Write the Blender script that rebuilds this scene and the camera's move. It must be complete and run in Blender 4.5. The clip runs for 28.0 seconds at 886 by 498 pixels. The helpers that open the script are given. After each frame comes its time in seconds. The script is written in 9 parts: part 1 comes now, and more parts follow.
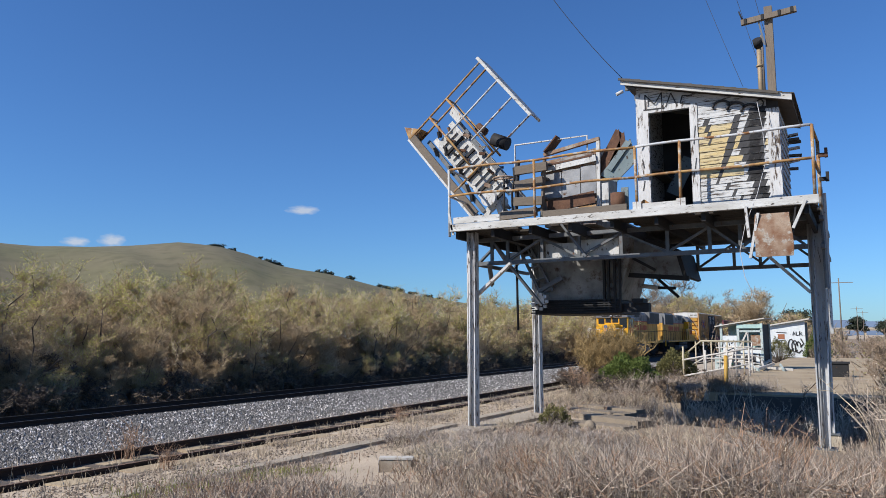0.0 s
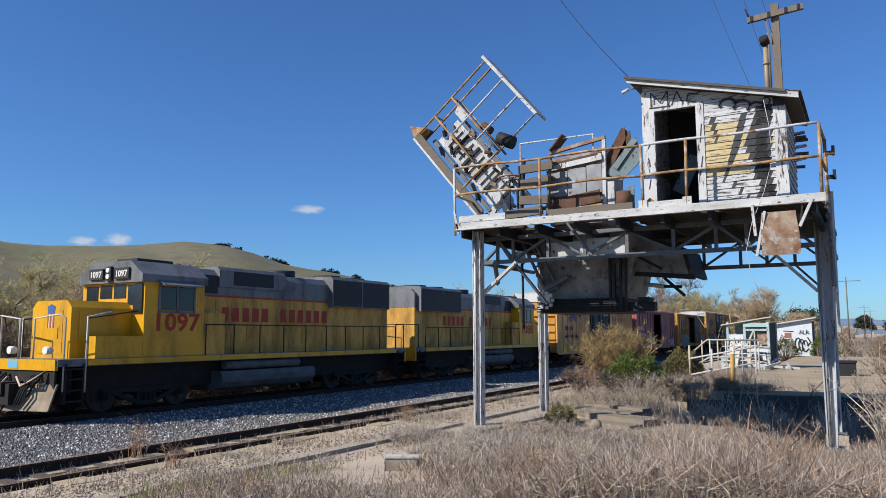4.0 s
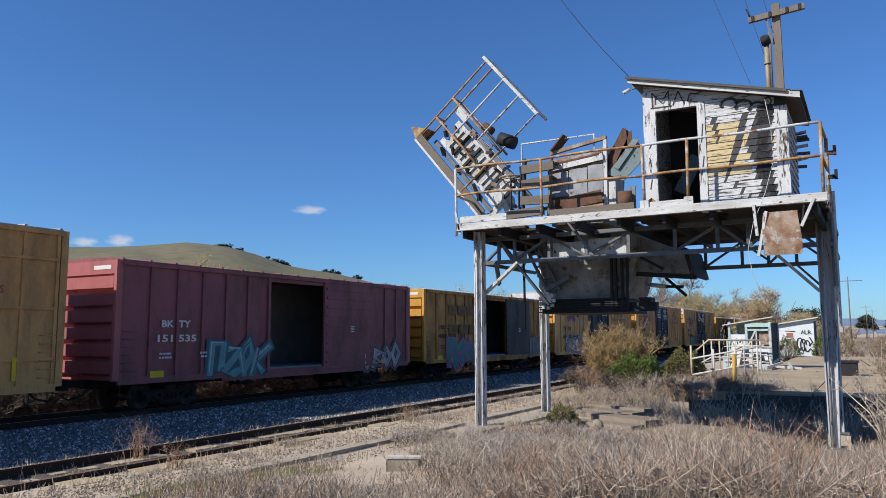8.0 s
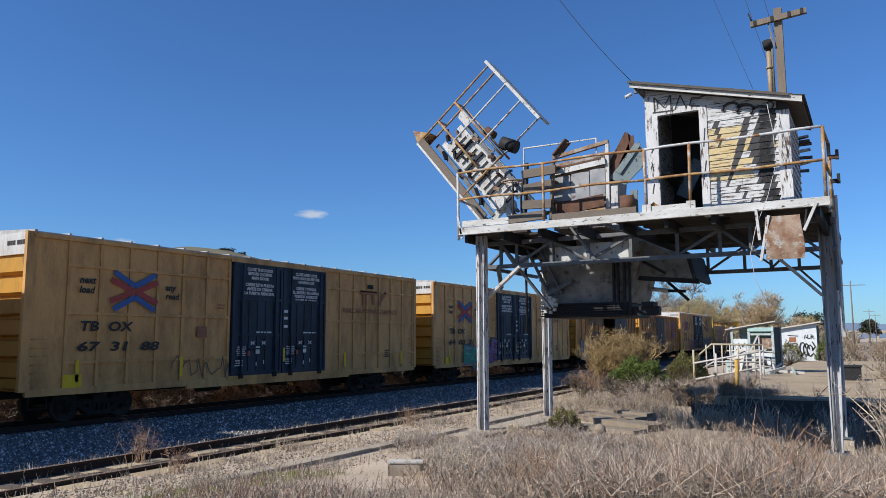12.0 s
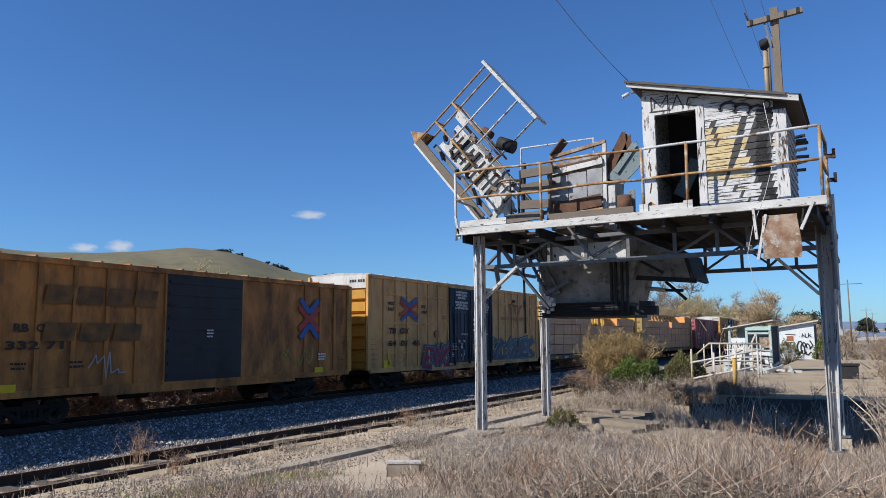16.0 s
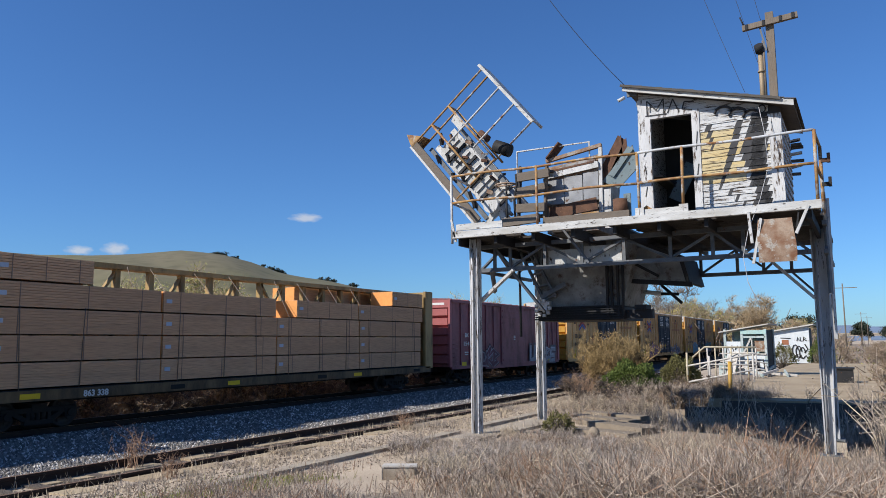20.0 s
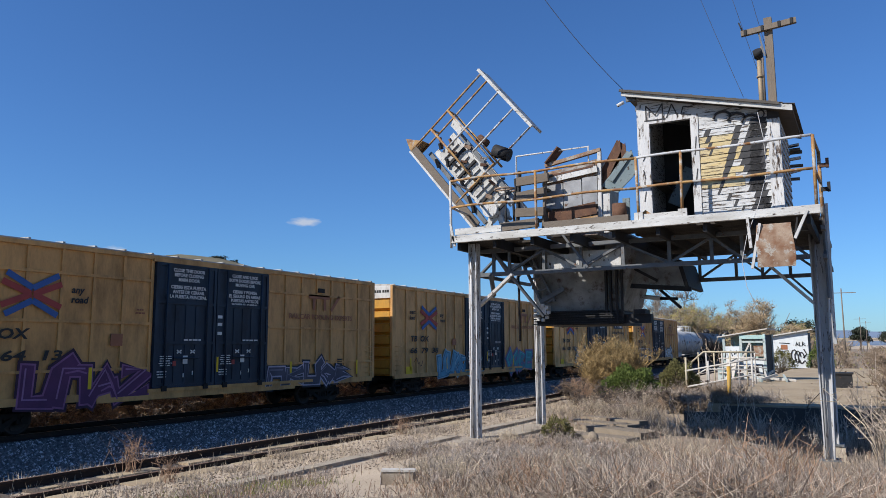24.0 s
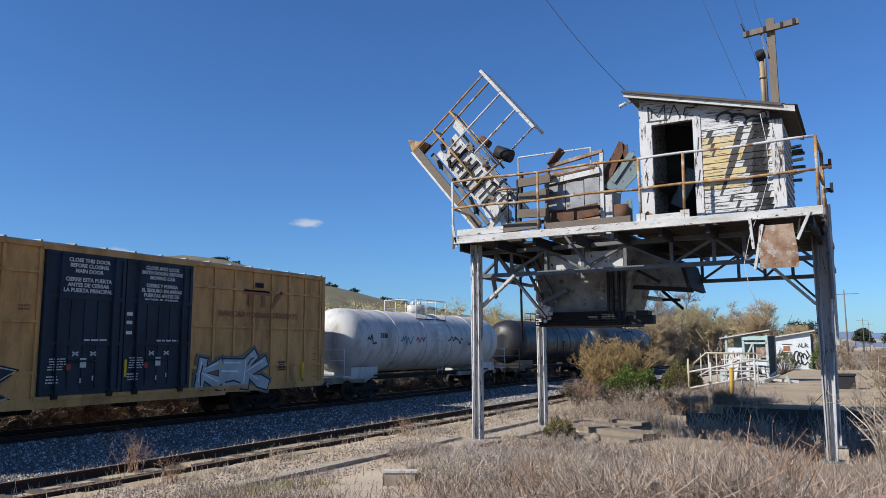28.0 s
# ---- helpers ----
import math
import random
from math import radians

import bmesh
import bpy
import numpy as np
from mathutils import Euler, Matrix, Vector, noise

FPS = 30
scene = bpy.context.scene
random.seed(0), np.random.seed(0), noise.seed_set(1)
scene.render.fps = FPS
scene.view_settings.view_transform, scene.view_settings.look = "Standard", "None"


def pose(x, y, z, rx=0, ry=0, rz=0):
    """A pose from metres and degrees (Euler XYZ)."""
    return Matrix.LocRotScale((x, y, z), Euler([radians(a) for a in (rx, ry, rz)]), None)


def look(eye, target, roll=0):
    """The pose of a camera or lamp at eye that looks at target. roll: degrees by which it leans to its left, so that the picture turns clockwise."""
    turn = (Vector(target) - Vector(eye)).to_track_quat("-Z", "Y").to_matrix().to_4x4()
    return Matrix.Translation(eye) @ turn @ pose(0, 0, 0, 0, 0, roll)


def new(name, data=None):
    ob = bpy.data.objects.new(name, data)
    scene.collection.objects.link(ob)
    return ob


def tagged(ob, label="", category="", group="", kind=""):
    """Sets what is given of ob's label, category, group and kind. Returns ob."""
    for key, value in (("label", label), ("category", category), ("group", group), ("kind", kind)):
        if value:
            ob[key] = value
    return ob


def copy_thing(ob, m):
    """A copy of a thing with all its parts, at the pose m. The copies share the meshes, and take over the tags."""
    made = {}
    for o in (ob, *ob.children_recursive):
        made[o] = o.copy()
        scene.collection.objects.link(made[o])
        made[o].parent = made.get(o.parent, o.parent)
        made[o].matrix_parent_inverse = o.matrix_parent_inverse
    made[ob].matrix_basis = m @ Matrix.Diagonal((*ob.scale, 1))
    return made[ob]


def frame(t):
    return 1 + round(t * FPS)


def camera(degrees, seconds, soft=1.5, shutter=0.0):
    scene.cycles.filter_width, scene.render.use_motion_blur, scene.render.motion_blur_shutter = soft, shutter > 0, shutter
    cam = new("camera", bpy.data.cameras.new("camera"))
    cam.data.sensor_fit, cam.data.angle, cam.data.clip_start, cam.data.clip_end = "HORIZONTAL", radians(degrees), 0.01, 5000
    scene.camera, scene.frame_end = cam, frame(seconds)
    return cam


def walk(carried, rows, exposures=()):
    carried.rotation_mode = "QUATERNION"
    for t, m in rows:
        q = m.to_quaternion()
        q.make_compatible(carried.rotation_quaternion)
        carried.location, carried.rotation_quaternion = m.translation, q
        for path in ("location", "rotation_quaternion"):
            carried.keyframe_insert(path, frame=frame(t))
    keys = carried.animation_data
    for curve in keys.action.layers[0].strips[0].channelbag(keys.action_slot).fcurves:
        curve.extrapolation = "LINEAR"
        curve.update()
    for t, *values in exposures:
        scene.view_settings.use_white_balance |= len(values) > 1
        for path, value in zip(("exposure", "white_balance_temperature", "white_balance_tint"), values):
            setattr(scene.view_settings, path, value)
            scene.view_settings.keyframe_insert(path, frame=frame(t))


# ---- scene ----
# ---- camera: a hand-held pan from one standing point (heading left of the track, tilt up, roll) ----
EYE = (0.0, 0.0, 2.285)
AIM = (
    (0, 29.246, 6.609, 0.132),
    (0.5, 29.242, 6.616, 0.150),
    (1, 29.269, 6.655, 0.158),
    (1.5, 29.348, 6.647, 0.200),
    (2, 29.439, 6.600, 0.224),
    (2.5, 29.534, 6.565, 0.208),
    (3, 29.605, 6.558, 0.176),
    (3.5, 29.653, 6.557, 0.154),
    (5.5, 29.722, 6.381, 0.224),
    (6, 29.726, 6.427, 0.248),
    (6.5, 29.728, 6.489, 0.261),
    (7, 29.725, 6.549, 0.255),
    (7.5, 29.736, 6.580, 0.244),
    (8, 29.784, 6.557, 0.239),
    (8.5, 29.847, 6.508, 0.211),
    (9, 29.882, 6.502, 0.175),
    (9.5, 29.905, 6.552, 0.170),
    (10, 29.908, 6.617, 0.173),
    (10.5, 29.889, 6.695, 0.162),
    (11, 29.865, 6.777, 0.152),
    (11.5, 29.892, 6.841, 0.161),
    (12, 29.945, 6.881, 0.203),
    (12.5, 29.968, 6.912, 0.217),
    (14.5, 29.758, 6.910, 0.380),
    (15, 29.734, 6.901, 0.386),
    (15.5, 29.736, 6.897, 0.398),
    (16, 29.764, 6.899, 0.437),
    (16.5, 29.742, 6.926, 0.449),
    (17, 29.662, 6.953, 0.383),
    (17.5, 29.552, 6.977, 0.327),
    (18, 29.450, 7.030, 0.276),
    (18.5, 29.391, 7.080, 0.261),
    (19, 29.384, 7.095, 0.280),
    (19.5, 29.418, 7.102, 0.339),
    (20, 29.452, 7.146, 0.370),
    (20.5, 29.456, 7.209, 0.394),
    (21, 29.427, 7.278, 0.389),
    (21.5, 29.411, 7.320, 0.370),
    (23.5, 29.352, 7.484, 0.300),
    (24, 29.374, 7.477, 0.279),
    (24.5, 29.379, 7.445, 0.236),
    (25, 29.383, 7.404, 0.223),
    (25.5, 29.389, 7.385, 0.257),
    (26, 29.414, 7.392, 0.302),
    (26.5, 29.456, 7.430, 0.297),
    (27, 29.507, 7.467, 0.289),
    (27.5, 29.535, 7.515, 0.262),
    (28, 29.539, 7.559, 0.242),
)


def aim(yaw, tilt, roll):
    return pose(*EYE) @ pose(0, 0, 0, 0, 0, yaw) @ pose(0, 0, 0, 90 + tilt) @ pose(0, 0, 0, 0, 0, -roll)


cam = camera(61.6, 28.0, soft=0.7)
walk(cam, [(t, aim(a, b, c)) for t, a, b, c in AIM])
# ---- daylight: low winter sun from behind the camera's left shoulder, clear sky ----
SUN_WAY = Vector((-0.75, -1.05, 1.0)).normalized()
SUN_EL = math.asin(SUN_WAY.z)
SUN_AZ = math.atan2(SUN_WAY.x, SUN_WAY.y)
world = bpy.data.worlds.new("sky")
scene.world = world
world.use_nodes = True
sky = world.node_tree.nodes.new("ShaderNodeTexSky")
sky.sky_type = "NISHITA"
sky.sun_disc = False
sky.sun_elevation, sky.sun_rotation = SUN_EL, SUN_AZ
sky.air_density, sky.dust_density, sky.ozone_density = 1.0, 0.3, 3.0
back = world.node_tree.nodes["Background"]
back.inputs["Strength"].default_value = 0.082
tint = world.node_tree.nodes.new("ShaderNodeMix")
tint.data_type, tint.blend_type = "RGBA", "MULTIPLY"
tint.inputs[0].default_value = 1.0
tint.inputs[7].default_value = (0.50, 0.835, 1.27, 1)
world.node_tree.links.new(sky.outputs[0], tint.inputs[6])
world.node_tree.links.new(tint.outputs[2], back.inputs[0])
sun = new("sun", bpy.data.lights.new("sun", "SUN"))
sun.data.energy, sun.data.angle, sun.data.color = 5.0, radians(0.55), (1.0, 0.945, 0.87)
sun.matrix_world = look(SUN_WAY * 60, (0, 0, 0))
scene.view_settings.exposure = 0.315
# ---- mesh tools ----
def link(nt, a, b):
    nt.links.new(a, b)


def finish(bm, name, material, smooth=False):
    me = bpy.data.meshes.new(name)
    bm.to_mesh(me)
    bm.free()
    for m in material if isinstance(material, (list, tuple)) else [material]:
        me.materials.append(m)
    if smooth:
        me.polygons.foreach_set("use_smooth", [True] * len(me.polygons))
    return me


def part(name, bm, material, parent, label="", smooth=False, at=None):
    ob = new(name, finish(bm, name, material, smooth))
    ob.parent = parent
    if at is not None:
        ob.matrix_basis = at
    return tagged(ob, label)


def thing(name, x, y, z, label, category, group="", kind="", turn=0.0):
    ob = new(name)
    ob.empty_display_size = 0.3
    ob.matrix_basis = pose(x, y, z, 0, 0, turn)
    return tagged(ob, label, category, group, kind)


def solid(name, bm, material, label="", category="", group="", kind="", smooth=False):
    return tagged(new(name, finish(bm, name, material, smooth)), label, category, group, kind)


def quads(bm, vs, faces, mi=0):
    vv = [bm.verts.new(v) for v in vs]
    for f in faces:
        bm.faces.new([vv[i] for i in f]).material_index = mi
    return vv


CUBE = ((0, 3, 2, 1), (4, 5, 6, 7), (0, 1, 5, 4), (1, 2, 6, 5), (2, 3, 7, 6), (3, 0, 4, 7))


def box(bm, x0, x1, y0, y1, z0, z1, mi=0):
    quads(bm, ((x0, y0, z0), (x1, y0, z0), (x1, y1, z0), (x0, y1, z0), (x0, y0, z1), (x1, y0, z1), (x1, y1, z1), (x0, y1, z1)), CUBE, mi)


def beam(bm, p, q, w, h, up=(0, 0, 1), mi=0):
    """A bar of width w and height h from p to q."""
    p, q = Vector(p), Vector(q)
    d = (q - p).normalized()
    s = d.cross(Vector(up))
    s = (s if s.length > 1e-3 else d.cross(Vector((1, 0, 0)))).normalized()
    u = s.cross(d)
    a, b = s * w / 2, u * h / 2
    quads(bm, (p - a - b, p + a - b, p + a + b, p - a + b, q - a - b, q + a - b, q + a + b, q - a + b),
          ((0, 1, 2, 3), (7, 6, 5, 4), (4, 5, 1, 0), (5, 6, 2, 1), (6, 7, 3, 2), (7, 4, 0, 3)), mi)


def tube(bm, pts, r, seg=8, mi=0, cap=True, r1=None):
    """A round bar along the points, tapering from r to r1."""
    pts = [Vector(p) for p in pts]
    r1 = r if r1 is None else r1
    rings = []
    side = None
    for i, p in enumerate(pts):
        d = (pts[min(i + 1, len(pts) - 1)] - pts[max(i - 1, 0)]).normalized()
        if side is None:
            side = d.cross(Vector((0, 0, 1)))
            side = (side if side.length > 1e-3 else d.cross(Vector((1, 0, 0)))).normalized()
        side = (side - d * side.dot(d)).normalized()
        up = side.cross(d)
        rr = r + (r1 - r) * i / max(1, len(pts) - 1)
        rings.append([bm.verts.new(p + (side * math.cos(k * math.tau / seg) + up * math.sin(k * math.tau / seg)) * rr) for k in range(seg)])
    for a, b in zip(rings, rings[1:]):
        for k in range(seg):
            f = bm.faces.new((a[k], a[(k + 1) % seg], b[(k + 1) % seg], b[k]))
            f.material_index, f.smooth = mi, True
    if cap:
        for ring in (rings[0], rings[-1]):
            bm.faces.new(ring if ring is rings[-1] else ring[::-1]).material_index = mi


def prism(bm, outline, d, mi=0):
    """A flat outline (points in one plane) thickened by the vector d."""
    a = [bm.verts.new(p) for p in outline]
    b = [bm.verts.new(Vector(p) + Vector(d)) for p in outline]
    n = len(a)
    bm.faces.new(a[::-1]).material_index = mi
    bm.faces.new(b).material_index = mi
    for i in range(n):
        bm.faces.new((a[i], a[(i + 1) % n], b[(i + 1) % n], b[i])).material_index = mi


def fresh():
    return bmesh.new()


def one(fn, *args, **kw):
    bm = bmesh.new()
    fn(bm, *args, **kw)
    return bm


def text_mesh(body, size, material, name="lettering", bold=0.0, shear=0.0, space=1.0, width=None, centred=False):
    """Letters as a thin mesh, in the x-y plane, from the left end of their base line."""
    cu = bpy.data.curves.new(name, "FONT")
    cu.body, cu.size, cu.extrude, cu.offset, cu.shear, cu.space_character = body, size, 0.002, bold, shear, space
    cu.resolution_u = 2
    cu.align_x = "CENTER" if centred else "LEFT"
    ob = bpy.data.objects.new(name, cu)
    me = bpy.data.meshes.new_from_object(ob)
    bpy.data.objects.remove(ob)
    if width:
        w = max(v.co.x for v in me.vertices) or 1
        for v in me.vertices:
            v.co.x *= width / w
    me.materials.clear()
    me.materials.append(material)
    return me
# ---- materials ----
def material(name, base, other=None, rough=0.7, metal=0.0, scale=6.0, amount=0.5, fine=60.0, fine_amount=0.25, bump=0.15, wear=None, wear_at=0.62, wear_scale=9.0, wear_soft=0.03, streak=(1, 1, 1), rand=0.0, island=0.0, fleck=1.5):
    """Two scales of colour variation, fine relief and, where given, a worn layer that shows through."""
    m = bpy.data.materials.new(name)
    m.use_nodes = True
    nt = m.node_tree
    n = nt.nodes
    bsdf = n["Principled BSDF"]
    bsdf.inputs["Roughness"].default_value, bsdf.inputs["Metallic"].default_value = rough, metal
    bsdf.inputs["Specular IOR Level"].default_value = 0.35
    co = n.new("ShaderNodeTexCoord")
    mp = n.new("ShaderNodeMapping")
    mp.inputs["Scale"].default_value = streak
    link(nt, co.outputs["Object"], mp.inputs[0])

    def noise_tex(sc, detail=5.0):
        t = n.new("ShaderNodeTexNoise")
        t.inputs["Scale"].default_value, t.inputs["Detail"].default_value = sc, detail
        link(nt, mp.outputs[0], t.inputs["Vector"])
        return t

    def mix(a, b, fac):
        x = n.new("ShaderNodeMix")
        x.data_type = "RGBA"
        for socket, v in ((x.inputs[6], a), (x.inputs[7], b)):
            if isinstance(v, tuple):
                socket.default_value = (*v, 1)
            else:
                link(nt, v, socket)
        if isinstance(fac, float):
            x.inputs[0].default_value = fac
        else:
            link(nt, fac, x.inputs[0])
        return x.outputs[2]

    def ramp(fac, lo, hi, top=1.0):
        r = n.new("ShaderNodeMapRange")
        r.inputs[1].default_value, r.inputs[2].default_value, r.inputs[4].default_value = lo, hi, top
        link(nt, fac, r.inputs[0])
        return r.outputs[0]

    other = other or tuple(c * 0.6 for c in base)
    big, small = noise_tex(scale), noise_tex(fine, 3.0)
    col = mix(base, other, ramp(big.outputs[0], 0.35, 0.68, amount))
    col = mix(col, tuple(c * 0.45 for c in base), ramp(small.outputs[0], 0.45, 0.75, fine_amount))
    if rand:
        info = n.new("ShaderNodeObjectInfo")
        col = mix(col, tuple(c * 0.55 for c in base), ramp(info.outputs["Random"], 0.0, 1.0, rand))
    if island:
        geo = n.new("ShaderNodeNewGeometry")
        col = mix(col, tuple(c * 0.30 for c in base), ramp(geo.outputs["Random Per Island"], 0.35, 1.0, island))
        col = mix(col, tuple(min(0.85, c * fleck) for c in base), ramp(geo.outputs["Random Per Island"], 0.22, 0.0, island))
    if wear:
        w = noise_tex(wear_scale, 8.0)
        w.inputs["Roughness"].default_value = 0.7
        fac = ramp(w.outputs[0], wear_at - wear_soft, wear_at + wear_soft)
        col = mix(col, mix(wear, tuple(c * 0.5 for c in wear), small.outputs[0]), fac)
        rr = n.new("ShaderNodeMapRange")
        rr.inputs[3].default_value, rr.inputs[4].default_value = rough, 0.9
        link(nt, fac, rr.inputs[0])
        link(nt, rr.outputs[0], bsdf.inputs["Roughness"])
    link(nt, col, bsdf.inputs["Base Color"])
    if bump:
        b = n.new("ShaderNodeBump")
        b.inputs["Strength"].default_value, b.inputs["Distance"].default_value = bump, 0.02
        link(nt, small.outputs[0], b.inputs["Height"])
        link(nt, b.outputs[0], bsdf.inputs["Normal"])
    return m


def plain(name, base, rough=0.7, metal=0.0, amount=0.25):
    return material(name, base, rough=rough, metal=metal, scale=3.0, amount=amount, fine=40.0, fine_amount=0.15, bump=0.05)


BROWN = (0.115, 0.072, 0.045)
RUST = (0.16, 0.065, 0.028)
M_DIRT = material("dirt", (0.47, 0.385, 0.29), (0.30, 0.24, 0.175), 0.95, scale=0.5, fine=34, fine_amount=0.6, bump=0.5, wear=(0.09, 0.0975, 0.0375), wear_at=0.66, wear_scale=0.35, wear_soft=0.1)
M_BALLAST = material("ballast", (0.055, 0.052, 0.052), (0.03, 0.028, 0.028), 0.9, scale=3, fine=26, fine_amount=0.9, bump=0.9, rand=0.0)
M_STONE = material("ballast_stone", (0.215, 0.205, 0.195), (0.10, 0.095, 0.09), 0.85, scale=9, amount=0.8, fine=40, bump=0.3, island=1.0, fleck=3.2)
M_RAIL = material("rail_steel", (0.042, 0.026, 0.018), (0.022, 0.015, 0.012), 0.85, 0.0, fine=30)
M_RAILTOP = material("rail_head", (0.30, 0.29, 0.29), rough=0.3, metal=0.9, fine=80)
M_RAILRUST = material("rusty_rail_head", (0.16, 0.10, 0.07), (0.09, 0.055, 0.04), 0.8, scale=5, fine=40)
M_TIE = material("tie_wood", (0.10, 0.08, 0.065), (0.17, 0.14, 0.115), 0.9, scale=4, fine=40, bump=0.5, rand=0.5)
M_CONC = material("concrete", (0.39, 0.338, 0.266), (0.27, 0.225, 0.169), 0.9, scale=1.2, fine=42, fine_amount=0.5, bump=0.3, wear=(0.188, 0.128, 0.0825), wear_at=0.63, wear_scale=0.9, wear_soft=0.12)
M_CLOD = material("dirt_clod", (0.28, 0.22, 0.165), (0.17, 0.13, 0.10), 0.95, scale=6, fine=40, island=1.0, fleck=1.8)
M_HILL = material("hill_grass", (0.124, 0.12, 0.06), (0.169, 0.143, 0.09), 0.95, scale=0.012, fine=0.12, fine_amount=0.5, bump=0.0, amount=0.8)
M_WHITE = material("white_paint_peeling", (0.525, 0.525, 0.517), (0.345, 0.338, 0.315), 0.6, scale=5, amount=0.7, fine=50, wear=(0.075, 0.0488, 0.0338), wear_at=0.60, wear_scale=19, bump=0.3, streak=(1, 1, 0.35))
# Grey kept dark in colour so the trusses hold the shade below the deck.
M_GREYST = material("shade_darkened_grey_paint", (0.13, 0.14, 0.15), (0.05, 0.054, 0.06), 0.6, 0.1, scale=6, fine=50, wear=RUST, wear_at=0.64, wear_scale=8)
# Plank wood coloured near black to stand for the shade under the deck.
M_DECKWOOD = material("shade_black_deck_wood", (0.055, 0.047, 0.04), (0.03, 0.026, 0.022), 0.9, scale=6, fine=60, bump=0.4, streak=(0.3, 1, 1), rand=0.5)
# White leg paint, its colour lowered to carry the deck's shade on the right legs.
M_LEGSHADE = material("shaded_leg_paint", (0.46, 0.47, 0.48), (0.30, 0.305, 0.31), 0.6, scale=5, amount=0.8, fine=50, wear=(0.06, 0.045, 0.035), wear_at=0.60, wear_scale=14, bump=0.2, streak=(1, 1, 0.18))
M_DARKST = material("dark_steel", (0.022, 0.022, 0.024), (0.012, 0.012, 0.012), 0.7, 0.2, scale=4, fine=40, wear=RUST, wear_at=0.66)
M_YELRAIL = material("yellow_rusty_paint", (0.375, 0.225, 0.0825), (0.18, 0.075, 0.0338), 0.7, scale=7, amount=0.95, fine=50, wear=(0.465, 0.458, 0.435), wear_at=0.55, wear_scale=3.0)
M_RUSTY = material("rusty_sheet", (0.3, 0.225, 0.165), (0.165, 0.075, 0.0375), 0.85, scale=5, amount=1.0, fine=40, bump=0.3, wear=(0.413, 0.375, 0.323), wear_at=0.56, wear_scale=6)
M_WOODOLD = material("weathered_wood", (0.18, 0.15, 0.12), (0.105, 0.0825, 0.0675), 0.9, scale=6, fine=60, bump=0.4, streak=(0.3, 1, 1), rand=0.5)
M_LITTER = material("dry_litter_soil", (0.27, 0.215, 0.16), (0.17, 0.135, 0.10), 0.95, scale=0.8, amount=0.8, fine=16, fine_amount=0.5, bump=0.5, wear=(0.27, 0.21, 0.146), wear_at=0.62, wear_scale=0.6, wear_soft=0.08)
# Leaf mould darkened in colour to deepen the shade at the thicket's foot.
M_MOULDSHADE = material("shaded_leaf_mould", (0.085, 0.066, 0.05), (0.05, 0.04, 0.032), 0.95, scale=0.8, amount=0.8, fine=16, fine_amount=0.5, bump=0.5)
M_RAILWHITE = material("white_rail_paint", (0.465, 0.48, 0.495), (0.36, 0.367, 0.375), 0.6, scale=7, fine=50, wear=(0.255, 0.12, 0.045), wear_at=0.56, wear_scale=4.0)
M_SAND = material("sandy_concrete", (0.39, 0.311, 0.206), (0.27, 0.206, 0.131), 0.95, scale=0.7, amount=0.9, fine=14, fine_amount=0.4, bump=0.3, wear=(0.42, 0.375, 0.3), wear_at=0.64, wear_scale=0.5, wear_soft=0.05)
M_LEG = material("white_leg_paint", (0.54, 0.54, 0.54), (0.375, 0.375, 0.367), 0.6, scale=5, amount=0.6, fine=50, wear=(0.0975, 0.0675, 0.0488), wear_at=0.565, wear_scale=16, bump=0.2, streak=(1, 1, 0.18))
M_EDGE = material("white_edge_paint", (0.51, 0.51, 0.495), (0.33, 0.315, 0.285), 0.65, scale=4, amount=0.8, fine=50, wear=(0.0638, 0.045, 0.0338), wear_at=0.61, wear_scale=13, bump=0.3, streak=(0.4, 1, 1.4))
# ---- ground, tracks, dock, hills ----
TRACK_X, SIDE_X, GAUGE = -20.65, -12.45, 1.435


def smooth(a, b, v):
    k = min(1.0, max(0.0, (v - a) / (b - a)))
    return k * k * (3 - 2 * k)


PROFILE = ((-400, -1.2), (-60, -1.0), (-27, -0.9), (-24.2, -0.75), (-22.9, -0.165), (-18.7, -0.165), (-17.0, -0.32), (-14.7, -0.34), (-14.2, -0.22), (-13.45, -0.14), (-13.1, -0.21), (-11.8, -0.19), (-11.6, -0.10), (-9.62, -0.04), (-9.58, -0.04), (-9.28, -0.04), (-9.20, -0.09), (-8.6, -0.05), (-7.6, 0.08), (-0.7, 0.16), (10, 0.25), (60, 0.3), (400, 0.0))


def ground_z(x, y):
    z = PROFILE[-1][1]
    for (xa, za), (xb, zb) in zip(PROFILE, PROFILE[1:]):
        if x <= xb:
            z = za + (zb - za) * (x - xa) / (xb - xa)
            break
    near = smooth(-11.0, -5.0, x)
    z += 0.5 * near * (1 - smooth(3.0, 12.5, y))
    pit = smooth(-6.0, -5.5, x) * (1 - smooth(6.0, 7.0, x)) * smooth(18.6, 19.6, y) * (1 - smooth(24.5, 24.52, y))
    z -= 0.72 * pit
    z -= 0.38 * smooth(-2.6, -1.6, x) * (1 - smooth(3, 5, x)) * smooth(15.4, 17.4, y) * (1 - smooth(18.6, 19.6, y))
    if x > -9:
        z += 0.05 * noise.noise((x * 0.6, y * 0.6, 3.0)) + 0.03 * noise.noise((x * 2.3, y * 2.3, 7.0))
    return z


def spaced(stops):
    out = []
    for a, b, step in stops:
        n = max(1, round((b - a) / step))
        out += [a + (b - a) * i / n for i in range(n)]
    return out + [stops[-1][1]]


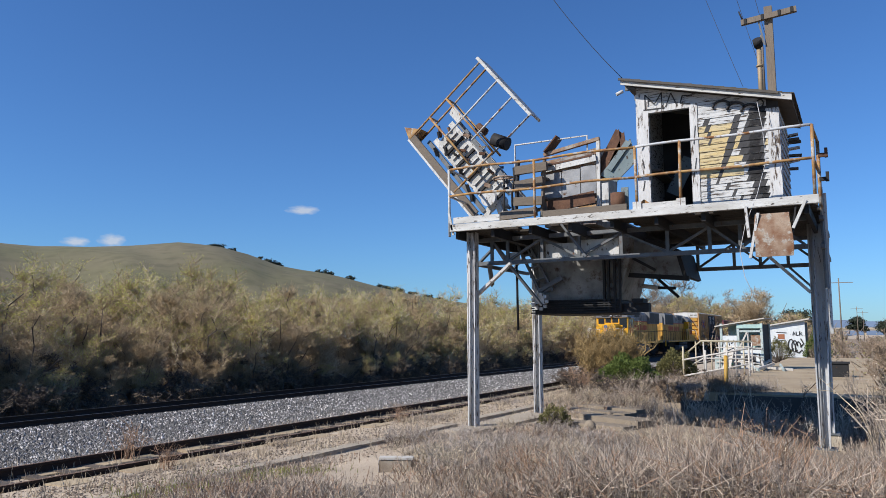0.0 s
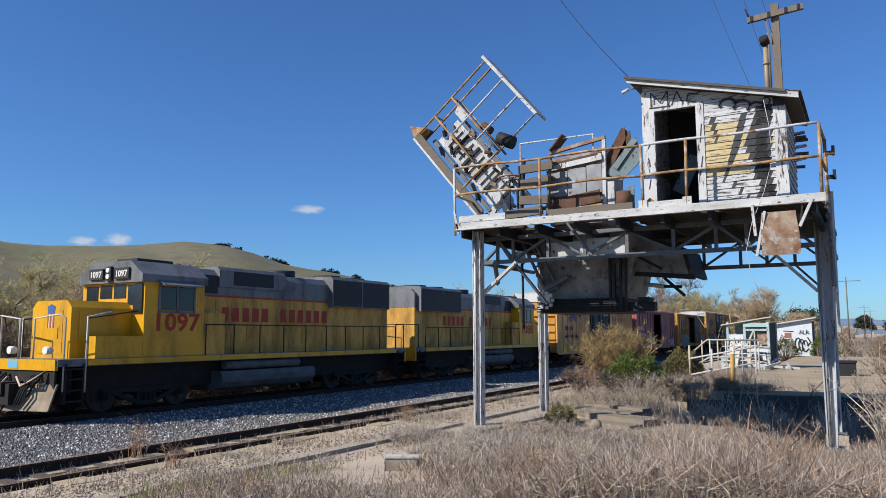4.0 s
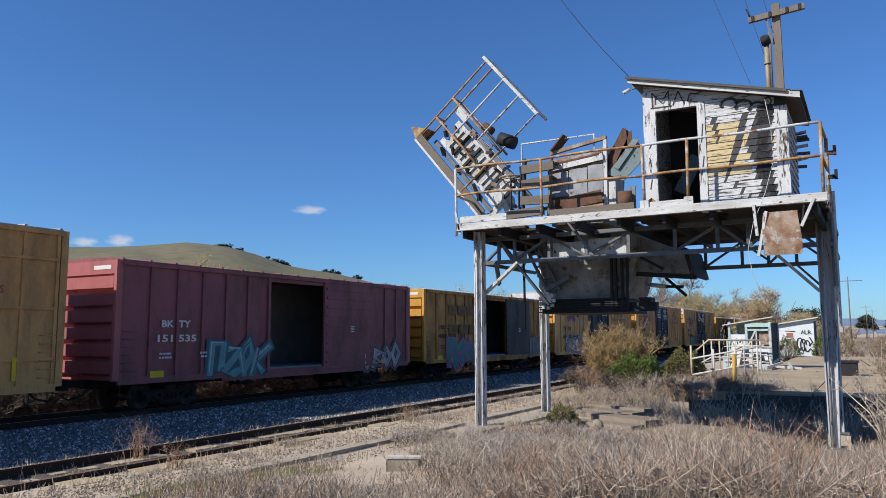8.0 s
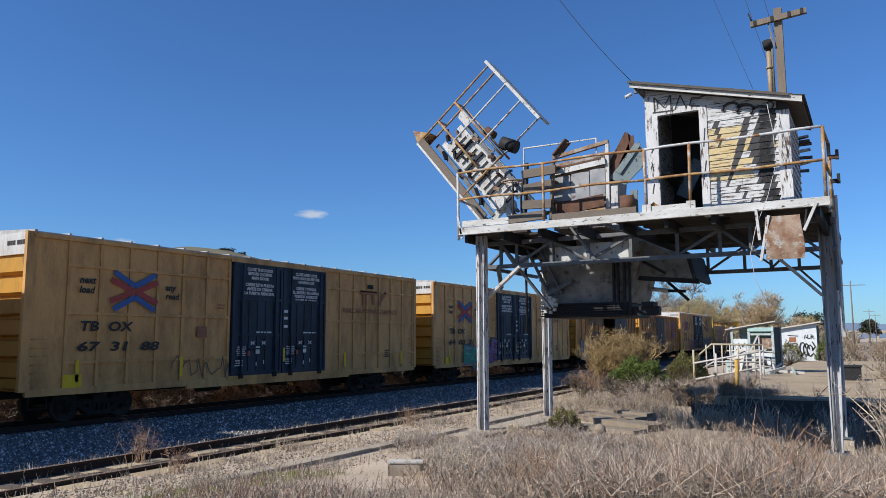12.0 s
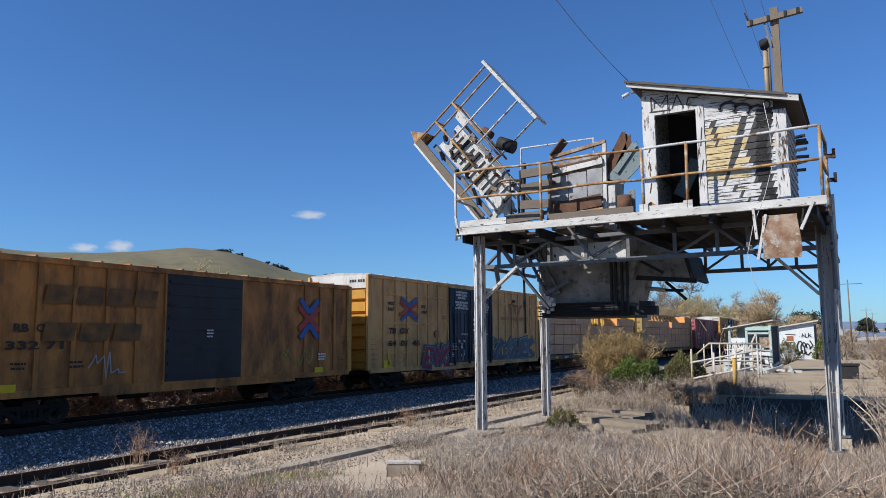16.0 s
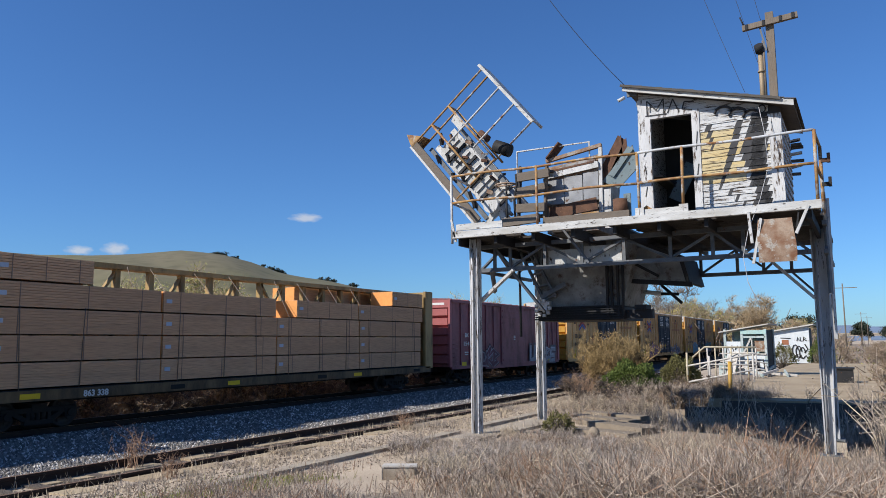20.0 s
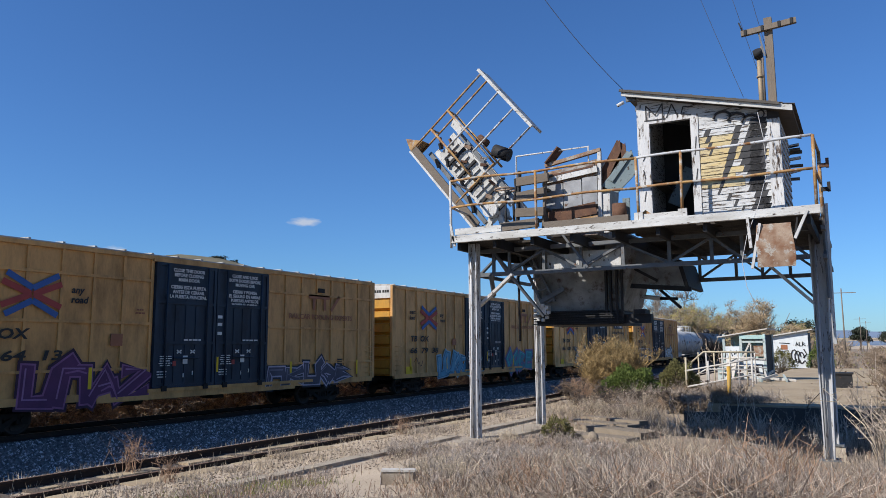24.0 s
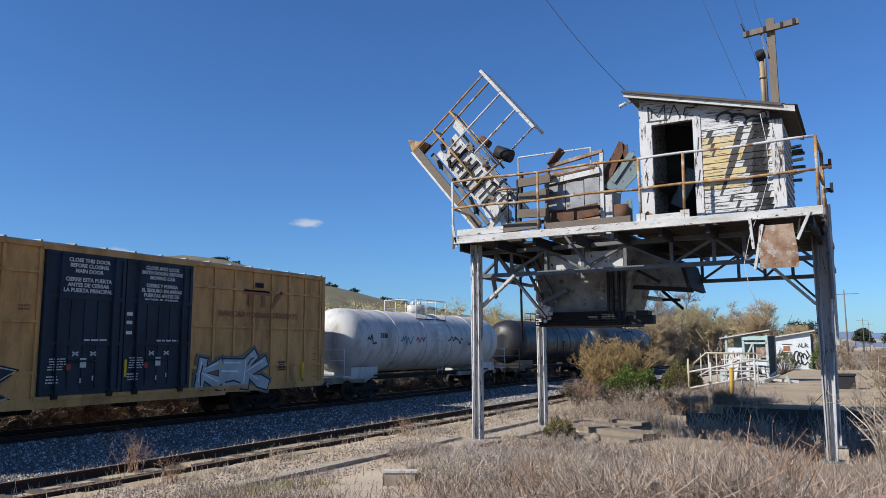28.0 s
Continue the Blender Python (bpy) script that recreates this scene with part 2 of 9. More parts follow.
def build_ground():
    bm = fresh()
    xs = spaced(((-1500, -400, 220), (-400, -60, 40), (-60, -27, 6), (-27, -22.9, 0.8), (-22.9, -18.5, 1.1), (-18.5, -9.6, 0.5), (-9.6, 4, 0.25), (4, 14, 0.8), (14, 60, 5), (60, 400, 40), (400, 1500, 220)))
    ys = spaced(((-600, -60, 90), (-60, 0, 8), (0, 4, 0.8), (4, 24.5, 0.25), (24.5, 24.55, 0.05), (24.55, 34, 0.45), (34, 60, 1.2), (60, 200, 8), (200, 600, 40), (600, 2600, 250)))
    grid = [[bm.verts.new((x, y, ground_z(x, y))) for y in ys] for x in xs]
    for a, b, xa in zip(grid, grid[1:], xs):
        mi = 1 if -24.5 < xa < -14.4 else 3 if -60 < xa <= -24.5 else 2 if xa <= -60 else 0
        for i in range(len(ys) - 1):
            mi = (2 if ys[i] >= 21 and xa > -8.8 + 0.6 * noise.noise((xa, ys[i] * 0.5, 6.0)) and ys[i] < 400 or -3 < ys[i] < 24.5 and xa > -5.6 - 0.10 * abs(ys[i] - 13) + 0.5 * noise.noise((xa, ys[i] * 0.7, 4.0)) else 0) if xa > -9.7 else mi
            f = bm.faces.new((a[i], b[i], b[i + 1], a[i + 1]))
            f.material_index, f.smooth = mi, True
    solid("ground", bm, [M_DIRT, M_BALLAST, M_LITTER, M_MOULDSHADE], "dry bare dirt ground with a grey ballast bank", "ground", kind="structure")


RAIL_SHAPE = ((-0.07, 0), (0.07, 0), (0.07, 0.02), (0.012, 0.045), (0.012, 0.115), (0.036, 0.125), (0.036, 0.16), (-0.036, 0.16), (-0.036, 0.125), (-0.012, 0.115), (-0.012, 0.045), (-0.07, 0.02))


def rail(name, x, top, y0, y1, parent, head, high=0.16):
    bm = fresh()
    for i in range(int((y1 - y0) / 60) + 1):
        a = y0 + 60 * i
        prism(bm, [(x + px, a, top - high + pz * high / 0.16) for px, pz in RAIL_SHAPE], (0, min(60, y1 - a), 0))
    for f in bm.faces:
        if f.normal.z > 0.9 or f.calc_center_median().z > top - 0.001:
            f.material_index = 1
    part(name, bm, [M_RAIL, head], parent)


def build_tracks():
    t = thing("railway_track", 0, 0, 0, "main line railway track on grey ballast", "track", kind="structure")
    for side in (-1, 1):
        rail("rail", TRACK_X + side * 0.75, 0.0, -60, 640, t, M_RAILTOP)
    tie = finish(one(box, -1.3, 1.3, -0.115, 0.115, -0.12, 0.0), "tie", M_TIE)
    for i in range(150):
        o = new("tie", tie)
        o.parent = t
        o.matrix_basis = pose(TRACK_X, 1 + i * 0.52, -0.156, 0, 0, random.uniform(-0.6, 0.6))
    s = thing("siding_track", 0, 0, 0, "rusty disused siding track half buried in dirt", "track", kind="structure")
    for side in (-1, 1):
        rail("rail", SIDE_X + side * 0.75, -0.005, -40, 300, s, M_RAILRUST, 0.22)
    for i in range(70):
        o = new("tie", tie)
        o.parent = s
        o.matrix_basis = pose(SIDE_X + random.uniform(-0.08, 0.08), 1 + i * 0.6, -0.165, 0, random.uniform(-0.4, 0.4), random.uniform(-2, 2))


def ballast_stones():
    """Loose angular stones over the shoulder towards the siding."""
    rng = np.random.default_rng(5)
    n = 92000
    y = 8 + 62 * rng.random(n) ** 1.5
    x = -19.45 + 5.6 * rng.random(n)
    size = rng.uniform(0.026, 0.060, n)
    base = np.array(((1, 0, 0), (-1, 0.2, 0), (0.1, 1, 0.1), (0, -1, 0), (0, 0, 0.9), (0.1, 0, -0.9)), float)
    faces = np.array(((0, 2, 4), (2, 1, 4), (1, 3, 4), (3, 0, 4), (2, 0, 5), (1, 2, 5), (3, 1, 5), (0, 3, 5)))
    z = np.array([ground_z(a, b) for a, b in zip(x, y)]) + size * 0.3
    v = base[None] * rng.uniform(0.7, 1.25, (n, 6, 1)) * size[:, None, None]
    a = rng.uniform(0, 6.28, n)
    ca, sa = np.cos(a)[:, None], np.sin(a)[:, None]
    v = np.stack((v[..., 0] * ca - v[..., 1] * sa, v[..., 0] * sa + v[..., 1] * ca, v[..., 2]), -1) + np.stack((x, y, z), -1)[:, None]
    f = (faces[None] + 6 * np.arange(n)[:, None, None]).reshape(-1, 3)
    me = bpy.data.meshes.new("ballast_stones")
    me.from_pydata(v.reshape(-1, 3).tolist(), [], f.tolist())
    me.materials.append(M_STONE)
    tagged(new("ballast_stones", me), "loose grey crushed stone along the track", "ballast", kind="stuff")


def siding_litter():
    """Clods, chips and broken bits of concrete over the dirt by the siding."""
    rng = np.random.default_rng(15)
    n = 17000
    y = 6 + 40 * rng.random(n) ** 1.5
    x = rng.choice([-13.9, -12.5, -11.0, -10.3, -9.9, -8.8], n) + rng.normal(size=n) * 0.42
    size = rng.uniform(0.012, 0.05, n) ** 1.15
    base = np.array(((1, 0, 0), (-1, 0.2, 0), (0.1, 1, 0.1), (0, -1, 0), (0, 0, 0.55), (0.1, 0, -0.9)), float)
    faces = np.array(((0, 2, 4), (2, 1, 4), (1, 3, 4), (3, 0, 4), (2, 0, 5), (1, 2, 5), (3, 1, 5), (0, 3, 5)))
    z = np.array([ground_z(a, b) for a, b in zip(x, y)]) + size * 0.3
    v = base[None] * rng.uniform(0.5, 1.3, (n, 6, 1)) * size[:, None, None] + np.stack((x, y, z), -1)[:, None]
    f = (faces[None] + 6 * np.arange(n)[:, None, None]).reshape(-1, 3)
    me = bpy.data.meshes.new("siding_litter")
    me.from_pydata(v.reshape(-1, 3).tolist(), [], f.tolist())
    me.materials.append(M_CLOD)
    tagged(new("siding_litter", me), "loose clods and chips on the dirt by the siding", "gravel", kind="stuff")


def build_hills():
    bm = fresh()
    rows = []
    for k in range(0, 111):
        b = 8 + k * 1.0
        el = hill_el(b)
        col = []
        for j in range(13):
            u = j / 12
            d = 260 + 380 * u
            h = math.tan(radians(el)) * 560 * math.sin(min(1.0, u / 0.8) * math.pi / 2) ** 1.4
            if u > 0.8:
                h *= 1 - (u - 0.8) * 1.2
            spur = 1 - abs(noise.noise((b * 0.11 + u * 1.3, u * 1.6, 1.0))) * 2.2
            h += (13.0 * spur - 6.0 + 4.0 * noise.noise((b * 0.45, u * 5, 3.0))) * min(1, u * 3) * max(0.0, 1 - u / 0.72)
            ang = radians(b)
            col.append(bm.verts.new((-d * math.sin(ang), d * math.cos(ang), 2.3 + h - (4 if j == 0 else 0))))
        rows.append(col)
    for a, b in zip(rows, rows[1:]):
        for j in range(12):
            bm.faces.new((a[j], a[j + 1], b[j + 1], b[j])).smooth = True
    solid("hills", bm, M_HILL, "rounded grassy hills in green and tan", "hill", kind="structure")


def hill_el(b):
    pts = ((8, 0.2), (20, 0.8), (24, 1.9), (27.2, 2.3), (30, 2.6), (31.2, 2.8), (33.3, 3.25), (36.4, 4.1), (38.5, 4.5), (40.6, 4.85), (42.3, 5.2), (43.5, 5.7), (46.2, 6.3), (49, 6.45), (52, 6.15), (55, 5.9), (58, 5.8), (60, 5.9), (64, 6.3), (80, 7), (118, 2))
    return float(np.interp(b, [p[0] for p in pts], [p[1] for p in pts]))


def far_range():
    bm = fresh()
    rows = []
    for k in range(61):
        b = -40 + k * 1.2
        ang = radians(b)
        h = 26 + 7 * noise.noise((b * 0.12, 0, 0)) + 3 * noise.noise((b * 0.5, 1, 0))
        rows.append([bm.verts.new((-1700 * math.sin(ang), 1700 * math.cos(ang), z)) for z in (-5, 2.3 + h)] + [bm.verts.new((-2300 * math.sin(ang), 2300 * math.cos(ang), -5))])
    for a, b in zip(rows, rows[1:]):
        for j in range(2):
            bm.faces.new((a[j], a[j + 1], b[j + 1], b[j])).smooth = True
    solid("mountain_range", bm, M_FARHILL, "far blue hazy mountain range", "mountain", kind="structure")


# The blue haze of distance is mixed into the hill colour itself.
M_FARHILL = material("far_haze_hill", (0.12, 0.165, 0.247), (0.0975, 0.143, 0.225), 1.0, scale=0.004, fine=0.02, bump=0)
build_ground()
build_tracks()
ballast_stones()
siding_litter()
build_hills()
far_range()
# ---- loading tower ----
YF, YB, DECK = 15.5, 19.0, 4.98
M_HOPPER = material("dull_hopper_sheet", (0.24, 0.24, 0.23), (0.10, 0.10, 0.097), 0.6, 0.2, scale=3, amount=0.8, fine=30, wear=(0.09, 0.05, 0.03), wear_at=0.6, wear_scale=4, wear_soft=0.08)
M_SHEET = material("galvanised_sheet_old", (0.27, 0.262, 0.247), (0.12, 0.112, 0.105), 0.6, 0.2, scale=3, amount=0.9, fine=30, wear=RUST, wear_at=0.58, wear_scale=4, wear_soft=0.08)
M_BINSHEET = material("grey_bin_sheet", (0.27, 0.275, 0.285), (0.15, 0.155, 0.165), 0.5, 0.2, scale=2.5, amount=0.9, fine=30, wear=(0.14, 0.075, 0.04), wear_at=0.64, wear_scale=5)
M_PAN = material("dull_white_chute_pan", (0.46, 0.46, 0.44), (0.27, 0.265, 0.25), 0.6, scale=4, amount=0.9, fine=45, wear=(0.07, 0.05, 0.04), wear_at=0.61, wear_scale=16)
M_TEAL = material("faded_teal_panel", (0.12, 0.165, 0.18), (0.188, 0.225, 0.232), 0.6, scale=4, fine=40, wear=(0.06, 0.045, 0.0375), wear_at=0.6)
M_RUSTDARK = material("brown_rust_plate", (0.128, 0.0638, 0.0375), (0.0675, 0.0338, 0.0225), 0.85, scale=5, amount=0.9, fine=40, bump=0.3, wear=(0.24, 0.15, 0.09), wear_at=0.62)
M_BOARDW = material("white_weatherboard", (0.525, 0.532, 0.532), (0.39, 0.39, 0.39), 0.7, scale=4, fine=45, fine_amount=0.3, bump=0.35, wear=(0.0825, 0.0638, 0.0525), wear_at=0.555, wear_scale=7.0, streak=(0.4, 1, 3.6), rand=0.2)
M_BOARDY = material("cream_yellow_weatherboard", (0.51, 0.39, 0.18), (0.465, 0.42, 0.3), 0.7, scale=3, amount=0.8, fine=45, bump=0.35, wear=(0.112, 0.0825, 0.0638), wear_at=0.57, wear_scale=7.0, streak=(0.4, 1, 3.6), rand=0.2)
M_BLACKSPRAY = material("black_spray_paint", (0.024, 0.024, 0.028), (0.06, 0.06, 0.06), 0.7, scale=6, fine=40, wear=(0.45, 0.44, 0.42), wear_at=0.71, wear_scale=9)
M_SHINGLE = material("old_roof_shingle", (0.0975, 0.0863, 0.075), (0.165, 0.15, 0.128), 0.95, scale=5, fine=40, bump=0.5, rand=0.5)
M_BLACKIN = material("dark_interior", (0.05, 0.05, 0.055), (0.03, 0.03, 0.03), 0.9, scale=3)
M_OLDPOLE = material("pole_wood", (0.188, 0.154, 0.12), (0.112, 0.09, 0.0713), 0.9, scale=6, fine=50, bump=0.4, streak=(1, 1, 0.15))
M_WIRE = plain("dark_wire", (0.03, 0.03, 0.035))
M_PIPE = material("tan_vent_pipe", (0.315, 0.24, 0.15), (0.225, 0.165, 0.105), 0.6, 0.2, scale=5)

tower = thing("loading_tower", -4.4, YF, 0.0, "derelict steel loading tower with peeling white and grey paint", "loading tower")


DEEP = 1.0


def tpart(name, bm, mat, parent=None, label="", smooth_it=False):
    """Drawn at its place in the world, set back by DEEP, then moved into the tower's space."""
    for v in bm.verts:
        v.co = Vector(EYE) + (v.co - Vector(EYE)) * DEEP
    bmesh.ops.translate(bm, verts=bm.verts, vec=(4.4, -YF, 0))
    bmesh.ops.recalc_face_normals(bm, faces=bm.faces)
    return part(name, bm, mat, parent or tower, label, smooth_it)


def bars(name, list_of, mat, w, h, parent=None, up=(0, 1, 0)):
    for p, q in list_of:
        tpart(name, one(beam, p, q, w, h, up), mat, parent)


def leg(x, y, w_top, w_foot, foot, skew=0.0, paint=None):
    paint = paint or M_LEG
    o = tpart("leg", one(prism, [(x - w_foot / 2 + 0.013, y - 0.012, foot), (x + w_foot / 2 - 0.013, y - 0.012, foot), (x + skew + w_top / 2 - 0.013, y - 0.012, 4.7), (x + skew - w_top / 2 + 0.013, y - 0.012, 4.7)], (0, 0.024, 0)), paint)
    for s in (-1, 1):
        tpart("flange", one(prism, [(x + s * w_foot / 2 - 0.012, y - 0.11, foot), (x + s * w_foot / 2 + 0.012, y - 0.11, foot), (x + skew + s * w_top / 2 + 0.012, y - 0.11, 4.7), (x + skew + s * w_top / 2 - 0.012, y - 0.11, 4.7)], (0, 0.22, 0)), paint, o)
    tpart("conduit", one(tube, [(x - w_foot * 0.22, y - 0.10, foot + 0.05), (x + skew - w_top * 0.22, y - 0.10, 4.5)], 0.022, 6), paint, o)
    tpart("base_plate", one(box, x - 0.2, x + 0.2, y - 0.2, y + 0.2, foot - 0.02, foot + 0.015), M_GREYST, o)


DEEP = 1.02
leg(-7.94, 15.62, 0.18, 0.165, 0.14)
DEEP = 1.04
leg(-7.70, 19.0, 0.18, 0.165, 0.18)
# right legs: the deck's shade is put into their paint colour
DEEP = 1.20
leg(-0.70, 15.62, 0.30, 0.15, 0.20, 0.06, M_LEGSHADE)
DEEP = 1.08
leg(-0.74, 18.75, 0.24, 0.18, 0.12, 0.0, M_LEGSHADE)
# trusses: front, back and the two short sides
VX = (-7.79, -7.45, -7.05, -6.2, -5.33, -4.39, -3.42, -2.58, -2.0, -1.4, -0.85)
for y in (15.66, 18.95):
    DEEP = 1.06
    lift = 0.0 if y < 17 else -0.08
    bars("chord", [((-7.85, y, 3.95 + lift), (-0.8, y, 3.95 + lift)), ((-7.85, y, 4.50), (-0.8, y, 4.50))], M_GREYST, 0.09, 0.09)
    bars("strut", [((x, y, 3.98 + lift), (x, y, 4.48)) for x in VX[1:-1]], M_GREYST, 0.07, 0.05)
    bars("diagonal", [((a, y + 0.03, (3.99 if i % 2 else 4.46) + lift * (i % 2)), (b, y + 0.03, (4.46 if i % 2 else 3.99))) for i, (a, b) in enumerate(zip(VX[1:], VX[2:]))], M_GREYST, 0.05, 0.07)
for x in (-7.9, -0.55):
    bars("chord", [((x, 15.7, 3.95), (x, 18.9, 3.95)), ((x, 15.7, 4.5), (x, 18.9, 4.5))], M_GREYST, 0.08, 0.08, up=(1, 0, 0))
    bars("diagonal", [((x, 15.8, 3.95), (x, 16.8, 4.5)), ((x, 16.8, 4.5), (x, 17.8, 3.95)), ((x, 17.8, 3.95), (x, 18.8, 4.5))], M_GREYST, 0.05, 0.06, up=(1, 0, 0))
DEEP = 1.19
bars("knee_brace", [((-0.80, 15.66, 3.07), (-1.62, 15.66, 3.92))], M_WHITE, 0.06, 0.13)
DEEP = 1.03
bars("knee_brace", [((-7.83, 15.66, 3.23), (-6.97, 15.66, 3.93)), ((-7.8, 18.95, 3.3), (-7.0, 18.95, 3.9))], M_WHITE, 0.06, 0.13)
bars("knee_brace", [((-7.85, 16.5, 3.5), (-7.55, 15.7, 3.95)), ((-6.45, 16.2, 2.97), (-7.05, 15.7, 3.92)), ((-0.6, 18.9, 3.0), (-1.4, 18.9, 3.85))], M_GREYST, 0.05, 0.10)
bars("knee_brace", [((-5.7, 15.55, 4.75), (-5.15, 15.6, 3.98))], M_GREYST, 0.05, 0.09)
DEEP = 1.0
# deck: joists, planks with an opening over the hopper, white edge channel, toe boards
# joists and planks carry the shade below them as near-black colour
for k in range(9):
    x = -8.3 + k * 0.94
    tpart("joist", one(box, x - 0.04, x + 0.04, 15.52, 20.9, 4.56, 4.78), M_DARKST)
for k in range(22):
    y = 15.52 + k * 0.25
    runs = [(-8.45, -7.35), (-4.7, -2.9), (-2.5, -0.62)] if k in (1, 3) else [(-8.45, -6.9), (-6.2, -5.5), (-4.6, -0.62)] if k == 2 else [(-8.45, -0.62)] if y < 16.1 or y > 18.2 else [(-8.45, -6.75), (-4.35, -0.62)]
    for a, b in runs:
        tpart("plank", one(box, a + random.uniform(-0.06, 0.06), b + random.uniform(-0.05, 0.05), y, y + random.uniform(0.215, 0.243), 4.78, 4.83 + random.uniform(0, 0.012)), M_DECKWOOD)
tpart("edge_channel", one(box, -8.42, -0.56, 15.40, 15.47, 4.73, 4.90), M_EDGE)
tpart("edge_channel", one(box, -8.42, -0.56, 15.36, 15.40, 4.73, 4.755), M_EDGE)
tpart("toe_board", one(box, -8.36, -7.15, 15.44, 15.49, 4.92, 5.07), M_EDGE)
tpart("toe_board", one(box, -6.1, -4.2, 15.47, 15.52, 4.905, 5.05), M_WOODOLD)
tpart("toe_board", one(box, -4.0, -3.05, 15.46, 15.52, 4.905, 5.02), M_EDGE)
for x in (-3.97, -3.07):
    tpart("rail_bracket", one(box, x - 0.09, x + 0.09, 15.43, 15.455, 4.88, 5.06), M_EDGE)
# yellow guard rail
guard = []
for x, zt, zb in ((-8.47, 6.25, 4.62), (-6.28, 6.26, 4.74), (-3.97, 6.27, 4.86), (-3.08, 6.27, 4.90), (-0.62, 6.26, 4.90)):
    guard.append(tpart("rail_post", one(tube, [(x, 15.46, zb), (x + random.uniform(-0.02, 0.02), 15.46, zt)], 0.032, 8), M_WHITE if x < -8 else M_YELRAIL))
for z in (6.25, 5.6):
    n = 8
    tpart("guard_rail", one(tube, [(-8.47 + 4.5 * k / n, 15.46, z + 0.02 * math.sin(k * 1.3)) for k in range(n + 1)], 0.029, 8), M_YELRAIL)
    tpart("guard_rail", one(tube, [(-3.97 + 3.35 * k / n, 15.46, z + 0.012 * math.sin(6 + k * 1.1)) for k in range(n + 1)], 0.029, 8), M_RAILWHITE if z > 6 else M_YELRAIL)
    tpart("guard_rail", one(tube, [(-0.62, 15.46, z), (-0.58, 16.9, z)], 0.03, 8), M_YELRAIL)
    tpart("guard_rail", one(tube, [(-8.47, 15.46, z), (-8.47, 16.4, z - 0.05)], 0.03, 8), M_WHITE)
tpart("rail_post", one(tube, [(-0.58, 16.9, 4.7), (-0.58, 16.9, 6.26)], 0.035, 8), M_YELRAIL)
tpart("corner_bracket", one(beam, (-8.47, 15.42, 5.2), (-8.35, 15.42, 4.65), 0.04, 0.05), M_WHITE)
for z, mat in ((5.95, M_RUSTDARK), (5.45, M_DARKST)):
    bm = fresh()
    box(bm, -0.58, -0.44, 16.85, 16.92, z - 0.04, z + 0.04)
    box(bm, -0.46, -0.40, 16.83, 16.94, z - 0.05, z + 0.14)
    tpart("wire_bracket", bm, mat)
tpart("ladder_rail", one(beam, (-0.56, 17.0, 3.2), (-0.58, 16.95, 5.3), 0.05, 0.1), M_GREYST)
tpart("ladder_rail", one(beam, (-0.54, 17.3, 2.3), (-0.52, 17.2, 5.2), 0.05, 0.14), M_WHITE)
# inner white handrail by the bin
tpart("guard_rail", one(tube, [(-7.2, 16.5, 5.7), (-7.2, 16.5, 6.93), (-5.36, 16.5, 6.93), (-5.36, 16.5, 4.9)], 0.025, 8), M_WHITE)
# rusty hanging sheet with its straps
bm = fresh()
n = 8
cols = []
for k in range(n + 1):
    u = k / n
    z = 4.60 - 0.84 * u
    bow = 0.07 * math.sin(u * 2.2)
    cols.append([bm.verts.new((x + 0.06 * math.sin(u * 3 + x), 15.42 - bow - d, z)) for d in (0, 0.012) for x in (-1.62 - 0.14 * u, -1.03 - 0.06 * u)])
for a, b in zip(cols, cols[1:]):
    for i, j in ((0, 1), (3, 2)):
        bm.faces.new((a[i], a[j], b[j], b[i]))
    bm.faces.new((a[0], a[2], b[2], b[0]))
    bm.faces.new((a[1], a[3], b[3], b[1]))
tpart("hanging_sheet", bm, M_RUSTY)
bars("strap", [((-1.84, 15.38, 4.76), (-1.80, 15.38, 4.15)), ((-1.62, 15.40, 4.62), (-1.80, 15.40, 3.75)), ((-0.78, 15.38, 4.80), (-1.02, 15.38, 4.28))], M_WHITE, 0.05, 0.09)
bars("strap", [((-0.96, 15.44, 4.7), (-1.04, 15.44, 4.2))], M_DARKST, 0.03, 0.06)

# hopper under the deck
DEEP = 1.09
bm = fresh()
prism(bm, [(-6.7, 16.35, 4.76), (-4.4, 16.35, 4.76), (-4.4, 16.35, 4.0), (-4.72, 16.5, 3.08), (-6.55, 16.5, 3.08), (-6.72, 16.35, 3.95)], (0, 1.75, 0))
hop = tpart("hopper", bm, M_HOPPER)
for x in (-6.55, -5.95, -5.35, -4.75):
    tpart("hopper_rib", one(box, x - 0.025, x + 0.025, 16.30, 16.36, 3.95, 4.74), M_GREYST, hop)
for k in range(6):
    z = 2.78 + k * 0.055
    tpart("gate_bar", one(box, -6.78 + 0.03 * (k % 2), -4.66, 16.36, 16.42, z, z + 0.03), M_DARKST, hop)
tpart("gate", one(box, -6.7, -4.7, 16.44, 18.2, 2.76, 3.06), M_DARKST, hop)
bars("gate_pipe", [((x, 16.42, 2.8), (x + 0.04, 16.3, 4.0)) for x in (-4.92, -4.78, -4.66, -5.02)], M_DARKST, 0.05, 0.06, hop)
tpart("gate_arm", one(box, -4.72, -4.05, 16.5, 16.7, 2.78, 2.98), M_DARKST, hop)
tpart("gate_arm", one(box, -4.4, -4.15, 16.4, 16.8, 2.98, 3.08), M_DARKST, hop)
bm = fresh()
prism(bm, [(-4.73, 16.7, 4.71), (-3.41, 16.7, 4.15), (-3.26, 16.7, 3.55), (-3.34, 16.7, 3.53), (-3.48, 16.7, 4.08), (-4.73, 16.7, 4.62)], (0, 1.7, 0))
chute = tpart("side_chute", bm, M_DARKST)
prism_b = fresh()
